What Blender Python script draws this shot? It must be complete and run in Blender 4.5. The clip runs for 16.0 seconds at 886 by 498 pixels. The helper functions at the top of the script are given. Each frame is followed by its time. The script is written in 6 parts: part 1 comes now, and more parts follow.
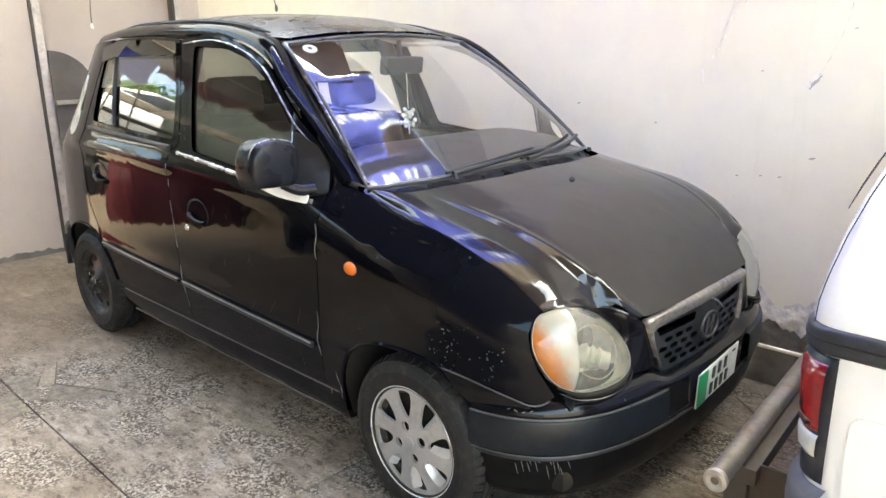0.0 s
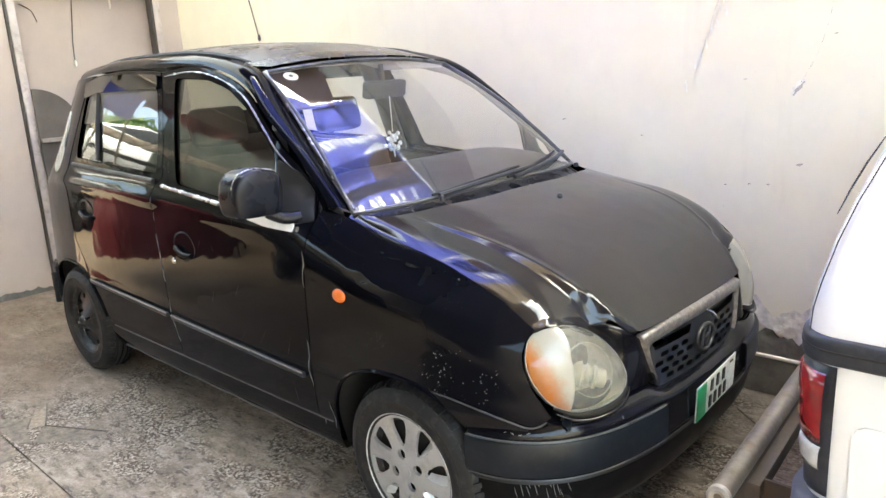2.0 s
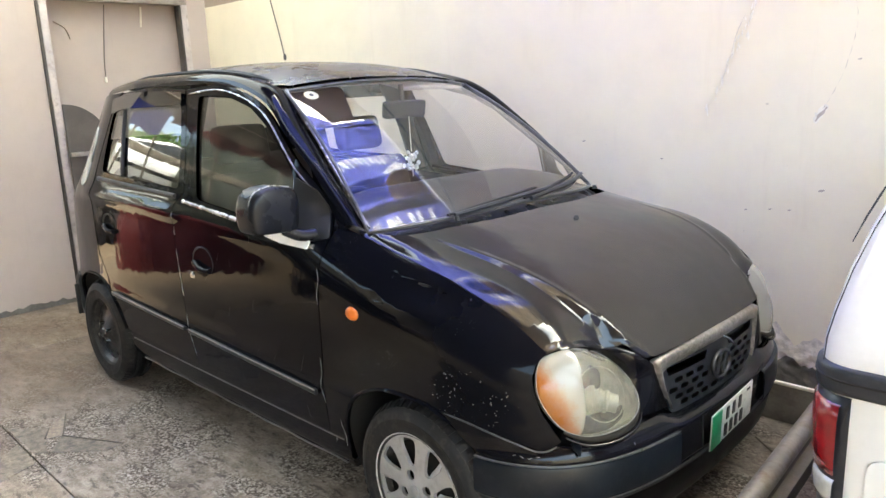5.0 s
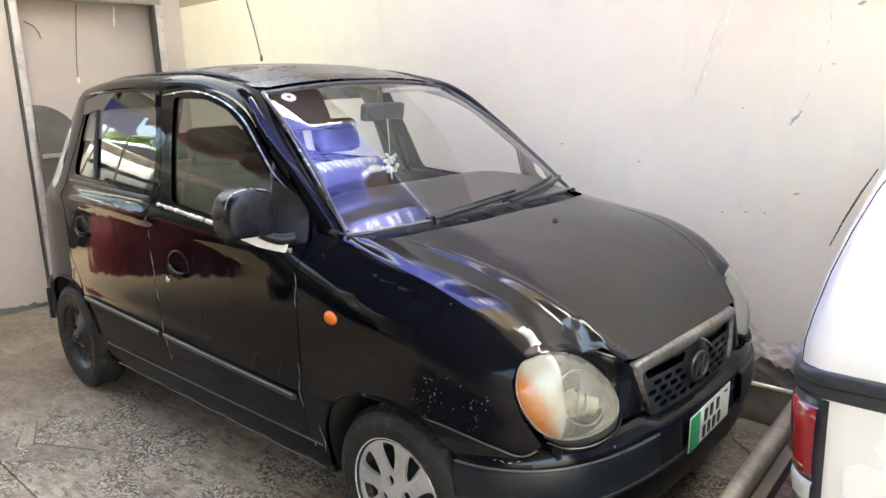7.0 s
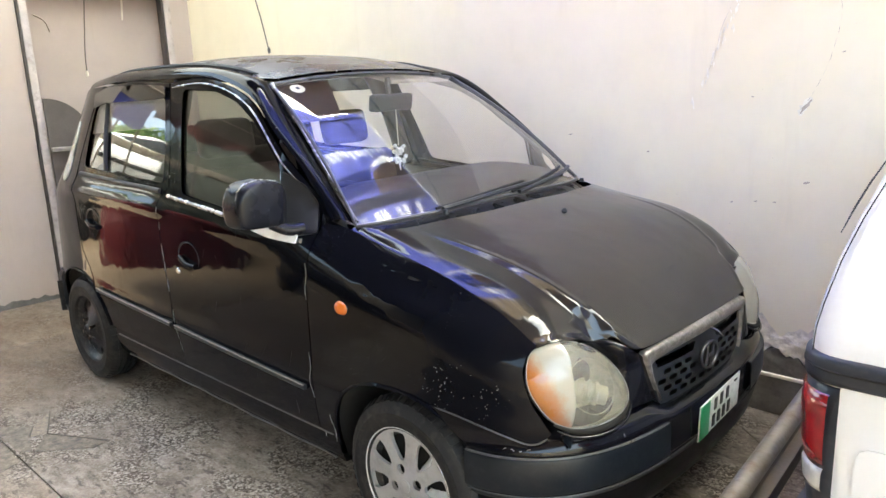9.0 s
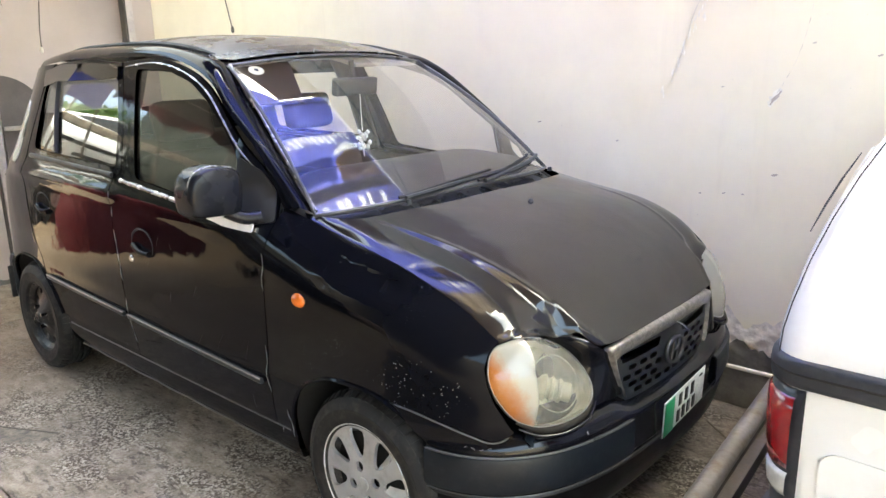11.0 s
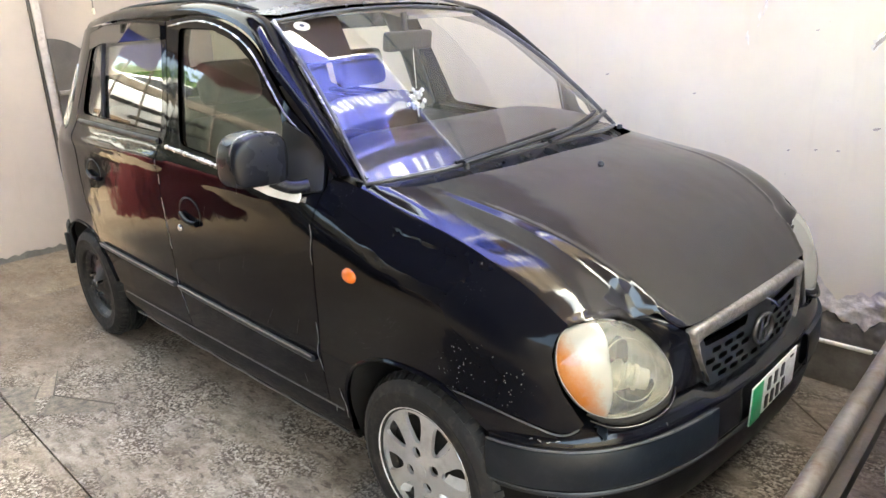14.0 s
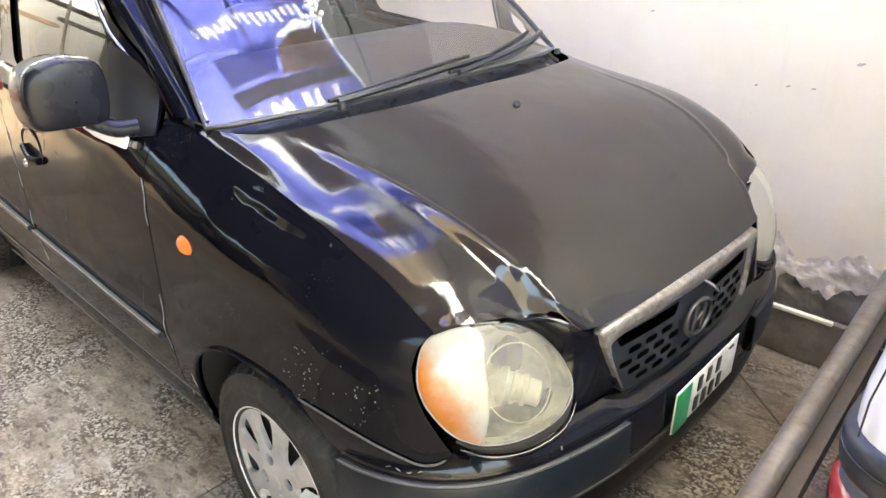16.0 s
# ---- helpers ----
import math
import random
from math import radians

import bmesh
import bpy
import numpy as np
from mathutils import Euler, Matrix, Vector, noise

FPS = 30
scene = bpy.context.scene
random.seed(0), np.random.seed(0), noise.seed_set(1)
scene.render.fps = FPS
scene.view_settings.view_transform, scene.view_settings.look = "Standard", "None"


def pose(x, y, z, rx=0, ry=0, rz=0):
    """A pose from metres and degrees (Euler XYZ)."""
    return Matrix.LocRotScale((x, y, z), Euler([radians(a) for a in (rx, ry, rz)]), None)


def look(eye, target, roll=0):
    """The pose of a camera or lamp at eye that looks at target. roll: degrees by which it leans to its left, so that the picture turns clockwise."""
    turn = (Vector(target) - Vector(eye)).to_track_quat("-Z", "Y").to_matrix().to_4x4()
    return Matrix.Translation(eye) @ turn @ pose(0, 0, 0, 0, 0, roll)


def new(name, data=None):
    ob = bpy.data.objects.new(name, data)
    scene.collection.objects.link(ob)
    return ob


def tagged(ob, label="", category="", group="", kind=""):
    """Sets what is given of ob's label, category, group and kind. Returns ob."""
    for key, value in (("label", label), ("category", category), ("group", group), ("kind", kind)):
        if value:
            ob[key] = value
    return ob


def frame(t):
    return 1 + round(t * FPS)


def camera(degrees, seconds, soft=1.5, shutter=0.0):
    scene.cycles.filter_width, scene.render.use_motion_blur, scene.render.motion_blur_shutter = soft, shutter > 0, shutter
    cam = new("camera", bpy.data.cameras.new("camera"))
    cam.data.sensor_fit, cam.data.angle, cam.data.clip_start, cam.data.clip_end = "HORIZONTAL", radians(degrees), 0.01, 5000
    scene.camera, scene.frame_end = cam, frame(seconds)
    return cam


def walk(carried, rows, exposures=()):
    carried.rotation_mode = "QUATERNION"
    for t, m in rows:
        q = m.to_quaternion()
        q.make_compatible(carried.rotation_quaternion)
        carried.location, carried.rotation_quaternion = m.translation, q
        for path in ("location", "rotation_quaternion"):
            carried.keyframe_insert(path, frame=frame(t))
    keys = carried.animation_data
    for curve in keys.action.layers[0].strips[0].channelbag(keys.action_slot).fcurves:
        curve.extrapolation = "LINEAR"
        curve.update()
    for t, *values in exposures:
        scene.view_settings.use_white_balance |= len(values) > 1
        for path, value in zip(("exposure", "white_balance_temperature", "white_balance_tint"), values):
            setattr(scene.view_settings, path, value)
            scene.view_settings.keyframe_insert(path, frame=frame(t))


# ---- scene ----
cam = camera(62.0, 16.0)
PATH = [
    (0, (1.487, -2.132, 1.462), (0.157, -0.739, 0.924), -0.6),
    (0.5, (1.48, -2.137, 1.464), (0.165, -0.73, 0.925), -0.4),
    (1, (1.481, -2.13, 1.463), (0.198, -0.705, 0.893), -0.5),
    (1.5, (1.491, -2.129, 1.463), (0.184, -0.699, 0.966), -2.4),
    (2, (1.483, -2.096, 1.459), (0.153, -0.683, 0.975), -3.0),
    (2.5, (1.495, -2.1, 1.468), (0.151, -0.694, 1.003), -2.3),
    (3, (1.493, -2.099, 1.474), (0.121, -0.711, 1.038), -2.0),
    (3.5, (1.488, -2.091, 1.48), (0.088, -0.738, 1.022), -2.2),
    (4, (1.496, -2.08, 1.475), (0.073, -0.754, 1.01), -3.6),
    (4.2, (1.505, -2.078, 1.462), (0.095, -0.734, 1.012), -2.8),
    (6.3, (1.504, -2.075, 1.459), (0.156, -0.66, 1.035), -2.6),
    (6.5, (1.496, -2.07, 1.461), (0.154, -0.657, 1.014), -2.5),
    (7, (1.492, -2.072, 1.463), (0.153, -0.649, 1.035), -2.0),
    (7.5, (1.491, -2.073, 1.463), (0.151, -0.658, 1.015), -1.9),
    (8, (1.494, -2.075, 1.463), (0.13, -0.679, 1.022), -2.5),
    (8.5, (1.496, -2.071, 1.46), (0.133, -0.68, 1.008), -2.7),
    (8.7, (1.495, -2.082, 1.457), (0.135, -0.684, 1.014), -2.5),
    (10.8, (1.465, -2.032, 1.463), (0.174, -0.585, 0.971), -1.5),
    (11, (1.461, -2.008, 1.462), (0.174, -0.559, 0.97), -1.3),
    (11.5, (1.408, -1.939, 1.46), (0.139, -0.491, 0.919), -1.8),
    (12, (1.372, -1.91, 1.474), (0.057, -0.495, 0.953), -2.9),
    (12.5, (1.345, -1.884, 1.479), (0.118, -0.437, 0.849), -3.2),
    (13, (1.329, -1.884, 1.474), (0.083, -0.466, 0.814), -2.9),
    (13.5, (1.313, -1.877, 1.461), (-0.044, -0.533, 0.867), -2.7),
    (14, (1.327, -1.872, 1.458), (-0.054, -0.557, 0.854), -3.0),
    (14.5, (1.324, -1.858, 1.452), (-0.01, -0.516, 0.806), -3.5),
    (15, (1.31, -1.786, 1.456), (-0.016, -0.458, 0.765), -2.8),
    (15.5, (1.255, -1.551, 1.45), (-0.036, -0.198, 0.741), -1.2),
    (16, (1.205, -1.364, 1.453), (-0.088, -0.096, 0.604), -1.5),
]
walk(cam, [(t, look(eye, target, roll)) for t, eye, target, roll in PATH], [(0.0, 4.08, 6750, -10), (0.5, 4.12, 6750, -10), (1.0, 4.18, 6750, -10), (1.6, 4.10, 6750, -10), (2.2, 4.08, 6750, -10), (2.8, 3.98, 6750, -10), (4.0, 3.90, 6750, -10), (8.5, 3.96, 6750, -10), (12.0, 4.04, 6750, -10), (13.0, 4.20, 6850, -10), (14.0, 4.24, 6950, -9), (15.0, 4.38, 7050, -9), (16.0, 4.54, 7200, -9)])

# ---- world and light ----
SUN_UP, SUN_TURN = 51.2, 9.2
world = bpy.data.worlds.new("sky")
scene.world = world
world.use_nodes = True
wn = world.node_tree.nodes
sky = wn.new("ShaderNodeTexSky")
sky.sky_type = "NISHITA"
sky.sun_disc = False
sky.sun_elevation, sky.sun_rotation = radians(SUN_UP), radians(SUN_TURN)
sky.air_density, sky.dust_density, sky.ozone_density = 0.55, 9.0, 0.0
wn["Background"].inputs["Strength"].default_value = 0.3
world.node_tree.links.new(sky.outputs["Color"], wn["Background"].inputs["Color"])
sun = new("sun", bpy.data.lights.new("sun", "SUN"))
sun.data.energy, sun.data.angle, sun.data.color = 0.12, radians(12), (1.0, 0.96, 0.90)
sun.matrix_world = look((0, 0, 6), (-0.10, -0.62, 6 - 0.78))

# ---- tools ----
from mathutils.geometry import delaunay_2d_cdt


def mix(a, b, u):
    return a + (b - a) * u


def step_between(a, b, x):
    u = min(1.0, max(0.0, (x - a) / (b - a)))
    return u * u * (3 - 2 * u)


def curve_at(table, x):
    """A smooth curve through the (x, value) rows of a table."""
    if x <= table[0][0]:
        return table[0][1]
    for i in range(len(table) - 1):
        x0, y0 = table[i]
        x1, y1 = table[i + 1]
        if x <= x1:
            xa, ya = table[max(i - 1, 0)]
            xb, yb = table[min(i + 2, len(table) - 1)]
            h = x1 - x0
            m0 = (y1 - ya) / (x1 - xa)
            m1 = (yb - y0) / (xb - x0)
            u = (x - x0) / h
            return ((2 * u ** 3 - 3 * u * u + 1) * y0 + (u ** 3 - 2 * u * u + u) * h * m0
                    + (3 * u * u - 2 * u ** 3) * y1 + (u ** 3 - u * u) * h * m1)
    return table[-1][1]


def spline(points, n=6, closed=False):
    """Points on a smooth curve through the given ones."""
    p = [np.array(q, float) for q in points]
    k = len(p)
    out = []
    for i in range(k if closed else k - 1):
        if closed:
            a, b, c, d = p[i - 1], p[i], p[(i + 1) % k], p[(i + 2) % k]
        else:
            a, b, c, d = p[max(i - 1, 0)], p[i], p[i + 1], p[min(i + 2, k - 1)]
        for j in range(n):
            u = j / n
            out.append(0.5 * (2 * b + (c - a) * u + (2 * a - 5 * b + 4 * c - d) * u * u + (3 * b - a - 3 * c + d) * u ** 3))
    if not closed:
        out.append(p[-1])
    return out


def rounded(points, r=0.02, n=4):
    """A polygon with its corners rounded off."""
    out = []
    k = len(points)
    for i in range(k):
        a, b, c = (np.array(points[j % k], float) for j in (i - 1, i, i + 1))
        u, v = a - b, c - b
        ra, rb = min(r, np.linalg.norm(u) * 0.45), min(r, np.linalg.norm(v) * 0.45)
        s, e = b + u / np.linalg.norm(u) * ra, b + v / np.linalg.norm(v) * rb
        for j in range(n + 1):
            w = j / n
            out.append((1 - w) ** 2 * s + 2 * w * (1 - w) * b + w * w * e)
    return out


def inside(poly, pts):
    x, y = pts[:, 0], pts[:, 1]
    hit = np.zeros(len(pts), bool)
    k = len(poly)
    for i in range(k):
        (x0, y0), (x1, y1) = poly[i], poly[(i + 1) % k]
        if y0 == y1:
            continue
        cross = ((y0 > y) != (y1 > y)) & (x < (x1 - x0) * (y - y0) / (y1 - y0) + x0)
        hit ^= cross
    return hit


def resample(poly, gap):
    out = []
    k = len(poly)
    for i in range(k):
        a, b = np.array(poly[i], float), np.array(poly[(i + 1) % k], float)
        d = np.linalg.norm(b - a)
        if d < 1e-5:
            continue
        m = max(1, int(math.ceil(d / gap)))
        for j in range(m):
            out.append(a + (b - a) * j / m)
    return np.array(out)


def panel(outline, field, out, gap=0.03, holes=(), lip=0.012, extra=()):
    """A sheet over a flat outline (with holes), bent by field(u, v); its edges turn inwards by lip. out: roughly where it faces."""
    loops = [resample(o, gap) for o in (outline, *holes)]
    out = Vector(out)
    edge = np.concatenate(loops)
    lo, hi = loops[0].min(0), loops[0].max(0)
    gx, gy = np.meshgrid(np.arange(lo[0] + gap * 0.5, hi[0], gap), np.arange(lo[1] + gap * 0.5, hi[1], gap))
    grid = np.stack([gx.ravel(), gy.ravel()], 1)
    keep = inside(loops[0], grid)
    for h in loops[1:]:
        keep &= ~inside(h, grid)
    grid = grid[keep]
    strands = [np.array(l, float) for l in extra]
    if strands:
        every = np.concatenate(strands)
        d = np.min(np.linalg.norm(grid[:, None, :] - every[None, :, :], axis=2), axis=1)
        grid = grid[d > gap * 0.5]
    if len(grid):
        near = np.min(np.linalg.norm(grid[:, None, :] - edge[None, :, :], axis=2), axis=1)
        grid = grid[near > gap * 0.45]
    pts = [Vector((float(a), float(b))) for a, b in (*edge, *grid)]
    edges, base = [], 0
    for l in loops:
        edges += [(base + i, base + (i + 1) % len(l)) for i in range(len(l))]
        base += len(l)
    base = len(pts)
    for l in strands:
        pts += [Vector((float(a), float(b))) for a, b in l]
        edges += [(base + i, base + i + 1) for i in range(len(l) - 1)]
        base += len(l)
    v2, e2, f2, _, _, _ = delaunay_2d_cdt(pts, edges, [], 0, 1e-6)
    flat = np.array([tuple(v) for v in v2])
    mid = np.array([flat[list(f)].mean(0) for f in f2])
    good = inside(loops[0], mid)
    for h in loops[1:]:
        good &= ~inside(h, mid)
    verts, normals = [], []
    eps = 1e-3

    def at(u, v):
        p = Vector(field(u, v))
        n = (Vector(field(u + eps, v)) - Vector(field(u - eps, v))).cross(Vector(field(u, v + eps)) - Vector(field(u, v - eps)))
        n.normalize()
        return p, (n if n.dot(out) >= 0 else -n)

    for u, v in flat:
        p, n = at(u, v)
        verts.append(p)
        normals.append(n)
    faces = []
    for f, ok in zip(f2, good):
        if ok:
            a, b, c = (verts[i] for i in f[:3])
            n = (b - a).cross(c - a)
            faces.append(tuple(f) if n.dot(normals[f[0]]) >= 0 else tuple(reversed(f)))
    if lip:
        for l in loops:
            ring = [at(u, v) for u, v in l]
            k = len(ring)
            for i in range(k):
                (p, n), (q, m) = ring[i], ring[(i + 1) % k]
                side = (q - p).cross(n)
                if side.length < 1e-9:
                    continue
                side.normalize()
                b = len(verts)
                verts += [p, q, q - m * lip, p - n * lip]
                normals += [side] * 4
                faces.append((b, b + 1, b + 2, b + 3))
    me = bpy.data.meshes.new("panel")
    me.from_pydata([tuple(v) for v in verts], [], faces)
    me.shade_smooth()
    me.normals_split_custom_set_from_vertices([tuple(n) for n in normals])
    return me


def sheet(rows, closed_u=False, closed_v=False):
    """A smooth grid mesh from rows of points."""
    n, m = len(rows), len(rows[0])
    verts = [tuple(p) for r in rows for p in r]
    faces = []
    for i in range(n if closed_u else n - 1):
        for j in range(m if closed_v else m - 1):
            a, b = i * m + j, i * m + (j + 1) % m
            c, d = ((i + 1) % n) * m + (j + 1) % m, ((i + 1) % n) * m + j
            faces.append((a, b, c, d))
    me = bpy.data.meshes.new("sheet")
    me.from_pydata(verts, [], faces)
    me.shade_smooth()
    return me


def thick(me, depth):
    """Gives a sheet a back and edges."""
    bm = bmesh.new()
    bm.from_mesh(me)
    bmesh.ops.recalc_face_normals(bm, faces=bm.faces)
    bmesh.ops.solidify(bm, geom=bm.faces[:], thickness=depth)
    for f in bm.faces:
        f.smooth = True
    for e in bm.edges:
        if len(e.link_faces) == 2 and e.calc_face_angle(0) > 0.7:
            e.smooth = False
    bm.to_mesh(me)
    bm.free()
    return me


def bm_mesh(bm, smooth_angle=0.6):
    me = bpy.data.meshes.new("mesh")
    for f in bm.faces:
        f.smooth = True
    for e in bm.edges:
        if len(e.link_faces) == 2 and e.calc_face_angle(0) > smooth_angle:
            e.smooth = False
    bm.to_mesh(me)
    bm.free()
    return me


def block(x0, x1, y0, y1, z0, z1, bevel=0.006, m=None, segs=2):
    bm = bmesh.new()
    bmesh.ops.create_cube(bm, size=1.0)
    for v in bm.verts:
        v.co = Vector((mix(x0, x1, v.co.x + 0.5), mix(y0, y1, v.co.y + 0.5), mix(z0, z1, v.co.z + 0.5)))
    if bevel:
        bmesh.ops.bevel(bm, geom=bm.edges[:], offset=bevel, segments=segs, affect="EDGES", profile=0.6)
    if m is not None:
        bm.transform(m)
    return bm_mesh(bm, 0.9)


def tube(points, r, segs=10, closed=False, flat=1.0):
    """A round bar along points; r is a number or a list."""
    p = [Vector(q) for q in points]
    k = len(p)
    rr = r if isinstance(r, (list, tuple)) else [r] * k
    rows = []
    up = None
    for i in range(k):
        d = (p[(i + 1) % k] - p[i - 1]) if closed else (p[min(i + 1, k - 1)] - p[max(i - 1, 0)])
        d.normalize()
        if up is None:
            up = Vector((0, 0, 1)) if abs(d.z) < 0.9 else Vector((1, 0, 0))
        side = d.cross(up).normalized()
        up = side.cross(d).normalized()
        rows.append([p[i] + (side * math.cos(a) + up * math.sin(a) * flat) * rr[i] for a in (2 * math.pi * j / segs for j in range(segs))])
    me = sheet(rows, closed_u=closed, closed_v=True)
    if not closed:
        bm = bmesh.new()
        bm.from_mesh(me)
        bm.verts.ensure_lookup_table()
        bm.faces.new([bm.verts[j] for j in reversed(range(segs))])
        bm.faces.new([bm.verts[(k - 1) * segs + j] for j in range(segs)])
        bmesh.ops.recalc_face_normals(bm, faces=bm.faces[:])
        bpy.data.meshes.remove(me)
        me = bm_mesh(bm, 0.9)
    return me


def lathe(profile, segs=48, m=None):
    """Turns (radius, height) rows about z."""
    rows = [[(r * math.cos(2 * math.pi * j / segs), r * math.sin(2 * math.pi * j / segs), h) for j in range(segs)] for r, h in profile]
    me = sheet(rows, closed_v=True)
    bm = bmesh.new()
    bm.from_mesh(me)
    bmesh.ops.remove_doubles(bm, verts=bm.verts[:], dist=1e-6)
    bmesh.ops.recalc_face_normals(bm, faces=bm.faces[:])
    if m is not None:
        bm.transform(m)
    bpy.data.meshes.remove(me)
    return bm_mesh(bm, 0.7)


def part(name, me, material, parent=None, label=""):
    """One mesh object, under its thing where one is given."""
    if isinstance(me, bmesh.types.BMesh):
        me = bm_mesh(me)
    me.name = name
    me.materials.clear()
    me.materials.append(material)
    ob = new(name, me)
    if parent is not None:
        ob.parent = parent
    if label:
        tagged(ob, label)
    return ob


def thing(name, label, category, group="", kind="", at=(0, 0, 0)):
    ob = new(name)
    ob.empty_display_size = 0.1
    ob.location = at
    return tagged(ob, label, category, group, kind)


def joined(meshes):
    bm = bmesh.new()
    for me in meshes:
        bm.from_mesh(me)
    out = bpy.data.meshes.new("joined")
    bm.to_mesh(out)
    bm.free()
    return out


# ---- materials ----
class Nodes:
    def __init__(self, name):
        self.m = bpy.data.materials.new(name)
        self.m.use_nodes = True
        self.t = self.m.node_tree
        self.n = self.t.nodes
        self.b = self.n["Principled BSDF"]
        self.out = self.n["Material Output"]
        self.co = self.n.new("ShaderNodeTexCoord").outputs["Object"]

    def link(self, a, b):
        self.t.links.new(a, b)

    def put(self, key, value):
        if isinstance(value, bpy.types.NodeSocket):
            self.link(value, self.b.inputs[key])
        else:
            self.b.inputs[key].default_value = value

    def noise(self, scale, detail=4.0, rough=0.55, co=None, stretch=None):
        n = self.n.new("ShaderNodeTexNoise")
        n.inputs["Scale"].default_value, n.inputs["Detail"].default_value, n.inputs["Roughness"].default_value = scale, detail, rough
        src = co or self.co
        if stretch:
            mp = self.n.new("ShaderNodeMapping")
            mp.inputs["Scale"].default_value = stretch
            self.link(src, mp.inputs["Vector"])
            src = mp.outputs["Vector"]
        self.link(src, n.inputs["Vector"])
        return n.outputs["Fac"]

    def voronoi(self, scale, feature="F1", out="Distance"):
        n = self.n.new("ShaderNodeTexVoronoi")
        n.feature = feature
        n.inputs["Scale"].default_value = scale
        self.link(self.co, n.inputs["Vector"])
        return n.outputs[out]

    def ramp(self, fac, stops):
        r = self.n.new("ShaderNodeValToRGB")
        e = r.color_ramp.elements
        while len(e) < len(stops):
            e.new(0.5)
        for el, (p, c) in zip(e, stops):
            el.position = p
            el.color = (*c, 1) if isinstance(c, (tuple, list)) else (c, c, c, 1)
        self.link(fac, r.inputs["Fac"])
        return r.outputs["Color"]

    def mixed(self, fac, a, b, mode="MIX"):
        x = self.n.new("ShaderNodeMix")
        x.data_type, x.blend_type = "RGBA", mode
        for key, v in (("Factor", fac), ("A", a), ("B", b)):
            sock = [s for s in x.inputs if s.name == key and s.type == ("VALUE" if key == "Factor" else "RGBA")][0]
            if isinstance(v, bpy.types.NodeSocket):
                self.link(v, sock)
            else:
                sock.default_value = (*v, 1) if isinstance(v, (tuple, list)) else v
        return [s for s in x.outputs if s.type == "RGBA"][0]

    def calc(self, op, a, b=0.0, clamp=False):
        x = self.n.new("ShaderNodeMath")
        x.operation, x.use_clamp = op, clamp
        for i, v in enumerate((a, b)):
            if isinstance(v, bpy.types.NodeSocket):
                self.link(v, x.inputs[i])
            else:
                x.inputs[i].default_value = v
        return x.outputs[0]

    def grazing(self, ior):
        """The gloss of a thin pane, the same from both sides."""
        w = self.n.new("ShaderNodeLayerWeight")
        w.inputs["Blend"].default_value = 0.5
        f0 = ((ior - 1) / (ior + 1)) ** 2 * 1.8
        return self.calc("ADD", self.calc("MULTIPLY", self.calc("POWER", w.outputs["Facing"], 5.0), 1 - f0), f0)

    def axis(self, which):
        s = self.n.new("ShaderNodeSeparateXYZ")
        self.link(self.co, s.inputs[0])
        return s.outputs[which]

    def bump(self, height, strength=0.2, dist=0.01):
        b = self.n.new("ShaderNodeBump")
        b.inputs["Strength"].default_value, b.inputs["Distance"].default_value = strength, dist
        self.link(height, b.inputs["Height"])
        self.link(b.outputs[0], self.b.inputs["Normal"])
        return b.outputs[0]


def surface(name, base, rough=0.5, vary=0.2, scale=6.0, fine=90.0, bump=0.1, metal=0.0, coat=0.0, dirt=None, dirt_amount=0.3):
    """A general worn surface: tone in two scales, uneven gloss, fine relief and, where given, dirt."""
    k = Nodes(name)
    a = k.noise(scale)
    b = k.noise(fine, 3.0)
    lo, hi = tuple(c * (1 - vary) for c in base), tuple(min(1, c * (1 + vary)) for c in base)
    col = k.ramp(a, [(0.3, lo), (0.7, hi)])
    col = k.mixed(k.ramp(b, [(0.35, 0.0), (0.7, 0.35)]), col, lo)
    if dirt:
        d = k.ramp(k.noise(scale * 2.3, 6.0, 0.65), [(0.5, 0.0), (0.72, 1.0)])
        col = k.mixed(k.calc("MULTIPLY", d, dirt_amount), col, dirt)
    k.put("Base Color", col)
    k.put("Roughness", k.ramp(a, [(0.25, max(0.03, rough - 0.1)), (0.75, min(1, rough + 0.1))]))
    k.put("Metallic", metal)
    k.put("Coat Weight", coat)
    if bump:
        k.bump(b, bump, 0.004)
    return k.m


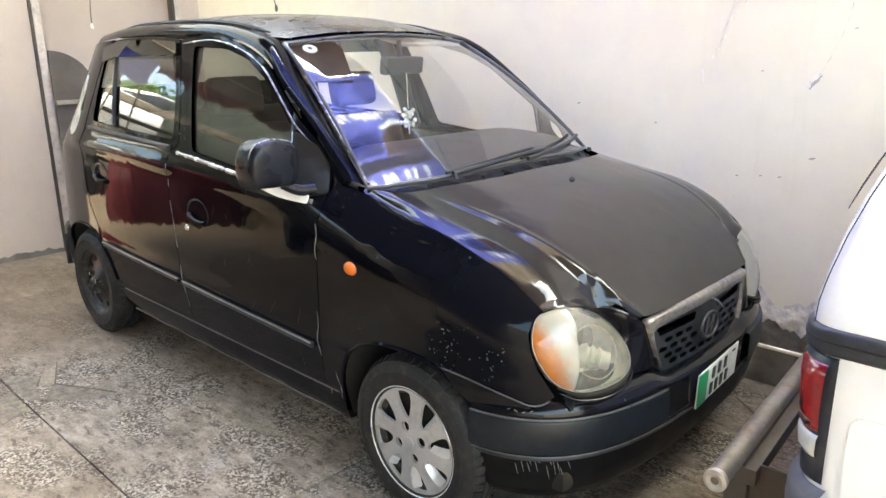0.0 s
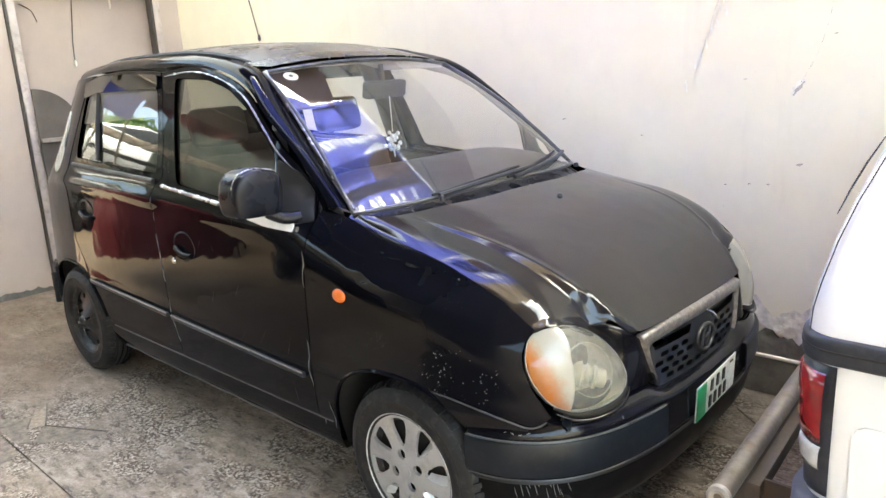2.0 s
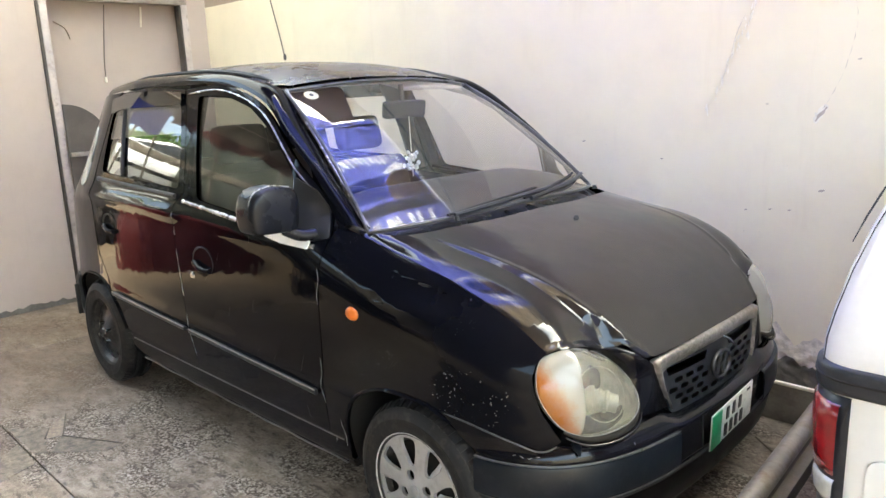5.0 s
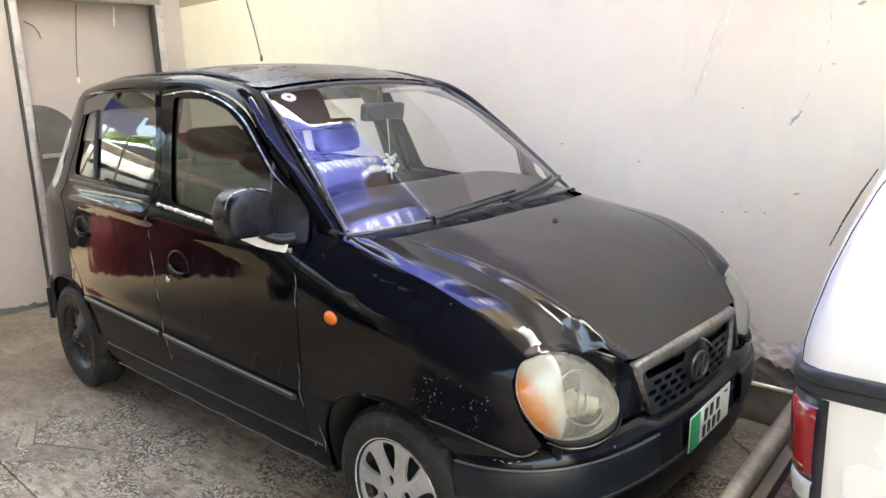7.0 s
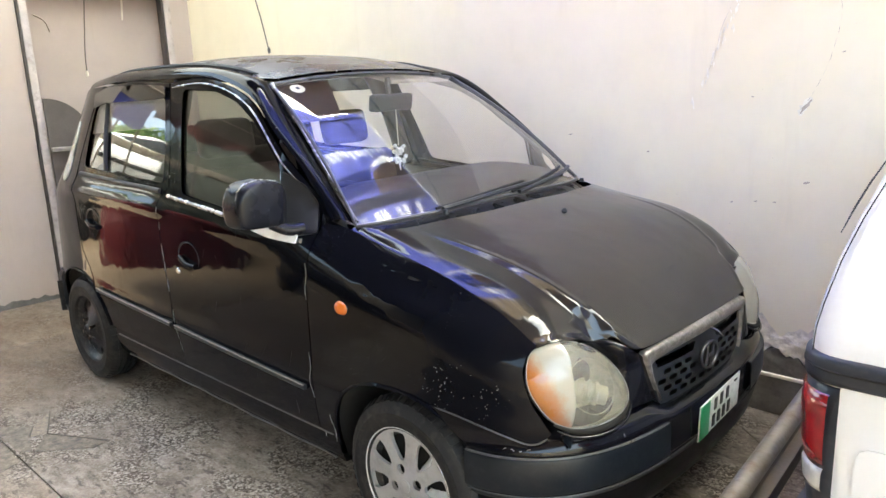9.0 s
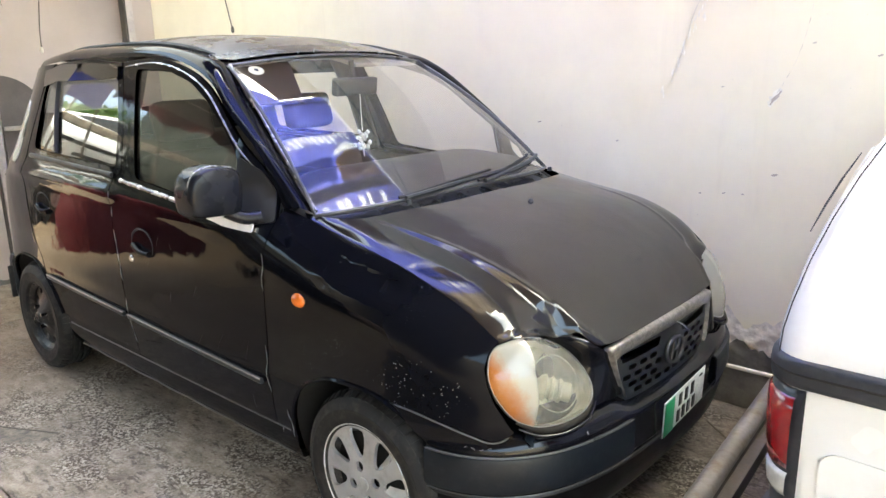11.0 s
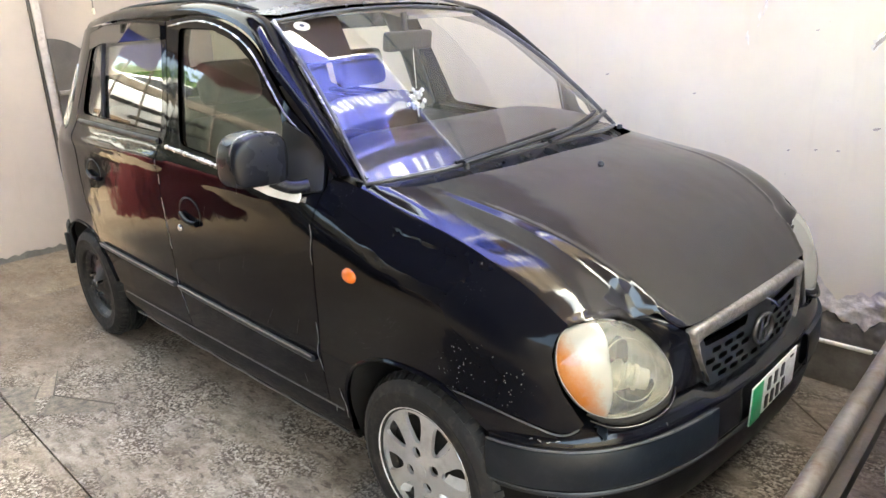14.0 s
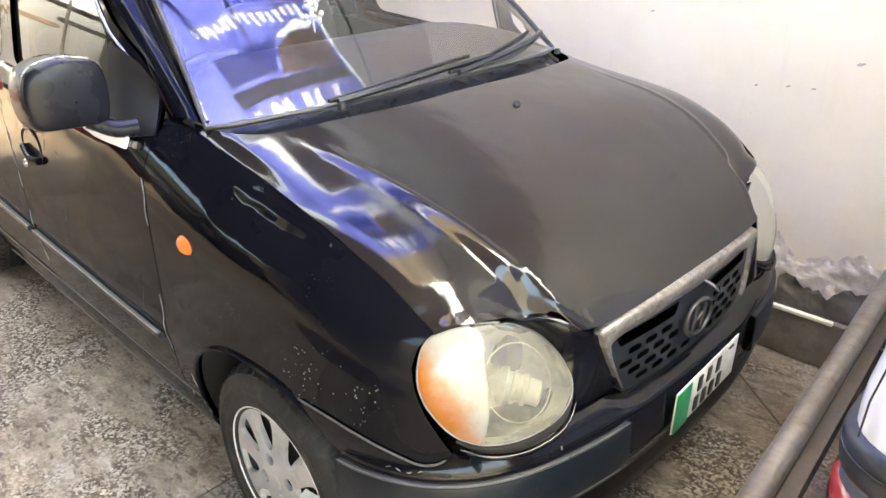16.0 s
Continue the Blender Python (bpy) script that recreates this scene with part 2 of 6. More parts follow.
def paint_black(name, dust=0.0, rough=0.06, chips=True, gloss=0.12, coat=0.02):
    """Old black car paint: deep gloss with dust, fine scratches and small pale chips."""
    k = Nodes(name)
    big = k.noise(3.0, 5.0)
    fine = k.noise(260.0, 2.0)
    col = k.ramp(big, [(0.3, (0.0022, 0.0026, 0.0045)), (0.7, (0.0045, 0.005, 0.008))])
    film = k.calc("MULTIPLY", k.ramp(k.noise(7.0, 6.0, 0.6, stretch=(1, 1, 1.6)), [(0.3, 0.35), (0.75, 1.0)]), dust)
    col = k.mixed(film, col, (0.15, 0.125, 0.105))
    if chips:
        spot = k.ramp(k.voronoi(130.0), [(0.0, 1.0), (0.16, 0.0)])
        where = k.ramp(k.noise(5.5, 3.0), [(0.60, 0.0), (0.70, 1.0)])
        col = k.mixed(k.calc("MULTIPLY", k.calc("MULTIPLY", spot, where), 0.7), col, (0.42, 0.42, 0.42))
        # scraped corner over the wheel: specks and scribbled scratches
        near = k.calc("ADD", k.calc("POWER", k.calc("MULTIPLY", k.calc("SUBTRACT", k.axis(0), 0.20), 5.0), 2.0), k.calc("POWER", k.calc("MULTIPLY", k.calc("SUBTRACT", k.axis(2), 0.62), 6.0), 2.0))
        field = k.ramp(k.calc("ADD", near, k.noise(9.0, 4.0)), [(0.75, 1.0), (1.25, 0.0)])
        speck = k.ramp(k.voronoi(105.0), [(0.10, 1.0), (0.22, 0.0)])
        pick = k.ramp(k.noise(37.0, 2.0), [(0.52, 0.0), (0.58, 1.0)])
        col = k.mixed(k.calc("MULTIPLY", k.calc("MULTIPLY", speck, pick), k.calc("MULTIPLY", field, 0.7)), col, (0.42, 0.42, 0.42))
        for turn, size in ((0.5, (70, 70, 6)), (-0.8, (60, 60, 5))):
            lines = k.ramp(k.noise(1.0, 2.0, 0.5, stretch=size), [(0.72, 0.0), (0.76, 1.0)])
            where2 = k.ramp(k.noise(5.1 + turn, 3.0), [(0.60, 0.0), (0.66, 0.5)])
            col = k.mixed(k.calc("MULTIPLY", lines, where2), col, (0.25, 0.25, 0.25))
    k.put("Base Color", col)
    k.put("Roughness", k.calc("ADD", k.ramp(k.noise(14.0, 5.0), [(0.3, rough), (0.75, rough + 0.05)]), k.calc("MULTIPLY", film, 0.35)))
    k.put("Specular IOR Level", gloss)
    k.put("Coat Weight", coat)
    k.put("Coat Roughness", 0.03 + dust * 0.4)
    k.bump(k.calc("ADD", k.calc("MULTIPLY", k.noise(5.0, 2.0), 1.0), k.calc("MULTIPLY", k.noise(17.0, 3.0), 0.16)), 0.13, 0.02)
    return k.m


def glass(name, tint=(0.75, 0.8, 0.78), ior=1.5, haze=0.0, dirt=(0.5, 0.48, 0.45), gain=1.0):
    """A thin pane: clear or tinted, with the gloss of glass on it."""
    k = Nodes(name)
    clear = k.n.new("ShaderNodeBsdfTransparent")
    clear.inputs["Color"].default_value = (*tint, 1)
    gloss = k.n.new("ShaderNodeBsdfGlossy")
    gloss.inputs["Roughness"].default_value = 0.02
    gloss.inputs["Color"].default_value = (1, 1, 1, 1)
    both = k.n.new("ShaderNodeMixShader")
    k.link(k.calc("MULTIPLY", k.grazing(ior), gain, True), both.inputs[0])
    k.link(clear.outputs[0], both.inputs[1])
    k.link(gloss.outputs[0], both.inputs[2])
    last = both.outputs[0]
    if haze:
        film = k.n.new("ShaderNodeBsdfDiffuse")
        film.inputs["Color"].default_value = (*dirt, 1)
        m2 = k.n.new("ShaderNodeMixShader")
        k.link(k.ramp(k.noise(9.0, 6.0, 0.65), [(0.3, haze * 0.4), (0.75, haze * 1.4)]), m2.inputs[0])
        k.link(last, m2.inputs[1])
        k.link(film.outputs[0], m2.inputs[2])
        last = m2.outputs[0]
    k.link(last, k.out.inputs["Surface"])
    return k.m


def wall_paint(name="cream_wall_paint", tone=(1.0, 1.0, 1.0)):
    """Cream emulsion: patchy, with soft brown stains, hairline marks and rubbed patches."""
    k = Nodes(name)
    a = k.noise(0.7, 5.0, 0.6)
    b = k.noise(5.0, 6.0, 0.62)
    col = k.ramp(a, [(0.3, (0.72, 0.634, 0.522)), (0.7, (0.80, 0.735, 0.616))])
    col = k.mixed(k.ramp(b, [(0.45, 0.0), (0.8, 0.35)]), col, (0.62, 0.553, 0.465))
    streak = k.ramp(k.noise(3.0, 5.0, 0.6, stretch=(3.0, 3.0, 0.35)), [(0.58, 0.0), (0.8, 0.25)])
    col = k.mixed(streak, col, (0.52, 0.43, 0.34))
    col = k.mixed(1.0, col, tone, "MULTIPLY")
    fleck = k.calc("MULTIPLY", k.ramp(k.voronoi(16.0), [(0.0, 1.0), (0.055, 0.0)]), k.ramp(k.noise(2.2, 2.0), [(0.56, 0.0), (0.64, 1.0)]))
    col = k.mixed(k.calc("MULTIPLY", fleck, 0.6), col, (0.24, 0.2, 0.16))
    k.put("Base Color", col)
    k.put("Roughness", 0.62)
    k.bump(k.calc("ADD", k.noise(2.5, 4.0), k.calc("MULTIPLY", k.noise(60.0, 3.0), 0.12)), 0.25, 0.012)
    return k.m


def terrazzo():
    """Worn chip terrazzo: pale chips laid bare in a dark pitted ground, with grey scuffs, damp and earth on it in patches."""
    k = Nodes("worn_terrazzo")
    cell = k.voronoi(120.0, out="Color")
    sep = k.n.new("ShaderNodeSeparateColor")
    k.link(cell, sep.inputs[0])
    pits = k.ramp(k.calc("ADD", k.calc("MULTIPLY", k.noise(78.0, 4.0, 0.65), 0.75), k.calc("MULTIPLY", sep.outputs[0], 0.25)), [(0.46, 1.0), (0.53, 0.0)])
    chip = k.ramp(sep.outputs[1], [(0.0, (0.195, 0.162, 0.130)), (0.5, (0.33, 0.285, 0.24)), (1.0, (0.46, 0.41, 0.355))])
    tone = k.noise(2.1, 5.0, 0.6)
    col = k.mixed(pits, chip, k.ramp(tone, [(0.35, (0.050, 0.039, 0.030)), (0.65, (0.105, 0.083, 0.064))]))
    bare = k.ramp(k.noise(3.4, 5.0, 0.62, stretch=(0.7, 1.3, 1.0)), [(0.44, 0.0), (0.55, 1.0)])
    worn = k.ramp(k.noise(11.0, 6.0, 0.68, stretch=(0.7, 1.5, 1.0)), [(0.32, (0.12, 0.094, 0.071)), (0.5, (0.235, 0.192, 0.152)), (0.7, (0.38, 0.33, 0.275))])
    col = k.mixed(k.calc("MULTIPLY", bare, 0.82), col, worn)
    scuff = k.calc("MULTIPLY", k.ramp(k.noise(5.3, 6.0, 0.7), [(0.55, 0.0), (0.66, 1.0)]), k.ramp(k.noise(33.0, 3.0), [(0.35, 0.2), (0.6, 1.0)]))
    col = k.mixed(k.calc("MULTIPLY", scuff, 0.6), col, (0.42, 0.38, 0.325))
    damp = k.ramp(k.noise(1.25, 6.0, 0.66), [(0.47, 0.0), (0.61, 0.62)])
    col = k.mixed(damp, col, (0.095, 0.070, 0.050))
    pock = k.ramp(k.noise(24.0, 4.0, 0.6, stretch=(0.55, 1.5, 1.0)), [(0.57, 0.0), (0.63, 0.7)])
    col = k.mixed(pock, col, (0.055, 0.041, 0.031))
    grey = k.ramp(k.noise(0.83, 4.0, 0.6), [(0.56, 0.0), (0.66, 0.45)])
    col = k.mixed(grey, col, (0.22, 0.23, 0.24))
    back = k.n.new("ShaderNodeMapRange")
    k.link(k.calc("ADD", k.axis(0), k.calc("MULTIPLY", k.noise(1.9, 6.0, 0.65), 1.5)), back.inputs["Value"])
    for key, v in (("From Min", -1.75), ("From Max", -1.1), ("To Min", 0.6), ("To Max", 0.0)):
        back.inputs[key].default_value = v
    earth = k.ramp(k.noise(17.0, 5.0, 0.7), [(0.35, (0.12, 0.083, 0.054)), (0.65, (0.19, 0.128, 0.082))])
    col = k.mixed(back.outputs[0], col, earth)
    k.put("Base Color", col)
    k.put("Roughness", k.ramp(bare, [(0.0, 0.85), (1.0, 0.6)]))
    k.put("Specular IOR Level", 0.3)
    k.bump(k.calc("SUBTRACT", k.calc("MULTIPLY", sep.outputs[1], 0.4), pits), 0.45, 0.004)
    return k.m


PAINT = paint_black("black_car_paint", rough=0.035, gloss=0.088)
PAINT_HOOD = paint_black("dusty_black_car_paint", dust=0.06, rough=0.09, chips=False, gloss=0.45, coat=0.16)
PAINT_RAIL = paint_black("roof_rail_black_paint", rough=0.05, gloss=0.11, coat=0.03)
PAINT_BUMPER = paint_black("bumper_black_paint", rough=0.12, gloss=0.3, coat=0.05)
PAINT_FENDER = paint_black("knocked_black_car_paint", rough=0.045, gloss=0.13, coat=0.02)
PAINT_ROOF = paint_black("dust_covered_black_car_paint", dust=0.6, rough=0.12, chips=False, gloss=0.5, coat=0.3)
BUMPER_STRIP = surface("dark_navy_plastic", (0.006, 0.009, 0.014), 0.36, 0.25, 9.0, 140.0, 0.1, coat=0.05, dirt=(0.05, 0.055, 0.065), dirt_amount=0.18)
VALANCE = surface("scratched_black_plastic", (0.004, 0.0042, 0.005), 0.4, 0.3, 9.0, 140.0, 0.1, dirt=(0.03, 0.03, 0.03), dirt_amount=0.15)
PLASTIC = surface("faded_black_plastic", (0.014, 0.017, 0.022), 0.42, 0.25, 9.0, 140.0, 0.1, dirt=(0.07, 0.075, 0.085), dirt_amount=0.25)
RUBBER = surface("tyre_rubber", (0.014, 0.014, 0.015), 0.6, 0.3, 12.0, 160.0, 0.2, dirt=(0.09, 0.08, 0.07), dirt_amount=0.4)
SEAL = surface("black_rubber_seal", (0.012, 0.012, 0.013), 0.5, 0.2, 14.0, 120.0, 0.05)
FAINT = surface("faint_scratch", (0.06, 0.06, 0.06), 0.6, 0.3, 60.0, 200.0, 0.1)
SCRATCH = surface("pale_scratch", (0.22, 0.22, 0.215), 0.6, 0.3, 60.0, 200.0, 0.1)
SILL_LINE = surface("dark_grey_sill_line", (0.05, 0.046, 0.042), 0.5, 0.5, 30.0, 120.0, 0.2, dirt=(0.16, 0.14, 0.12), dirt_amount=0.7)
SEAL_GREY = surface("grey_seal_line", (0.07, 0.07, 0.072), 0.35, 0.3, 20.0, 120.0, 0.05)
# pale copy for near-side edges: the highlights along them painted in
SEAL_BRIGHT = surface("pale_highlight_seal", (0.36, 0.35, 0.34), 0.25, 0.4, 25.0, 120.0, 0.1, metal=0.6)
CHROME = surface("tarnished_chrome", (0.62, 0.62, 0.62), 0.16, 0.15, 9.0, 110.0, 0.05, metal=1.0, dirt=(0.25, 0.24, 0.22), dirt_amount=0.5)
SILVER = surface("bright_hubcap_silver", (0.66, 0.66, 0.66), 0.30, 0.08, 11.0, 130.0, 0.04, metal=0.3, coat=0.3, dirt=(0.3, 0.28, 0.26), dirt_amount=0.3)
HUB_GREY = surface("dull_hubcap_face", (0.46, 0.46, 0.465), 0.36, 0.1, 11.0, 130.0, 0.05, metal=0.4, coat=0.15, dirt=(0.2, 0.18, 0.16), dirt_amount=0.35)
STEEL_BLACK = surface("black_steel_rim", (0.018, 0.018, 0.02), 0.35, 0.3, 16.0, 120.0, 0.1, metal=0.3, dirt=(0.2, 0.18, 0.16), dirt_amount=0.4)
TRIM_IN = surface("grey_interior_plastic", (0.022, 0.019, 0.017), 0.6, 0.2, 8.0, 150.0, 0.15)
CLOTH_SEAT = surface("grey_seat_cloth", (0.05, 0.045, 0.042), 0.9, 0.25, 12.0, 220.0, 0.3)
VISOR_DARK = surface("dark_brown_vinyl", (0.03, 0.018, 0.015), 0.6, 0.2, 8.0, 150.0, 0.1)
LINER = surface("headliner_cloth", (0.33, 0.30, 0.27), 0.95, 0.1, 5.0, 200.0, 0.2)
DARK = surface("underbody_dirt_gap_shade", (0.007, 0.006, 0.005), 0.9, 0.3, 8.0, 90.0, 0.3)
WS_GLASS = glass("windscreen_glass", (0.97, 0.97, 0.96), 1.52, 0.02, (0.45, 0.41, 0.37), 1.15)
SIDE_GLASS = glass("side_window_glass", (0.96, 0.97, 0.96), 1.52, 0.012, gain=1.2)
BAR_CHROME = surface("pitted_chrome", (0.27, 0.25, 0.23), 0.4, 0.45, 55.0, 170.0, 0.35, metal=0.5, dirt=(0.16, 0.145, 0.13), dirt_amount=0.8)
DULL_METAL = surface("tarnished_emblem", (0.09, 0.09, 0.095), 0.35, 0.25, 30.0, 120.0, 0.1, metal=0.8)
GLOSS_BLACK = surface("glossy_black_plastic", (0.010, 0.011, 0.016), 0.27, 0.2, 9.0, 140.0, 0.03)
# near panes get a darker tint: the dim cabin put into their colour
NEAR_GLASS = glass("near_darkened_side_glass", (0.40, 0.42, 0.41), 1.52, 0.012, gain=0.85)
for mat, gloss in ((GLOSS_BLACK, 0.22), (BUMPER_STRIP, 0.3), (RUBBER, 0.3), (VALANCE, 0.12)):
    mat.node_tree.nodes["Principled BSDF"].inputs["Specular IOR Level"].default_value = gloss
WALL = wall_paint("cream_wall_paint", (1.03, 1.03, 0.955))
# darker copy for the rear wall: mostly its shade put into the paint
WALL_SHADED = wall_paint("shaded_wall_paint", (0.61, 0.57, 0.60))
FLOOR = terrazzo()
JOINT = surface("joint_grit", (0.05, 0.04, 0.03), 0.9, 0.3)
WHITE_PAINT = surface("white_car_paint", (0.80, 0.82, 0.865), 0.22, 0.03, 3.0, 90.0, 0.02, coat=0.6, dirt=(0.6, 0.59, 0.57), dirt_amount=0.25)
PIPE_CAP = surface("bright_steel_cap", (0.45, 0.43, 0.40), 0.35, 0.3, 20.0, 90.0, 0.2, metal=0.6, dirt=(0.2, 0.14, 0.1), dirt_amount=0.4)
DARK_STEEL = surface("dark_rusty_steel", (0.07, 0.06, 0.052), 0.55, 0.35, 10.0, 80.0, 0.25, metal=0.3, dirt=(0.10, 0.065, 0.04), dirt_amount=0.7)
RUST_STEEL = surface("rusty_galvanised_steel", (0.22, 0.20, 0.175), 0.42, 0.35, 10.0, 80.0, 0.25, metal=0.6, dirt=(0.15, 0.095, 0.055), dirt_amount=0.85)
CONCRETE = surface("damp_concrete", (0.15, 0.14, 0.125), 0.8, 0.35, 7.0, 70.0, 0.5, dirt=(0.055, 0.05, 0.045), dirt_amount=0.6)
PLASTER = surface("crumbling_plaster", (0.70, 0.64, 0.56), 0.95, 0.25, 22.0, 70.0, 0.7, dirt=(0.25, 0.21, 0.18), dirt_amount=0.5)
GATE_STEEL = surface("grey_painted_steel", (0.30, 0.265, 0.23), 0.55, 0.25, 9.0, 90.0, 0.2, dirt=(0.12, 0.08, 0.055), dirt_amount=0.6)

# ---- the place: floor, walls ----
WALL_Y, REAR_X = 1.02, -4.2
floor = thing("floor", "worn chip terrazzo floor in large cast slabs", "floor", kind="structure")
part("bedding", block(-16.0, 9.0, -9.0, 1.3, -0.2, -0.012, 0), JOINT, floor)
XJ, YJ = (-15.9, -12.1, -9.1, -6.2, -3.3, -0.38, 2.54, 5.46, 8.4), (-8.9, -7.0, -4.15, -1.3, 1.05)

tagged(part("wall_side", block(REAR_X, 9.0, WALL_Y, WALL_Y + 0.23, 0, 2.15, 0), WALL),
                   "cream painted plaster wall with cracks and stains", "wall", kind="structure")
# unseen upper wall toned darker to dim the veil on the windscreen
WALL_TOP = wall_paint("dimmed_wall_paint", (0.45, 0.405, 0.36))
tagged(part("wall_upper", block(REAR_X, 9.0, WALL_Y + 0.002, WALL_Y + 0.23, 2.1502, 3.75, 0), WALL_TOP), "unseen upper wall, darkened to dim the windscreen's reflection", "wall", kind="structure")
wall_rear = thing("wall_rear", "cream painted plaster wall with a framed recess", "wall", kind="structure")
part("masonry", block(REAR_X - 0.3, REAR_X, -1.35, -0.22, 0, 3.4, 0), WALL_SHADED, wall_rear)
part("lintel", block(REAR_X - 0.3, REAR_X, -0.22, 0.84, 2.2, 3.4, 0), WALL_SHADED, wall_rear)
part("jamb", block(REAR_X - 0.3, REAR_X, 0.84, WALL_Y + 0.23, 0, 3.4, 0), WALL_SHADED, wall_rear)
part("recess_back", block(REAR_X - 0.34, REAR_X - 0.14, -0.4, 1.0, 0, 2.4, 0), WALL_SHADED, wall_rear)
# unseen back wall made dark so that the fender reflects black
BACK_DARK = surface("dark_back_wall", (0.045, 0.038, 0.034), 0.6, 0.3, 1.5, 30.0, 0.2)
tagged(part("wall_far", block(-16.2, 9.2, -9.2, -9.0, 0, 3.4, 0), BACK_DARK),
                  "unseen back wall, darkened to blacken the fender's reflection", "wall", kind="structure")
tagged(part("wall_end", block(9.0, 9.2, -9.0, WALL_Y + 0.23, 0, 3.4, 0), WALL),
                  "cream painted boundary wall", "wall", kind="structure")

tagged(part("plinth", block(-4.2, 3.0, 0.985, WALL_Y + 0.01, 0, 0.175, 0.012), CONCRETE),
                "damp grey concrete plinth along the wall foot", "plinth", kind="structure")

# steel frame round the recess
POST_PAINT = surface("beige_painted_steel", (0.50, 0.44, 0.41), 0.5, 0.2, 9.0, 90.0, 0.2, dirt=(0.16, 0.11, 0.08), dirt_amount=0.5)
frame_thing = thing("door_frame", "beige painted steel door frame set in the wall", "door frame", kind="structure", at=(REAR_X, 0.3, 0))
frame_thing.location = (0, 0, 0)
for y0, y1 in ((-0.235, -0.185), (0.80, 0.85)):
    part("post", block(REAR_X - 0.06, REAR_X + 0.035, y0, y1, 0, 2.16, 0.006), POST_PAINT, frame_thing)
    # dark strip stands in for the shadow gap at the post's edge
    part("edge_gap", block(REAR_X - 0.05, REAR_X + 0.030, y0 - 0.016, y0 - 0.001, 0, 2.158, 0.002), DARK_STEEL, frame_thing, "dark strip for the shadow gap beside the post")
part("head", block(REAR_X - 0.06, REAR_X + 0.035, -0.235, 0.85, 2.1602, 2.215, 0.006), GATE_STEEL, frame_thing)

SKY_SHEEN = surface("white_sky_sheen", (0.80, 0.80, 0.80), 0.35, 0.05, 20.0, 100.0, 0.05)
AMBER = surface("amber_lens", (0.72, 0.16, 0.02), 0.15, 0.25, 30.0, 120.0, 0.05, coat=0.5)
VISOR = glass("smoked_visor", (0.10, 0.11, 0.13), 1.6)
LAMP_CLEAR = surface("cloudy_lamp_lens", (0.55, 0.56, 0.52), 0.12, 0.25, 20.0, 90.0, 0.05, coat=0.6)
STICKER_MAT = surface("pale_sticker", (0.50, 0.47, 0.30), 0.5, 0.15)
GREEN = surface("green_plate_band", (0.03, 0.30, 0.12), 0.4, 0.15, 20.0, 100.0, 0.05)
PLATE_WHITE = surface("plate_white", (0.78, 0.79, 0.75), 0.4, 0.1, 15.0, 100.0, 0.05, dirt=(0.3, 0.3, 0.27), dirt_amount=0.5)
PLATE_INK = surface("plate_black_ink", (0.03, 0.03, 0.03), 0.5, 0.2)


# ---- the black car: its shape ----
PLAN = [(-2.95, 0.55), (-2.8, 0.66), (-2.6, 0.715), (-2.3, 0.738), (-1.2, 0.742), (-0.2, 0.738), (0.1, 0.725), (0.25, 0.70), (0.35, 0.665), (0.45, 0.605), (0.55, 0.52)]
SEAM_Z = [(-0.6, 1.07), (-0.40, 1.033), (-0.15, 0.967), (0.10, 0.914), (0.28, 0.836), (0.34, 0.797), (0.40, 0.750), (0.53, 0.650), (0.6, 0.58)]
SEAM_Y = [(-0.6, 0.655), (-0.40, 0.642), (-0.15, 0.625), (0.10, 0.628), (0.28, 0.607), (0.40, 0.585), (0.53, 0.54)]
HOOD_Z = [(-0.4, 1.075), (-0.25, 1.056), (-0.1, 1.028), (0.04, 0.991), (0.2, 0.936), (0.35, 0.861), (0.45, 0.788), (0.54, 0.695), (0.6, 0.62)]
ROOF_Z = [(-2.7, 1.47), (-2.45, 1.54), (-2.2, 1.58), (-1.6, 1.60), (-1.2, 1.58), (-0.95, 1.535), (-0.80, 1.49), (-0.7, 1.45)]

SHOULDER = [(-2.6, 1.01), (-2.3, 1.01), (-1.4, 0.985), (-0.5, 0.93)]


def width(x, z):
    """Half the car's width at a height: its flank."""
    y = curve_at(PLAN, x)
    if x < -2.2 and z > 0.95:
        y -= 0.30 * (z - 0.95) * ((-2.2 - x) / 0.5) ** 2
    if z < 0.5:
        low = y - 0.06 * ((0.5 - z) / 0.3) ** 2
    elif z < 1.0:
        low = y - 0.022 * ((z - 0.5) / 0.5) ** 2
    else:
        low = y - 0.022 - 0.22 * (z - 1.0) - 0.14 * (z - 1.0) ** 2
    # belt moulding roll and the hollow under it
    low += 0.006 * math.exp(-((z - 0.52) / 0.05) ** 2)
    # shoulder under the windows
    low += (0.005 + 0.008 * (1 - step_between(-1.48, -1.34, x))) * math.exp(-((z - curve_at(SHOULDER, x)) / 0.034) ** 2) * (1 - step_between(-0.75, -0.45, x)) * step_between(-2.6, -2.35, x)
    s = step_between(-0.62, -0.40, x)
    if s > 0:
        zt, yt = curve_at(SEAM_Z, x), curve_at(SEAM_Y, x)
        zm = zt - 0.21
        if z > zm:
            u = min(1.15, (z - zm) / (zt - zm))
            base = y - 0.022 * ((max(zm, 0.5) - 0.5) / 0.5) ** 2
            low = mix(low, base + 0.006 * math.exp(-((z - 0.52) / 0.05) ** 2) + (yt - base) * u ** 2.6, s)
    return low


CREASE_Y = [(-0.3, 0.53), (-0.12, 0.50), (0.1, 0.47), (0.295, 0.425), (0.436, 0.375), (0.53, 0.315)]
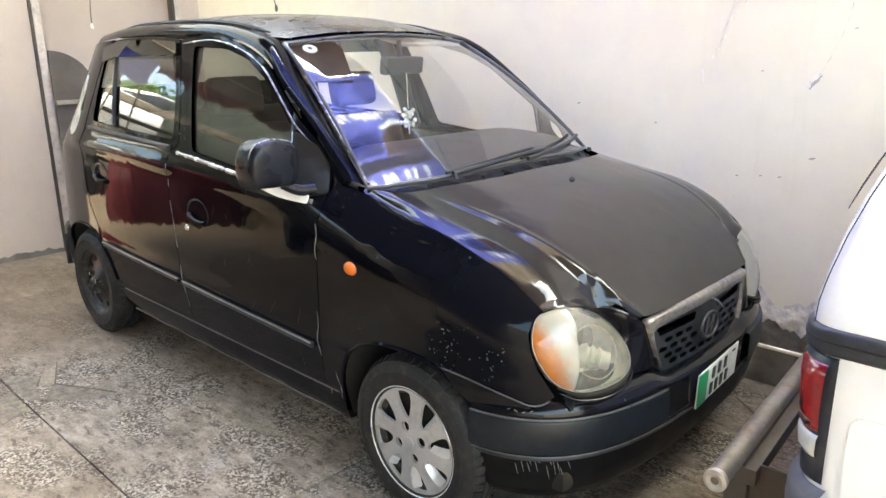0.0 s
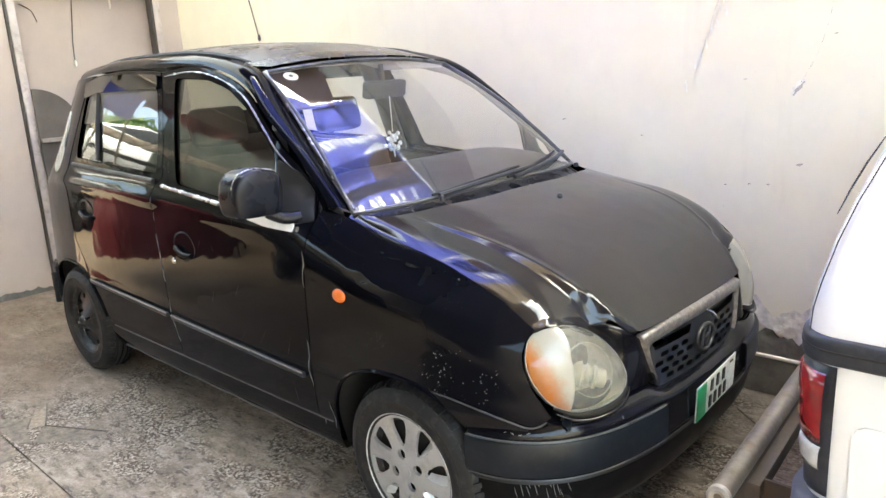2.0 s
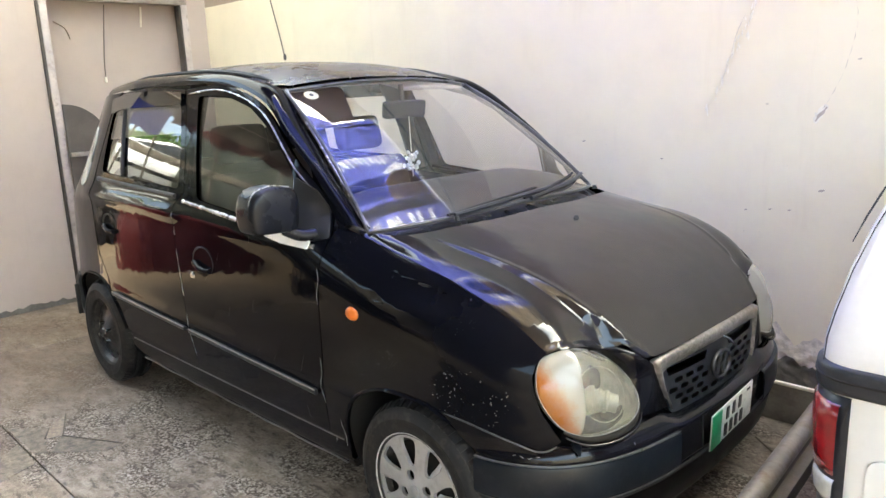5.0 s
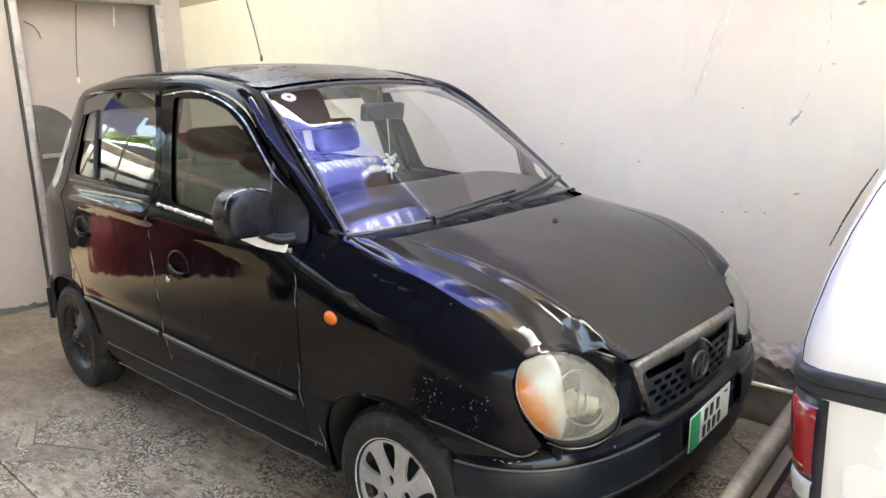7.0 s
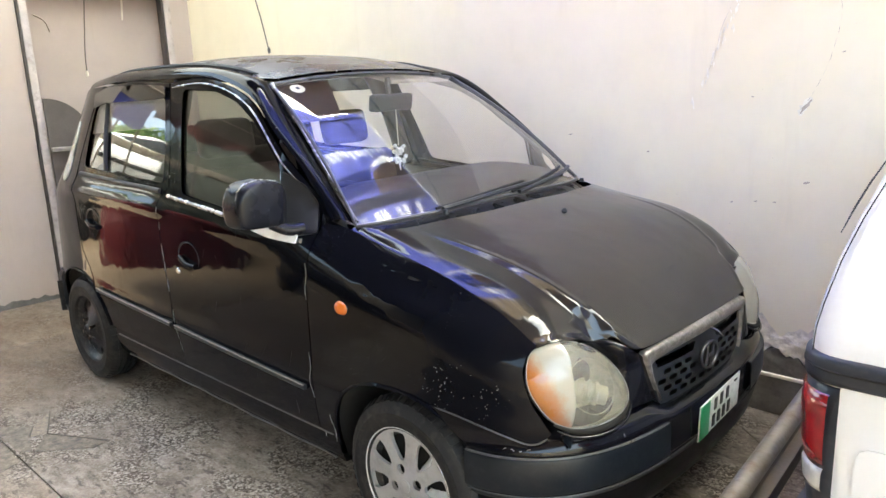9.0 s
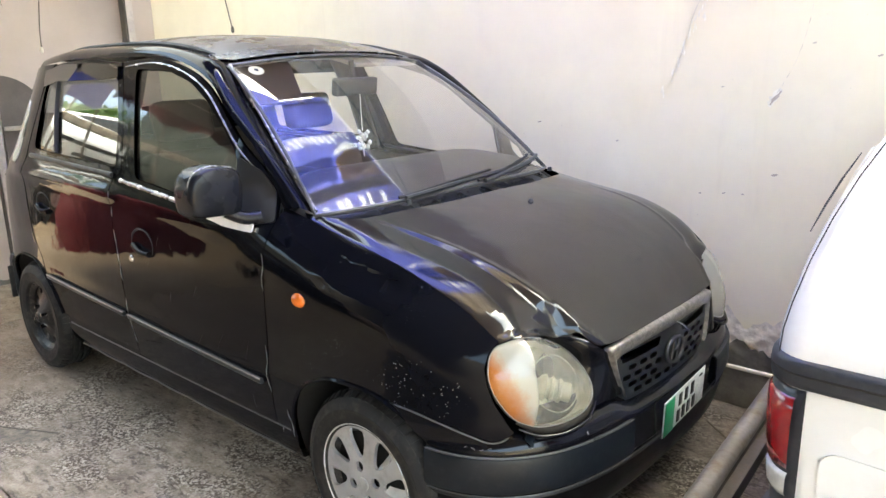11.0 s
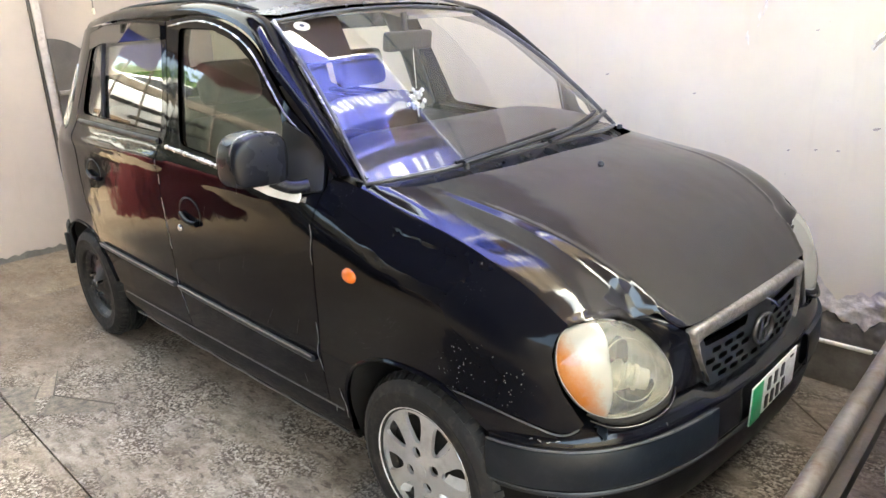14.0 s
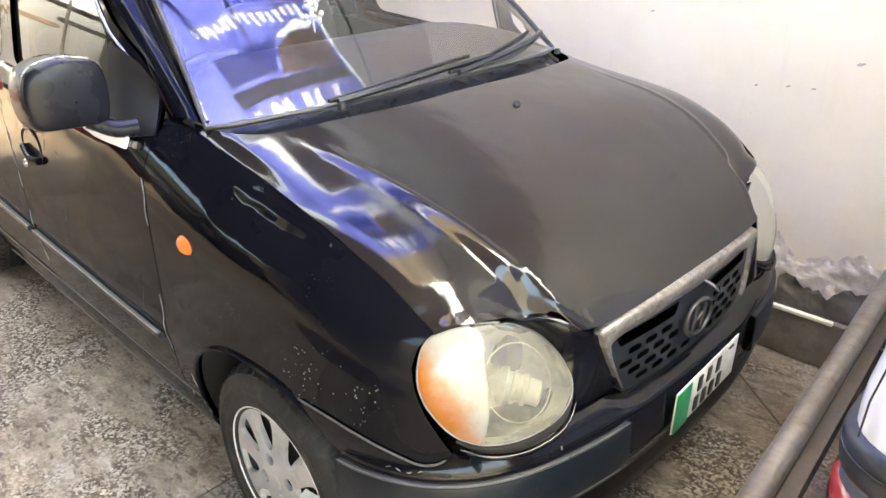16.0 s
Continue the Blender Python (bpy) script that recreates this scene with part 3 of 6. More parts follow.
RIM_X = [(0.33, 0.515), (0.342, 0.497), (0.368, 0.456), (0.44, 0.434), (0.515, 0.423), (0.568, 0.398), (0.612, 0.380)]
RIM_Z = [(0.33, 0.60), (0.342, 0.625), (0.368, 0.682), (0.44, 0.731), (0.515, 0.760), (0.568, 0.757), (0.612, 0.735)]


def hood_height(x, y):
    zt, zc = curve_at(SEAM_Z, x), curve_at(HOOD_Z, x)
    a = abs(y)
    ys = curve_at(SEAM_Y, x)
    yc = curve_at(CREASE_Y, x)
    w = min(1.04, a / ys)
    crown = curve_at([(-0.2, 0.85), (0.0, 0.78), (0.12, 0.58), (0.26, 0.36), (0.4, 0.32)], x)
    z = zc - (zc - zt) * (crown * w ** 2 + (1 - crown) * w ** 13)
    # outside the crease the sheet lies lower towards the lamp, and climbs again to its edge
    deep = curve_at([(-0.2, 0.0), (-0.1, 0.001), (0.1, 0.0035), (0.25, 0.009), (0.35, 0.021), (0.43, 0.041), (0.5, 0.055), (0.6, 0.06)], x)
    z -= deep * step_between(yc - 0.005, yc + 0.022, a) * (1 - 0.72 * step_between(yc + 0.02, ys - 0.02, a))
    z += 0.0025 * math.exp(-((a - yc + 0.012) / 0.010) ** 2) * step_between(-0.1, 0.1, x)
    # rear corners raised so that they mirror the banner in the camera's view
    z += 0.012 * (1 - step_between(-0.17, 0.08, x)) * step_between(0.15, 0.45, a) * (1 - step_between(ys - 0.03, ys, a))
    if a > 0.335:
        rx, rz = curve_at(RIM_X, a), curve_at(RIM_Z, a) + 0.012
        z = mix(z, min(z, rz), step_between(rx - 0.06, rx + 0.01, x) * step_between(0.345, 0.40, a))
    return z


def roof_height(x, y):
    return curve_at(ROOF_Z, x) - 0.05 * abs(y / 0.5) ** 2.6


def dent(x, z):
    """The knocked-in upper edge of the near front fender."""
    if not (-0.45 < x < 0.4 and z > 0.6):
        return 0.0
    line = 0.895 - 0.16 * (x + 0.05)
    d = z - line
    ends = step_between(-0.165, -0.13, x) * (1 - step_between(0.06, 0.20, x))
    a = ends * (math.exp(-(d / 0.020) ** 2) if d > 0 else (1 - step_between(0.0, 0.062, -d)))
    b = math.exp(-((x + 0.145) / 0.035) ** 2 - ((z - 0.885) / 0.045) ** 2)
    return 0.0145 * a + 0.0006 * a * math.sin(x * 62 + z * 45) + 0.0003 * a * math.sin(x * 137 - z * 60) + 0.0022 * b * math.sin(z * 150 + x * 40)


def flank(sign, inset=0.0):
    return lambda x, z: (x, sign * (width(x, z) - inset - (dent(x, z) if sign < 0 else 0.0)), z)


def arch(cx, r0, a0, a1, n=14, squash=1.0):
    """Points on a wheel opening, from angle a0 to a1 in degrees."""
    out = []
    for i in range(n + 1):
        a = radians(mix(a0, a1, i / n))
        c, s = math.cos(a), math.sin(a)
        q = (abs(c) ** 2.5 + abs(s) ** 2.5) ** (-1 / 2.5)
        out.append((cx + r0 * q * c, 0.275 + r0 * q * s * squash))
    return out


car = thing("hatchback_car", "old black five-door hatchback with dusty scratched paint on terrazzo floor", "car")

DOOR_SEAM = [(-1.338, 0.36), (-1.357, 0.51), (-1.395, 0.69), (-1.426, 0.864), (-1.433, 0.97), (-1.42, 1.03)]
PILLAR_SEAM = [(-1.352, 1.08), (-1.375, 1.222), (-1.435, 1.398), (-1.475, 1.488)]
F_WIN = rounded([(-1.36, 1.462), (-1.115, 1.452), (-0.944, 1.411), (-0.812, 1.346), (-0.68, 1.256), (-0.595, 1.185), (-0.585, 1.003), (-0.887, 1.030), (-1.243, 1.060)], 0.03)
R_WIN = rounded([(-2.19, 1.405), (-2.08, 1.435), (-1.55, 1.440), (-1.492, 1.425), (-1.425, 1.24), (-1.405, 1.090), (-1.963, 1.106), (-2.225, 1.118)], 0.03)


def car_side(sign):
    f = flank(sign)
    out = (0, sign, 0.0)
    # front fender
    top = [(x, curve_at(SEAM_Z, x) - 0.0005) for x in np.linspace(-0.40, 0.385, 18)]
    fender_line = [*top, (0.372, 0.735), (0.371, 0.70), (0.382, 0.66), (0.402, 0.61), (0.432, 0.560), (0.448, 0.535),
                   (0.430, 0.514), (0.403, 0.506), (0.35, 0.523), (0.28, 0.543), (0.20, 0.559), (0.128, 0.566), *arch(-0.03, 0.300, 66, 176, 16),
                   (-0.335, 0.245), (-0.425, 0.250), (-0.428, 0.30), (-0.413, 0.48), (-0.418, 0.66), (-0.424, 0.835), (-0.415, 0.93)]
    # far fender lightened by the hood paint where it would reflect black
    fender = part("front_fender", panel(fender_line, f, out, 0.012), PAINT_FENDER if sign < 0 else PAINT_HOOD, car)
    lip = [(x, sign * (width(x, z) + 0.002), z) for x, z in arch(-0.03, 0.300, 50, 178, 26)]
    part("arch_lip", tube(lip, [0.001, 0.003] + [0.006] * 23 + [0.003, 0.001], 6), PAINT, fender)
    wing_top = [(0.132, 0.562), (0.20, 0.555), (0.28, 0.539), (0.35, 0.519), (0.395, 0.503)]
    seam_line = spline([*wing_top, (0.422, 0.507), (0.441, 0.522)], 3)
    wing = part("bumper_wing", panel([*wing_top, (0.400, 0.470), (0.245, 0.470), (0.215, 0.488), (0.19, 0.508), (0.165, 0.530)], flank(sign, -0.003), out, 0.012), PAINT_BUMPER, car, "upper corner of the front bumper")
    # grey tube painted as the highlight along the seam
    part("pale_edge", tube([(x, sign * (width(x, z) + 0.004), z + 0.001) for x, z in seam_line], [0.001] + [0.0023] * (len(seam_line) - 2) + [0.001], 6), SEAL_GREY, wing, "grey line painted as the highlight along the fender joint")
    part("side_indicator", lathe([(0.0, 0.014), (0.010, 0.013), (0.019, 0.008), (0.024, 0.0), (0.024, -0.004)], 20,
                                 pose(-0.255, sign * width(-0.255, 0.782), 0.782, -90 * sign, 0, 0) @ Matrix.Diagonal((1.3, 0.95, 1, 1))), AMBER, fender, "small orange side indicator lens")
    # front door
    top = spline([(-1.475, 1.488), (-1.22, 1.500), (-1.004, 1.466), (-0.832, 1.404), (-0.697, 1.311), (-0.513, 1.165), (-0.409, 1.0)], 4)
    door_line = [(-1.34, 0.33), *DOOR_SEAM, *PILLAR_SEAM[:-1], *top, (-0.420, 0.93), (-0.429, 0.835), (-0.423, 0.66), (-0.418, 0.48), (-0.433, 0.298)]
    door = part("front_door", panel(door_line, f, out, 0.026, [F_WIN]), PAINT, car)
    ob = part("window_glass", panel(F_WIN, flank(sign, 0.012), out, 0.05, (), 0), NEAR_GLASS if sign < 0 else SIDE_GLASS, door, "side window glass, toned darker on the near side")
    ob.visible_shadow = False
    belt = [(x, sign * (width(x, curve_at([(-1.36, 1.046), (-0.86, 1.006), (-0.5, 0.966)], x)) + 0.004), curve_at([(-1.36, 1.046), (-0.86, 1.006), (-0.5, 0.966)], x)) for x in np.linspace(-1.345, -0.46, 16)]
    # near strip in the pale copy, its shine put into the colour
    part("belt_moulding", tube(belt, 0.009, 8, flat=1.0), SEAL_BRIGHT if sign < 0 else SEAL, door, "polished strip under the window, paler on the near side")
    trim = [(x, sign * (width(x, 0.505 + 0.037 * (-1.35 - x)) + 0.006), 0.505 + 0.037 * (-1.35 - x)) for x in np.linspace(-1.335, -0.455, 12)]
    part("door_trim", tube(trim, 0.0105, 8), PLASTIC, door)
    part("trim_edge", tube([(x, y + sign * 0.009, z + 0.010) for x, y, z in trim], 0.0028, 6), BAR_CHROME, door, "worn bright edge of the trim")
    if sign < 0:
        # white strip painted as the sky's reflection on the belt
        pale = rounded([(-0.86, 1.022), (-0.61, 1.012), (-0.46, 0.988), (-0.462, 0.962), (-0.60, 0.968), (-0.745, 0.988), (-0.86, 1.004)], 0.006)
        part("pale_strip", thick(panel(pale, flank(sign, -0.026), out, 0.03, (), 0), 0.004), SKY_SHEEN, door, "white strip painted as sky reflection under the window")
    if sign < 0:
        rnd = random.Random(17)
        edge = spline([(x + 0.004, z) for x, z in DOOR_SEAM], 8)
        for i in range(2, len(edge) - 4, 3):
            if rnd.random() < 0.75:
                part("chipped_edge", tube([(p[0] + rnd.uniform(-0.002, 0.003), sign * (width(p[0], p[1]) + 0.0012), p[1]) for p in edge[i:i + 4]], [0.0004, 0.0017, 0.0012, 0.0004], 5), SCRATCH, door)
        for i in range(9):
            x, z, a, r = rnd.uniform(-1.30, -0.46), rnd.uniform(0.36, 0.98), rnd.uniform(0.9, 2.2), rnd.uniform(0.006, 0.035)
            part("scratch", tube([(x + k * r * math.cos(a), sign * (width(x + k * r * math.cos(a), z + k * r * math.sin(a)) + 0.0008), z + k * r * math.sin(a)) for k in (-1, -0.3, 0.3, 1)], [0.0002, 0.0005, 0.0004, 0.0002], 4), FAINT, door)
        for x, z0, z1 in ((-0.424, 0.60, 0.44), (-0.427, 0.90, 0.78), (-0.345, 0.40, 0.26), (-0.40, 0.32, 0.25)):
            part("chipped_edge", tube([(x + 0.006 * math.sin(z * 60), sign * (width(x, z) + 0.002), z) for z in np.linspace(z0, z1, 7)], [0.0004, 0.0015, 0.0008, 0.0017, 0.0007, 0.0013, 0.0004], 5), SCRATCH, fender)
        # pale tube painted as the highlight along the frame's edge
        arc = spline([(-1.452, 1.470), (-1.22, 1.482), (-1.01, 1.449), (-0.842, 1.388), (-0.708, 1.295), (-0.530, 1.155)], 5)
        part("frame_edge", tube([(x, sign * (width(x, z) + 0.002), z) for x, z in arc], [0.001] + [0.0035] * (len(arc) - 2) + [0.001], 6), SEAL_BRIGHT, door, "painted highlight line along the door frame")
    # mirror sail
    sail = rounded([(-0.585, 1.185), (-0.50, 1.140), (-0.405, 0.995), (-0.52, 0.975), (-0.585, 0.985)], 0.012)
    part("mirror_sail", panel(sail, flank(sign, -0.006), out, 0.03), SEAL, door)
    # door handle: round dish with a flap
    hx, hz = -1.195, 0.815
    hy = width(hx, hz)
    ring = [(hx + 0.085 * math.cos(a), sign * (width(hx, hz) + 0.0015), hz + 0.062 * math.sin(a)) for a in np.linspace(0, 2 * math.pi, 28, endpoint=False)]
    part("door_handle", joined([lathe([(0.0, -0.02), (0.05, -0.016), (0.066, -0.004), (0.072, 0.002), (0.075, 0.0)], 32,
                                       pose(hx, sign * hy, hz, -90 * sign, 0, 0) @ Matrix.Diagonal((1.12, 0.85, 1, 1)))]), PLASTIC, door)
    part("flap", tube(spline([(hx - 0.06, sign * (hy + 0.006), hz - 0.006), (hx, sign * (hy + 0.014), hz - 0.026), (hx + 0.062, sign * (hy + 0.008), hz - 0.028)], 5), [0.012] * 11, 8), PAINT, door)
    part("key_lock", lathe([(0.0, 0.006), (0.010, 0.006), (0.013, 0.002), (0.014, 0.0)], 20, pose(-1.287, sign * width(-1.287, 0.748), 0.748, -90 * sign, 0, 0)), CHROME, door, "bright key lock barrel")
    # rear door
    top = spline([(-1.49, 1.490), (-1.75, 1.503), (-1.969, 1.498), (-2.12, 1.484), (-2.19, 1.44)], 4)
    rear_line = [*reversed([(x - 0.0055, z) for x, z in [(-1.338, 0.365), *DOOR_SEAM[1:], *PILLAR_SEAM[:-1]]]),
                 (-1.35, 0.345), (-1.70, 0.345), (-2.06, 0.355), *arch(-2.39, 0.315, 13, 41, 8), (-2.205, 0.62), (-2.275, 0.709), (-2.312, 0.875),
                 (-2.335, 1.0), (-2.30, 1.12), (-2.24, 1.28), *reversed(top)]
    door2 = part("rear_door", panel(rear_line, f, out, 0.026, [R_WIN]), PAINT, car)
    ob = part("window_glass", panel(R_WIN, flank(sign, 0.012), out, 0.05, (), 0), NEAR_GLASS if sign < 0 else SIDE_GLASS, door2, "side window glass, toned darker on the near side")
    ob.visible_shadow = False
    part("window_divider", tube([(x, sign * (width(x, z) - 0.004), z) for x, z in ((-2.075, 1.432), (-2.03, 1.27), (-1.985, 1.112))], 0.010, 8), SEAL, door2)
    belt = [(x, sign * (width(x, 1.082 - 0.03 * (x + 2.2)) + 0.002), 1.082 - 0.03 * (x + 2.2)) for x in np.linspace(-2.25, -1.42, 14)]
    part("belt_moulding", tube(belt, 0.012, 8), SEAL, door2)
    trim = [(x, sign * (width(x, 0.506 + 0.035 * (-1.37 - x)) + 0.006), 0.506 + 0.035 * (-1.37 - x)) for x in np.linspace(-2.12, -1.375, 10)]
    part("door_trim", tube(trim, 0.0105, 8), PLASTIC, door2)
    part("trim_edge", tube([(x, y + sign * 0.009, z + 0.010) for x, y, z in trim], 0.0028, 6), BAR_CHROME, door2)
    hx, hz = -2.115, 0.868
    hy = width(hx, hz)
    part("door_handle", lathe([(0.0, -0.02), (0.05, -0.016), (0.066, -0.004), (0.072, 0.002), (0.075, 0.0)], 32,
                              pose(hx, sign * hy, hz, -90 * sign, 0, 0) @ Matrix.Diagonal((1.1, 0.8, 1, 1))), PLASTIC, door2)
    part("flap", tube(spline([(hx - 0.055, sign * (hy + 0.006), hz - 0.004), (hx, sign * (hy + 0.014), hz - 0.022), (hx + 0.058, sign * (hy + 0.008), hz - 0.024)], 5), [0.012] * 11, 8), PAINT, door2)
    visor = [(-2.205, 1.46), (-2.05, 1.487), (-1.75, 1.49), (-1.50, 1.480), (-1.475, 1.43), (-1.56, 1.424), (-2.05, 1.415), (-2.19, 1.39)]
    part("wind_visor", thick(panel(rounded(visor, 0.015), flank(sign, -0.012), out, 0.04, (), 0), 0.003), VISOR, door2, "smoked plastic wind visor over the window")
    # quarter panel
    quarter = [(-2.13, 1.492), (-2.20, 1.45), (-2.25, 1.28), (-2.31, 1.12), (-2.345, 1.0), (-2.322, 0.875), (-2.285, 0.705), (-2.215, 0.622),
               *arch(-2.39, 0.315, 50, 176, 16), (-2.72, 0.42), (-2.80, 0.42), (-2.83, 0.60), (-2.78, 0.85), (-2.68, 1.05), (-2.58, 1.25), (-2.47, 1.42), (-2.40, 1.475)]
    qp = part("quarter_panel", panel(quarter, f, out, 0.026), PAINT_FENDER, car)
    part("arch_lip", tube([(x, sign * (width(x, z) + 0.002), z) for x, z in arch(-2.39, 0.315, 14, 176, 24)], 0.006, 6), PAINT, qp)
    lamp = rounded([(-2.40, 1.335), (-2.455, 1.29), (-2.57, 1.06), (-2.50, 1.03), (-2.45, 1.06), (-2.385, 1.27)], 0.02)
    part("tail_lamp", thick(panel(lamp, flank(sign, -0.006), out, 0.02, (), 0), 0.006), LAMP_CLEAR, qp, "clear tail lamp on the rear pillar")
    # sill
    rows = []
    for x in np.linspace(-2.05, -0.335, 24):
        t = min(1.0, (x + 2.05) / 0.12)
        rows.append([(x, sign * (width(x, 0.36) - 0.012), 0.36), (x, sign * (width(x, 0.32) - 0.002), 0.318), (x, sign * (width(x, 0.28) + 0.006), 0.282),
                     (x, sign * (width(x, 0.24) + 0.010), 0.243), (x, sign * (width(x, 0.22) + 0.004), 0.216), (x, sign * 0.55, 0.205)])
    sill = part("sill", sheet(rows), PAINT, car)
    part("sill_edge", tube([(x, sign * (width(x, 0.22) + 0.007), 0.219 + 0.002 * math.sin(x * 23)) for x in np.linspace(-1.98, -0.38, 40)], 0.004, 5), SILL_LINE, sill, "lighter line along the sill's lower edge")
    part("sill_step", tube([(x, sign * (width(x, 0.318) + 0.0), 0.318) for x in np.linspace(-2.02, -0.36, 30)], 0.0035, 5), SILL_LINE, sill)
    # roof rail and windscreen pillar
    outer = [(-2.36, 1.478), (-2.13, 1.497), (-1.9, 1.508), (-1.5, 1.505), (-1.22, 1.506), (-1.0, 1.473), (-0.825, 1.412), (-0.69, 1.318), (-0.505, 1.172), (-0.395, 1.02)]
    inner = [(-2.36, 0.455, 0), (-2.13, 0.475, 0), (-1.9, 0.488, 0), (-1.5, 0.497, 0), (-1.22, 0.497, 0), (-0.99, 0.492, 0), (-0.885, 0.490, 1.462), (-0.72, 0.522, 1.338), (-0.50, 0.570, 1.170), (-0.295, 0.618, 1.022)]
    inner = [(x, y, z or roof_height(x, y)) for x, y, z in inner]
    o3 = spline([(x, width(x, z) - 0.003, z) for x, z in outer], 5)
    i3 = spline(inner, 5)
    rows = []
    for o, i in zip(o3, i3):
        row = []
        for j in range(7):
            u = j / 6
            p = o * (1 - u) + i * u
            b = 0.024 * 4 * u * (1 - u)
            d = np.array([0.25, 0.55, 0.8])
            p = p + d / np.linalg.norm(d) * b
            row.append((p[0], sign * p[1], p[2]))
        rows.append(row)
    part("roof_rail", sheet(rows), PAINT_RAIL, car)
    part("drip_moulding", tube([(x, sign * (y - 0.02), z + 0.012) for x, y, z in spline(inner[:6], 5)], [0.004] + [0.009] * 22 + [0.007, 0.005, 0.003], 6), SEAL, car)
    # near moulding pale: its highlight is put into the colour
    part("pillar_moulding", tube([(x + 0.006, sign * (y - 0.004), z + 0.008) for x, y, z in spline(inner[6:], 5)], 0.0055, 6), SEAL_BRIGHT if sign < 0 else SEAL, car, "moulding strip with its highlight painted pale" if sign < 0 else "")
    # inner wheel housings
    for cx, r in ((-0.03, 0.30), (-2.39, 0.315)):
        pts = arch(cx, r + 0.004, -8, 188, 24)
        part("wheel_housing", sheet([[(x, sign * (width(max(cx - r, min(cx + r, x)), z) - 0.012), z) for x, z in pts], [(x, sign * 0.42, z) for x, z in pts]]), DARK, car)


for side in (-1, 1):
    car_side(side)

# hood
HEDGE = [(0.386, 0.587), (0.398, 0.568), (0.412, 0.542), (0.422, 0.515), (0.431, 0.475), (0.435, 0.432), (0.445, 0.398), (0.462, 0.366), (0.490, 0.345), (0.512, 0.330), (0.528, 0.312), (0.535, 0.27), (0.541, 0.14), (0.542, 0.0)]
REDGE = [(-0.085, 0.0), (-0.09, 0.2), (-0.12, 0.4), (-0.165, 0.53), (-0.24, 0.60), (-0.33, 0.625)]
half = [*spline(HEDGE[::-1], 3), *[(x, curve_at(SEAM_Y, x) - 0.0016) for x in np.linspace(0.37, -0.31, 14)], *reversed(spline(REDGE, 3))]
hood_line = [(x, y) for x, y in half] + [(x, -y) for x, y in reversed(half[1:-1])]
CREASES = [[(x, s * (curve_at(CREASE_Y, x) + d)) for x in np.linspace(-0.09, 0.47, 60)] for s in (-1, 1) for d in (-0.022, -0.012, -0.005, 0.002, 0.010, 0.022)]
part("hood", panel(hood_line, lambda x, y: (x, y, hood_height(x, y)), (0.3, 0, 1), 0.0125, (), 0.024, CREASES), PAINT_HOOD, car, "dusty black bonnet with creases towards the lamps")

# roof
half = [(-0.865, 0.0), (-0.87, 0.2), (-0.885, 0.36), (-0.905, 0.45), (-0.96, 0.488), (-1.2, 0.496), (-1.5, 0.497), (-1.9, 0.488), (-2.13, 0.474), (-2.40, 0.45), (-2.47, 0.38), (-2.50, 0.0)]
roof_line = [(x, y) for x, y in half] + [(x, -y) for x, y in reversed(half[1:-1])]
part("roof", panel(roof_line, lambda x, y: (x, y, roof_height(x, y)), (0, 0, 1), 0.05, (), 0.01), PAINT_ROOF, car)
part("headliner", panel([(x * 0.98 - 0.03, y * 0.95) for x, y in roof_line], lambda x, y: (x, y, roof_height(x, y) - 0.035), (0, 0, -1), 0.1, (), 0), LINER, car)


# windscreen
def screen(v, u, lift=0.0):
    """v across (-1 to 1), u from the base to the top."""
    b = Vector((-0.285 + 0.115 * (1 - abs(v) ** 3.0), 0.622 * v, 1.015 + 0.022 * (1 - v * v)))
    t = Vector((-0.885 + 0.055 * (1 - v * v), 0.490 * v, 1.462 + 0.033 * (1 - v * v)))
    p = b.lerp(t, u) + Vector((0.6, 0, 0.8)) * (0.032 * 4 * u * (1 - u) + lift)
    return p


shield = part("windscreen", sheet([[screen(v, u) for v in np.linspace(-1, 1, 33)] for u in np.linspace(0, 1, 17)]), WS_GLASS, car, "clear windscreen with reflections and a round sticker")
shield.visible_shadow = False
edge_loop = [screen(v, 0, 0.003) for v in np.linspace(-1, 1, 25)] + [screen(1, u, 0.003) for u in np.linspace(0.06, 0.94, 12)] + \
            [screen(v, 1, 0.003) for v in np.linspace(1, -1, 25)] + [screen(-1, u, 0.003) for u in np.linspace(0.94, 0.06, 12)]
# seal in grey: the gleam along the screen's edge put into its colour
part("seal", tube(edge_loop, 0.0065, 6, True), SEAL_GREY, shield)
# sun band and paper sticker
part("round_sticker", panel([(-0.845 + 0.052 * math.cos(a), 0.925 + 0.040 * math.sin(a)) for a in np.linspace(0, 2 * math.pi, 28, endpoint=False)], lambda v, u: tuple(screen(v, u, 0.003)), (0.6, 0, 0.8), 0.02, (), 0), STICKER_MAT, shield, "round pale yellow paper sticker")
part("sticker_mark", panel([(-0.845 + 0.016 * math.cos(a), 0.925 + 0.013 * math.sin(a)) for a in np.linspace(0, 2 * math.pi, 16, endpoint=False)], lambda v, u: tuple(screen(v, u, 0.005)), (0.6, 0, 0.8), 0.02, (), 0), SEAL, shield)

# cowl under the wipers
rows = []
for v in np.linspace(-1, 1, 25):
    p = screen(v, 0.0)
    xr = curve_at([(y, x) for x, y in REDGE], abs(v) * 0.62)
    h = hood_height(max(xr, -0.3), 0.62 * v)
    rows.append([(p.x - 0.01, p.y, p.z - 0.012), (mix(p.x, xr, 0.5), p.y, min(p.z, h) - 0.022), (xr + 0.01, p.y, h - 0.02)])
part("cowl", sheet(rows), GLOSS_BLACK, car)

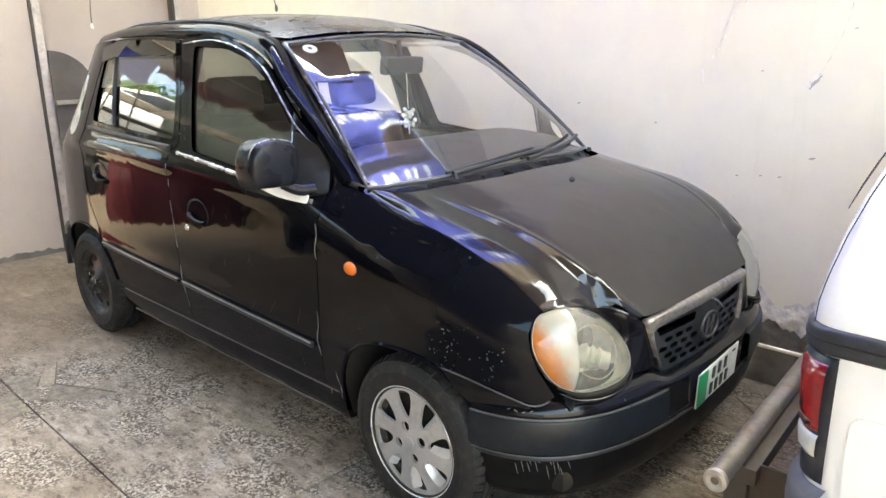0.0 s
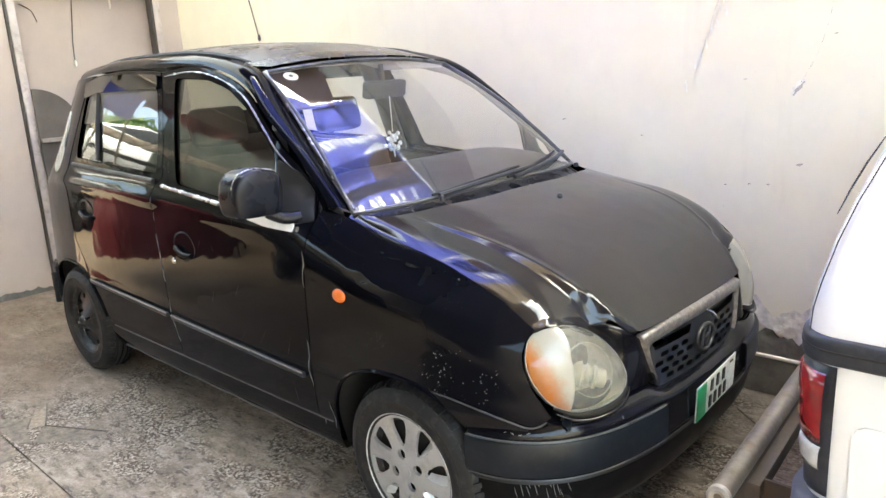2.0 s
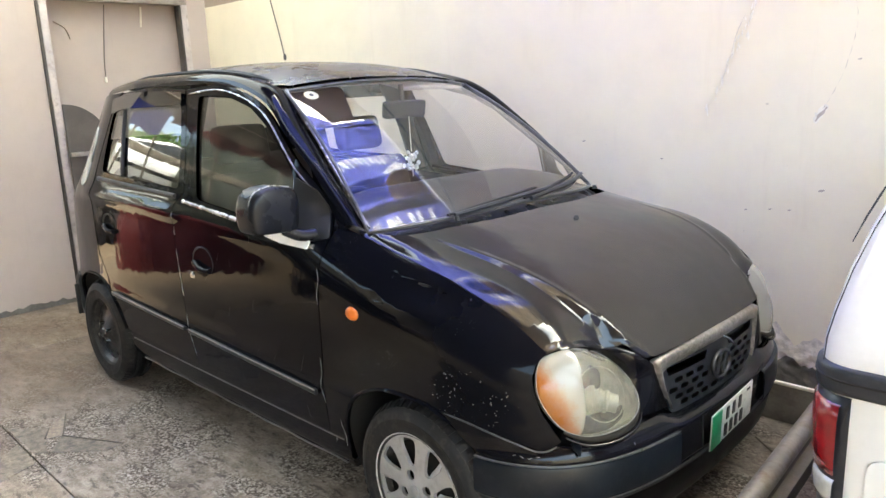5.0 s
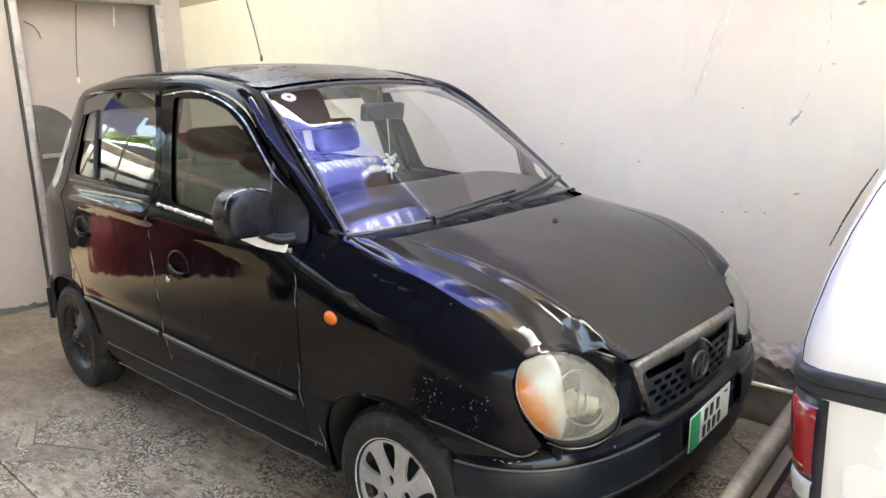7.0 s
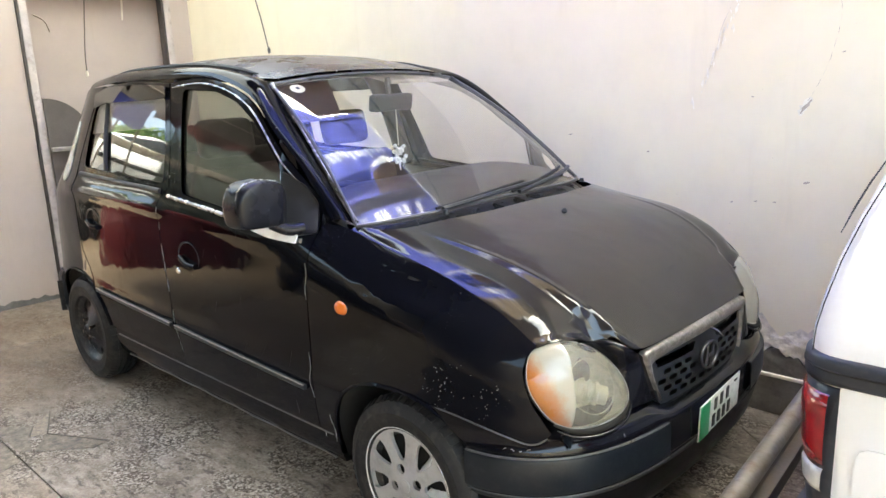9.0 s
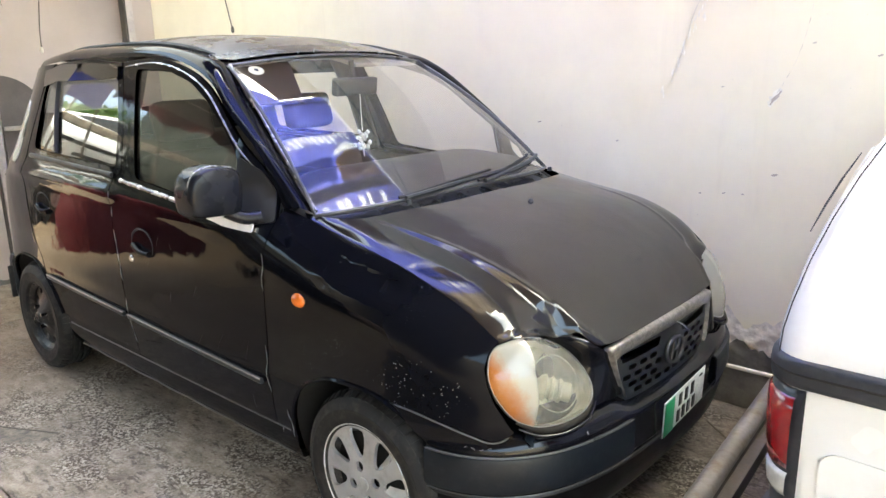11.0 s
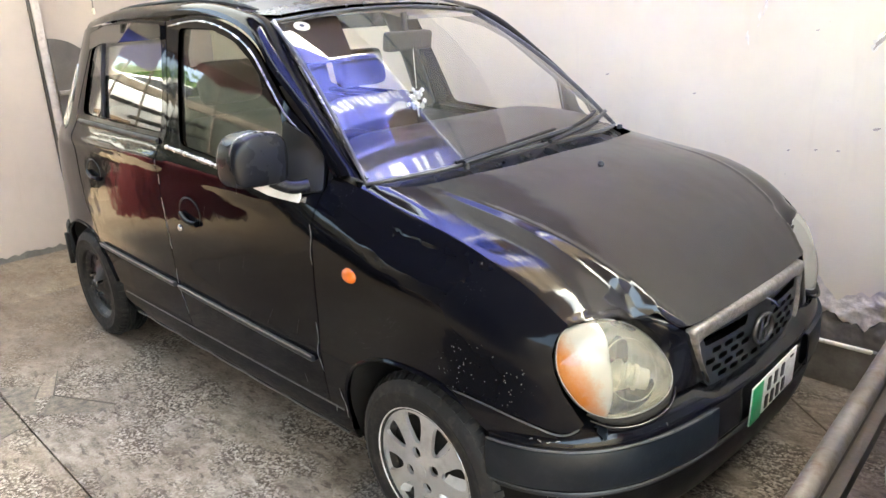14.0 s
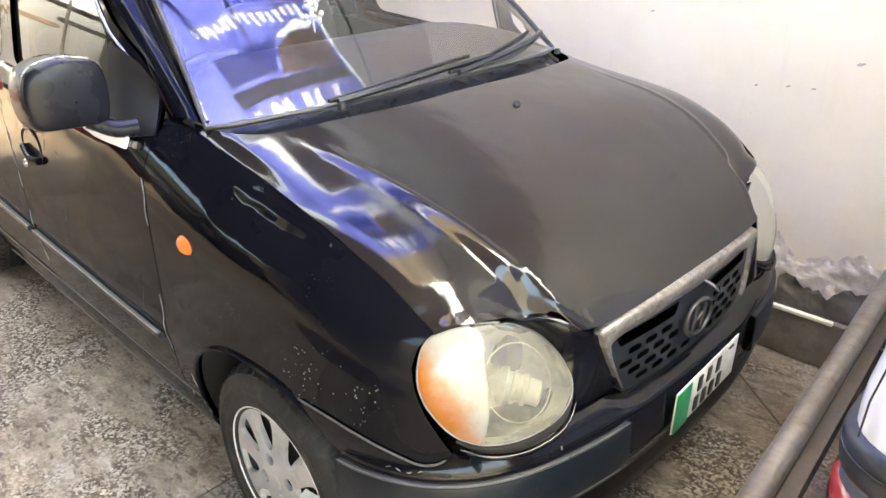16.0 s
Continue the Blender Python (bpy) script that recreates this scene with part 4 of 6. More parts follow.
for v0, v1, u1 in ((-0.55, 0.30, 0.030), (0.05, 0.90, 0.075)):
    wiper = part("wiper", tube([screen(v, mix(-0.01, u1, i / 12), 0.022) for i, v in enumerate(np.linspace(v0, v1, 13))], 0.008, 6), PLASTIC, car, "black windscreen wiper arm and blade")
    part("blade", tube([screen(v, mix(0.010, u1 + 0.028, i / 12), 0.008) for i, v in enumerate(np.linspace(v0 - 0.02, v1 - 0.1, 13))], 0.0055, 6), RUBBER, wiper)
    part("pivot", lathe([(0.0, 0.016), (0.008, 0.015), (0.010, 0.0)], 16, Matrix.Translation(screen(v0 if v0 < 0 else v1, 0.0) + Vector((0.03, 0, -0.005)))), PLASTIC, wiper)

# ---- front end ----
BUMP = [(0.235, 0.712), (0.30, 0.700), (0.37, 0.672), (0.44, 0.622), (0.50, 0.545), (0.545, 0.44), (0.575, 0.30), (0.590, 0.15), (0.594, 0.0)]
half = spline(BUMP, 5)
PLANB = [(p[0], -p[1]) for p in half] + [(p[0], p[1]) for p in reversed(half[:-1])]


def bumper_rows(profile, keep=None):
    rows = []
    k = len(PLANB)
    for z, off in profile:
        row = []
        for i, (x, y) in enumerate(PLANB):
            if keep and not keep(x, y):
                continue
            xa, ya = PLANB[max(i - 1, 0)]
            xb, yb = PLANB[min(i + 1, k - 1)]
            n = Vector((yb - ya, -(xb - xa), 0)).normalized()
            low = 0.05 * (1 - step_between(0.19, 0.28, abs(y))) * max(0.0, (z - 0.47) / 0.078)
            row.append((x + n.x * off, y + n.y * off, z - low))
        rows.append(row)
    return rows


bumper = part("front_bumper", sheet(bumper_rows([(0.548, -0.105), (0.535, -0.075), (0.515, -0.035), (0.498, -0.010), (0.478, 0.0), (0.465, 0.002), (0.36, 0.0)])), PAINT_BUMPER, car)
part("valance", sheet(bumper_rows([(0.3595, 0.001), (0.335, -0.004), (0.29, -0.006), (0.24, -0.018), (0.20, -0.045), (0.19, -0.10)])), VALANCE, bumper, "scratched black plastic lower valance")
for sgn in (-1, 1):
    part("rub_strip", thick(sheet(bumper_rows([(0.468, 0.002), (0.464, 0.012), (0.455, 0.016), (0.372, 0.016), (0.362, 0.012), (0.358, 0.002)], lambda x, y: sgn * y > 0.235)), 0.004), BUMPER_STRIP, bumper, "faded dark navy bumper strip")
for z, off, r in ((0.470, 0.013, 0.0026), (0.357, 0.012, 0.0022)):
    row = bumper_rows([(z, off)], lambda x, y: y < -0.24)[0]
    part("strip_edge", tube(row, [0.001] + [r] * (len(row) - 2) + [0.001], 6), SEAL_GREY, bumper, "grey edge line of the bumper strip")
part("lower_lip", tube([p for p in bumper_rows([(0.345, 0.002)])[0]], 0.006, 6), SEAL, bumper)

# grille: slotted sheet in a surround, with a bright bar over it
gx = lambda y, z: 0.556 - 0.028 * (y / 0.32) ** 2 - 0.35 * (z - 0.60) ** 2 + 0.06 * (0.60 - z)
G_LINE = rounded([(-0.292, 0.672), (0.292, 0.672), (0.262, 0.535), (0.235, 0.505), (-0.235, 0.505), (-0.262, 0.535)], 0.03)
slots = []
for sgn in (-1, 1):
    slots.append(rounded([(sgn * 0.262, 0.655), (sgn * 0.252, 0.628), (sgn * 0.075, 0.628), (sgn * 0.06, 0.655)], 0.006, 2))
for r, z in enumerate((0.700, 0.606, 0.580, 0.554, 0.530)):
    if r == 0:
        continue
    n = 9 if r % 2 else 10
    for i in range(n):
        y = (i - (n - 1) / 2) * 0.052
        if abs(y) > 0.255 - r * 0.008 or math.hypot(y / 0.075, (z - 0.592) / 0.06) < 1:
            continue
        slots.append(rounded([(y - 0.019, z - 0.0075), (y + 0.019, z - 0.0075), (y + 0.019, z + 0.0075), (y - 0.019, z + 0.0075)], 0.007, 2))
grille = part("grille", panel(G_LINE, lambda y, z: (gx(y, z), y, z), (1, 0, 0), 0.03, slots, 0.02), PLASTIC, car, "slotted dark plastic grille with a bright bar")
part("backing", panel([(y * 1.02, z) for y, z in G_LINE], lambda y, z: (gx(y, z) - 0.045, y, z), (1, 0, 0), 0.06, (), 0), DARK, grille)
bar = spline([(-0.262, 0.552), (-0.286, 0.610), (-0.298, 0.655), (-0.285, 0.682), (-0.15, 0.694), (0.0, 0.696), (0.15, 0.694), (0.285, 0.682), (0.298, 0.655), (0.286, 0.610), (0.262, 0.552)], 5)
part("chrome_bar", sheet([[(gx(p[0], p[1]) - 0.012 + d * 0.018, p[0] * (1 + k * 0.045), p[1] + h) for p in bar] for d, k, h in ((0, -1.5, -0.028), (1.1, -1.4, -0.027), (1.4, -1.1, -0.023), (1.5, 0.2, 0.004), (1.25, 0.7, 0.014), (0.0, 0.85, 0.017))]), BAR_CHROME, grille, "pitted chrome grille bar")
ell = [(0.0, 0.052 * math.cos(a), 0.040 * math.sin(a)) for a in np.linspace(0, 2 * math.pi, 32, endpoint=False)]
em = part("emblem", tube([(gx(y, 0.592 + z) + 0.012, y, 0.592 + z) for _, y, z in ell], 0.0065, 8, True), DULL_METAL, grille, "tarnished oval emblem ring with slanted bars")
em_bar = joined([tube([(gx(0, 0.592) + 0.012, s * 0.018 - 0.008, 0.592 - 0.033), (gx(0, 0.592) + 0.012, s * 0.018 + 0.008, 0.592 + 0.033)], 0.0055, 8) for s in (-1, 1)] + [tube([(gx(0, 0.592) + 0.012, -0.02, 0.588), (gx(0, 0.592) + 0.012, 0.02, 0.597)], 0.0055, 8)])
part("emblem_bar", em_bar, DULL_METAL, em)
part("bent_strip", tube([(0.556, 0.02, 0.676), (0.575, 0.03, 0.665), (0.582, 0.052, 0.640)], 0.004, 6), CHROME, grille, "bent bright metal strip")
# nose sheet behind lamps and grille
for sgn in (-1, 1):
    lens_side = spline([(0.433, 0.442, 0.736), (0.450, 0.388, 0.704), (0.470, 0.355, 0.665), (0.497, 0.338, 0.625), (0.521, 0.338, 0.572), (0.530, 0.350, 0.535)], 5)
    bar_side = spline([(0.437, 0.432, hood_height(0.437, 0.432) - 0.004), (0.463, 0.364, hood_height(0.463, 0.364) - 0.004), (0.512, 0.329, hood_height(0.512, 0.329) - 0.004), (0.533, 0.305, 0.665), (0.542, 0.284, 0.600), (0.550, 0.258, 0.528)], 5)
    if sgn < 0:
        bar_side = [q + np.array([-0.016, -0.050, -0.012]) * (1 - step_between(0.655, 0.71, q[2])) for q in bar_side]
    rows = []
    for p, q in zip(lens_side, bar_side):
        row = []
        for j in range(7):
            u = j / 6
            c = p * (1 - u) + q * u + np.array([0.8, 0.25, 0.5]) * 0.014 * 4 * u * (1 - u)
            row.append((c[0], sgn * c[1], c[2]))
        rows.append(row)
    part("nose_cheek", sheet(rows), PAINT_BUMPER, car)
nose = [(-0.56, 0.50), (0.56, 0.50), (0.56, 0.60), (0.40, 0.72), (0.30, 0.70), (0.0, 0.705), (-0.30, 0.70), (-0.40, 0.72), (-0.56, 0.60)]
part("nose_panel", panel(nose, lambda y, z: (0.520 - 0.10 * (abs(y) / 0.32) ** 2 - 0.12 * max(0, z - 0.62), y, z), (1, 0, 0), 0.04), PAINT, car)

# number plate
plate = part("number_plate", block(-0.15, 0.15, -0.0018, 0.0018, -0.083, 0.083, 0.0015), PLATE_WHITE, car, "white number plate with a green band")
plate.matrix_local = pose(0.606, 0.083, 0.410, 4, -5, 90) @ Matrix.Diagonal((0.985, 1, 0.74, 1))
def on_plate(name, x0, x1, z0, z1, mat, label=""):
    ob = part(name, block(x0, x1, -0.0052, -0.0022, z0, z1, 0.0008), mat, plate, label)
    return ob
on_plate("green_band", -0.148, -0.085, -0.080, 0.080, GREEN, "green band of the plate")
for z0, xs in ((0.010, (-0.050, -0.006, 0.040)), (-0.066, (-0.058, -0.020, 0.018, 0.056))):
    for x0 in xs:
        on_plate("plate_bar", x0, x0 + 0.019, z0, z0 + 0.056, PLATE_INK)
on_plate("plate_bar", 0.100, 0.122, 0.058, 0.066, PLATE_INK)

# headlamps
LENS = [(0.419, 0.515, 0.760), (0.434, 0.440, 0.733), (0.456, 0.368, 0.682), (0.497, 0.342, 0.625), (0.522, 0.345, 0.573), (0.535, 0.405, 0.548), (0.517, 0.485, 0.536), (0.482, 0.555, 0.541),
        (0.442, 0.600, 0.567), (0.408, 0.632, 0.628), (0.386, 0.634, 0.680), (0.374, 0.606, 0.734), (0.390, 0.568, 0.757)]


def lens_material(name, out_by, amber_by, haze):
    k = Nodes(name)
    n = k.calc("MULTIPLY", k.calc("SUBTRACT", k.noise(22.0, 5.0, 0.7), 0.5), 0.055)
    s = k.calc("SUBTRACT", k.calc("ABSOLUTE", k.axis(1)), out_by)
    out = k.calc("ADD", k.calc("ADD", k.calc("SUBTRACT", s, 0.485 + amber_by), k.calc("MULTIPLY", k.calc("SUBTRACT", 0.645, k.axis(2)), 0.22)), n)
    amber = k.ramp(out, [(0.090, 0.0), (0.110, 0.6), (0.135, 1.0)])
    high = k.calc("ADD", k.calc("ADD", k.calc("SUBTRACT", s, 0.545), k.calc("MULTIPLY", k.calc("SUBTRACT", k.axis(2), 0.645), 0.16)), k.calc("MULTIPLY", n, 0.12))
    milk = k.ramp(high, [(0.0, haze), (0.005, 0.9)])
    clear = k.n.new("ShaderNodeBsdfTransparent")
    clear.inputs["Color"].default_value = (0.93, 0.93, 0.84, 1)
    gloss = k.n.new("ShaderNodeBsdfGlossy")
    gloss.inputs["Roughness"].default_value = 0.06
    skin = k.n.new("ShaderNodeBsdfDiffuse")
    k.link(k.mixed(amber, (0.30, 0.29, 0.257), (0.31, 0.098, 0.013)), skin.inputs["Color"])
    a = k.n.new("ShaderNodeMixShader")
    k.link(k.calc("MAXIMUM", milk, k.calc("MULTIPLY", amber, 0.88)), a.inputs[0])
    k.link(clear.outputs[0], a.inputs[1])
    k.link(skin.outputs[0], a.inputs[2])
    b = k.n.new("ShaderNodeMixShader")
    k.link(k.grazing(1.4), b.inputs[0])
    k.link(a.outputs[0], b.inputs[1])
    k.link(gloss.outputs[0], b.inputs[2])
    k.link(b.outputs[0], k.out.inputs["Surface"])
    return k.m


LENS_RIM = surface("grey_lens_rim", (0.20, 0.20, 0.19), 0.35, 0.3, 30.0, 120.0, 0.05)
# far lens milkier: brightness put into its haze, with amber pushed outwards
LENS_MATS = {-1: lens_material("hazed_headlamp_lens", 0.0, 0.0, 0.36), 1: lens_material("far_headlamp_lens", 0.085, 0.12, 0.72)}
REFLECTOR = surface("yellowed_reflector", (0.40, 0.395, 0.335), 0.3, 0.08, 20.0, 90.0, 0.03, metal=0.1)
for side in (-1, 1):
    rim = spline([(x, side * y, z) for x, y, z in LENS], 4, True)
    c = sum(rim) / len(rim)
    n = np.array([0.74, side * 0.44, 0.50])
    n /= np.linalg.norm(n)
    lamp = part("headlight", sheet([[c + (p - c) * r - n * d for p in rim] for r, d in ((1.0, 0.0), (0.97, 0.03), (0.85, 0.075), (0.6, 0.11), (0.3, 0.125), (0.02, 0.13))], closed_v=True), REFLECTOR, car, "large cloudy teardrop headlamp with an amber corner")
    lens = part("lens", sheet([[c + (p - c) * r + n * 0.045 * (1 - r * r) ** 0.85 for p in rim] for r in (1.0, 0.985, 0.95, 0.88, 0.78, 0.65, 0.5, 0.33, 0.17, 0.005)], closed_v=True), LENS_MATS[side], lamp, "yellowed hazy lens with amber corner")
    lens.visible_shadow = False
    # grey rim line: the highlight on the lens edge put into its colour
    part("flange", tube([p - n * 0.001 for p in rim], 0.0022, 6, True), LENS_RIM, lamp)
    under = spline([(0.526, side * 0.345, 0.560), (0.540, side * 0.400, 0.534), (0.524, side * 0.482, 0.521), (0.488, side * 0.552, 0.526), (0.450, side * 0.598, 0.552)], 4)
    # dark tube stands in for the shaded gap under the lamp
    part("lamp_gap", tube([p + np.array([-0.004, 0, 0.004]) for p in under], [0.003 + 0.007 * math.sin(math.pi * i / 16) for i in range(17)], 8), DARK, lamp)
    part("bumper_lip", tube([p + np.array([0.006, 0, -0.010]) for p in under], [0.002 + 0.004 * math.sin(math.pi * i / 16) for i in range(17)], 8), PAINT_BUMPER, lamp)
    q = Vector(n).to_track_quat("Z", "Y").to_matrix().to_4x4()
    mid = c - n * 0.004 + np.array([0.020, -side * 0.046, -0.020])
    part("bowl_edge", tube([(Matrix.Translation(mid) @ q) @ Vector((0.066 * math.cos(a), 0.076 * math.sin(a), 0.0)) for a in np.linspace(0, 2 * math.pi, 40, endpoint=False)], 0.0013, 6, True), REFLECTOR, lamp)
    m = Matrix.Translation(c - n * 0.062 + np.array([0.0, -side * 0.005, -0.008])) @ Vector((0.78, -side * 0.52, -0.18)).to_track_quat("Z", "Y").to_matrix().to_4x4() @ Matrix.Scale(1.3, 4)
    part("bulb_shield", lathe([(0.004, 0.0), (0.026, 0.018), (0.029, 0.028), (0.022, 0.030), (0.022, 0.036), (0.026, 0.038), (0.026, 0.044), (0.021, 0.046), (0.021, 0.052), (0.025, 0.054), (0.025, 0.060), (0.020, 0.062), (0.020, 0.080), (0.015, 0.082), (0.013, 0.062), (0.0, 0.06)], 28, m), REFLECTOR, lamp)

# ---- wheels ----
def tyre_profile():
    return [(0.170, -0.060), (0.176, -0.074), (0.205, -0.082), (0.240, -0.080), (0.260, -0.068), (0.268, -0.050), (0.2705, -0.030), (0.2705, -0.028), (0.264, -0.027), (0.264, -0.021), (0.271, -0.020),
            (0.272, -0.002), (0.265, -0.001), (0.265, 0.005), (0.272, 0.006), (0.271, 0.024), (0.264, 0.025), (0.264, 0.031), (0.2705, 0.032), (0.268, 0.050), (0.260, 0.068), (0.240, 0.080), (0.232, 0.0815), (0.229, 0.084), (0.226, 0.084), (0.223, 0.0818), (0.205, 0.082), (0.196, 0.0815), (0.176, 0.074), (0.170, 0.060)]


def wheel(x, sign, capped):
    m = pose(x, sign * 0.655, 0.271, -90 * sign, 0, 0)
    w = part("wheel", lathe([(0.168, -0.06), (0.150, -0.055), (0.150, 0.03), (0.150, 0.045), (0.172, 0.062), (0.176, 0.070)], 48, m), STEEL_BLACK, car)
    part("tyre", lathe(tyre_profile(), 64, m), RUBBER, w, "worn black rubber tyre")
    bm = bmesh.new()
    for i in range(56):
        for s in (-1, 1):
            q = pose(0, 0, 0, 0, 0, i * 360 / 56 + s * 2) @ pose(0.2665, 0, s * 0.054, 0, s * -28, 0)
            r = bmesh.ops.create_cube(bm, size=1.0)
            for v in r["verts"]:
                v.co = m @ (q @ Vector((v.co.x * 0.008, v.co.y * 0.017, v.co.z * 0.030)))
    tagged(part("tread", bm_mesh(bm), RUBBER, w), "worn tread blocks of the tyre", kind="stuff")
    if capped:
        face = lambda u, v: tuple(m @ Vector((u, v, 0.078 - 0.30 * (u * u + v * v) + 0.005 * math.exp(-((u * u + v * v) / 0.0012)))))
        ring = [(0.176 * math.cos(a), 0.176 * math.sin(a)) for a in np.linspace(0, 2 * math.pi, 64, endpoint=False)]
        holes = []
        for i in range(8):
            a = 2 * math.pi * i / 8 + 0.2
            ca, sa = math.cos(a), math.sin(a)
            drop = [(0.166, 0.006), (0.160, 0.033), (0.136, 0.032), (0.108, 0.019), (0.084, 0.006), (0.080, -0.010), (0.100, -0.021), (0.134, -0.030), (0.160, -0.026)]
            holes.append([(r * ca - s * sa, r * sa + s * ca) for r, s in spline([np.array(d) for d in drop], 2, True)])
        for i in range(4):
            a = 2 * math.pi * i / 4 + 0.35
            holes.append([(0.052 * math.cos(a) + 0.0165 * math.cos(b), 0.052 * math.sin(a) + 0.0165 * math.sin(b)) for b in np.linspace(0, 2 * math.pi, 12, endpoint=False)])
        cap = part("hubcap", thick(panel(ring, face, (0, sign, 0), 0.016, holes, 0), -0.012 * sign), HUB_GREY, w, "scuffed silver plastic hubcap with eight slots")
        # scoops brighter than the face: their lit walls put into the colour
        for i in range(8):
            q = m @ pose(0, 0, 0, 0, 0, math.degrees(2 * math.pi * i / 8 + 0.2))
            rows = []
            for r, e in ((0.084, 0.012), (0.100, 0.021), (0.118, 0.026), (0.134, 0.030), (0.148, 0.028), (0.160, 0.026)):
                rows.append([q @ Vector((r, -e + e * 0.75 * u, 0.0765 - 0.30 * r * r - 0.020 * u)) for u in (0.0, 0.33, 0.66, 1.0)])
            part("slot_scoop", sheet(rows), SILVER, cap)
        part("backing", lathe([(0.0, 0.040), (0.10, 0.040), (0.170, 0.045)], 40, m), DARK, w)
        part("badge", lathe([(0.0, 0.0855), (0.016, 0.085), (0.021, 0.083), (0.022, 0.076)], 20, m), HUB_GREY, cap)
        part("rim_edge", lathe([(0.170, 0.062), (0.178, 0.074), (0.183, 0.078), (0.186, 0.074), (0.184, 0.066)], 56, m), SILVER, cap)
    else:
        face = lambda u, v: tuple(m @ Vector((u, v, 0.042 + 0.9 * max(0, 0.10 - math.hypot(u, v)) ** 1.2 - 0.12 * max(0, math.hypot(u, v) - 0.10))))
        ring = [(0.153 * math.cos(a), 0.153 * math.sin(a)) for a in np.linspace(0, 2 * math.pi, 56, endpoint=False)]
        holes = []
        for i in range(10):
            a = 2 * math.pi * i / 10
            holes.append([(0.125 * math.cos(a) + 0.015 * math.cos(b), 0.125 * math.sin(a) + 0.015 * math.sin(b)) for b in np.linspace(0, 2 * math.pi, 12, endpoint=False)])
        part("rim_disc", panel(ring, face, (0, sign, 0), 0.018, holes, 0.012), STEEL_BLACK, w, "black pressed steel rim")
        part("hub_centre", lathe([(0.0, 0.092), (0.022, 0.09), (0.028, 0.08), (0.03, 0.05)], 20, m), STEEL_BLACK, w)
        for i in range(4):
            a = 2 * math.pi * i / 4 + 0.4
            part("wheel_nut", lathe([(0.0, 0.085), (0.009, 0.083), (0.011, 0.05)], 6, m @ pose(0.05 * math.cos(a), 0.05 * math.sin(a), 0.005)), CHROME, w)
        part("backing", lathe([(0.0, 0.0), (0.150, 0.0)], 40, m), DARK, w)


for sign in (-1, 1):
    wheel(0.0, sign, True)
    wheel(-2.38, sign, sign > 0)

# ---- door mirrors ----
def door_mirror(sign):
    cx, cy, cz = -0.535, 0.815, 1.083
    rim = rounded([(-0.100, -0.056), (0.080, -0.064), (0.092, 0.02), (0.082, 0.078), (-0.015, 0.096), (-0.088, 0.078), (-0.110, 0.02)], 0.030, 6)
    rows = []
    for r, d in ((0.90, -0.045), (0.985, -0.045), (1.0, -0.035), (1.0, 0.022), (0.988, 0.036), (0.965, 0.045), (0.925, 0.051), (0.85, 0.055), (0.5, 0.061), (0.02, 0.063)):
        rows.append([(cx + d, sign * (cy - p[0] * r * 0.92), cz + p[1] * r) for p in rim])
    mir = part("door_mirror", sheet(rows, closed_v=True), GLOSS_BLACK, car, "black plastic door mirror on a short arm")
    part("mirror_glass", panel([(sign * (cy - p[0] * 0.85), cz + p[1] * 0.92) for p in rim], lambda y, z: (cx - 0.03, y, z), (-1, 0, 0), 0.05, (), 0), CHROME, mir)
    # pale tube painted as the highlight on the housing's top edge
    crest = [p for p in rim if p[1] > 0.035]
    part("rim_line", tube([(cx + 0.030, sign * (cy - p[0] * 0.92), cz + p[1] + 0.0005) for p in crest], [0.0008] + [0.0022] * (len(crest) - 2) + [0.0008], 6), SEAL_BRIGHT, mir, "painted highlight line along the mirror housing")
    part("arm", tube(spline([(-0.47, sign * 0.69, 1.005), (-0.49, sign * 0.735, 1.005), (-0.52, sign * 0.78, 1.03)], 5), [0.026] * 11, 12, flat=0.8), GLOSS_BLACK, mir)


door_mirror(-1)

# ---- rear end ----
edge = [(-2.40, 1.475), (-2.47, 1.42), (-2.58, 1.25), (-2.68, 1.05), (-2.78, 0.85), (-2.83, 0.60), (-2.80, 0.42)]
def hatch_rows(a, b):
    return [[(x - 0.10 * (1 - v * v), v * width(x, z), z + 0.03 * (1 - v * v) * max(0, z - 1.2)) for v in np.linspace(-1, 1, 13)] for x, z in spline(edge[a:b], 4)]
part("tailgate", sheet(hatch_rows(2, 7)), PAINT, car)
ob = part("rear_window", sheet(hatch_rows(0, 3)), SIDE_GLASS, car)
ob.visible_shadow = False
rb = [(x - 0.02, y * 0.98) for x, y in ((-2.715, 0.72), (-2.80, 0.70), (-2.88, 0.60), (-2.92, 0.3), (-2.93, 0.0))]
rbs = spline(rb, 4)
rbl = [(p[0], -p[1]) for p in rbs] + [(p[0], p[1]) for p in reversed(rbs[:-1])]
part("rear_bumper", thick(sheet([[(x * k, y, z) for x, y in rbl] for z, k in ((0.30, 0.985), (0.33, 0.998), (0.42, 1.0), (0.50, 0.998), (0.53, 0.985))]), 0.02), PLASTIC, car)
part("mud_flap", block(-2.755, -2.735, -0.725, -0.60, 0.30, 0.47, 0.005), RUBBER, car)
part("underbody", block(-2.75, 0.48, -0.60, 0.60, 0.235, 0.30, 0.02), DARK, car)
part("engine_cover", block(-0.30, 0.40, -0.40, 0.40, 0.30, 0.72, 0.05), DARK, car)

# ---- inside the car ----
rows = []
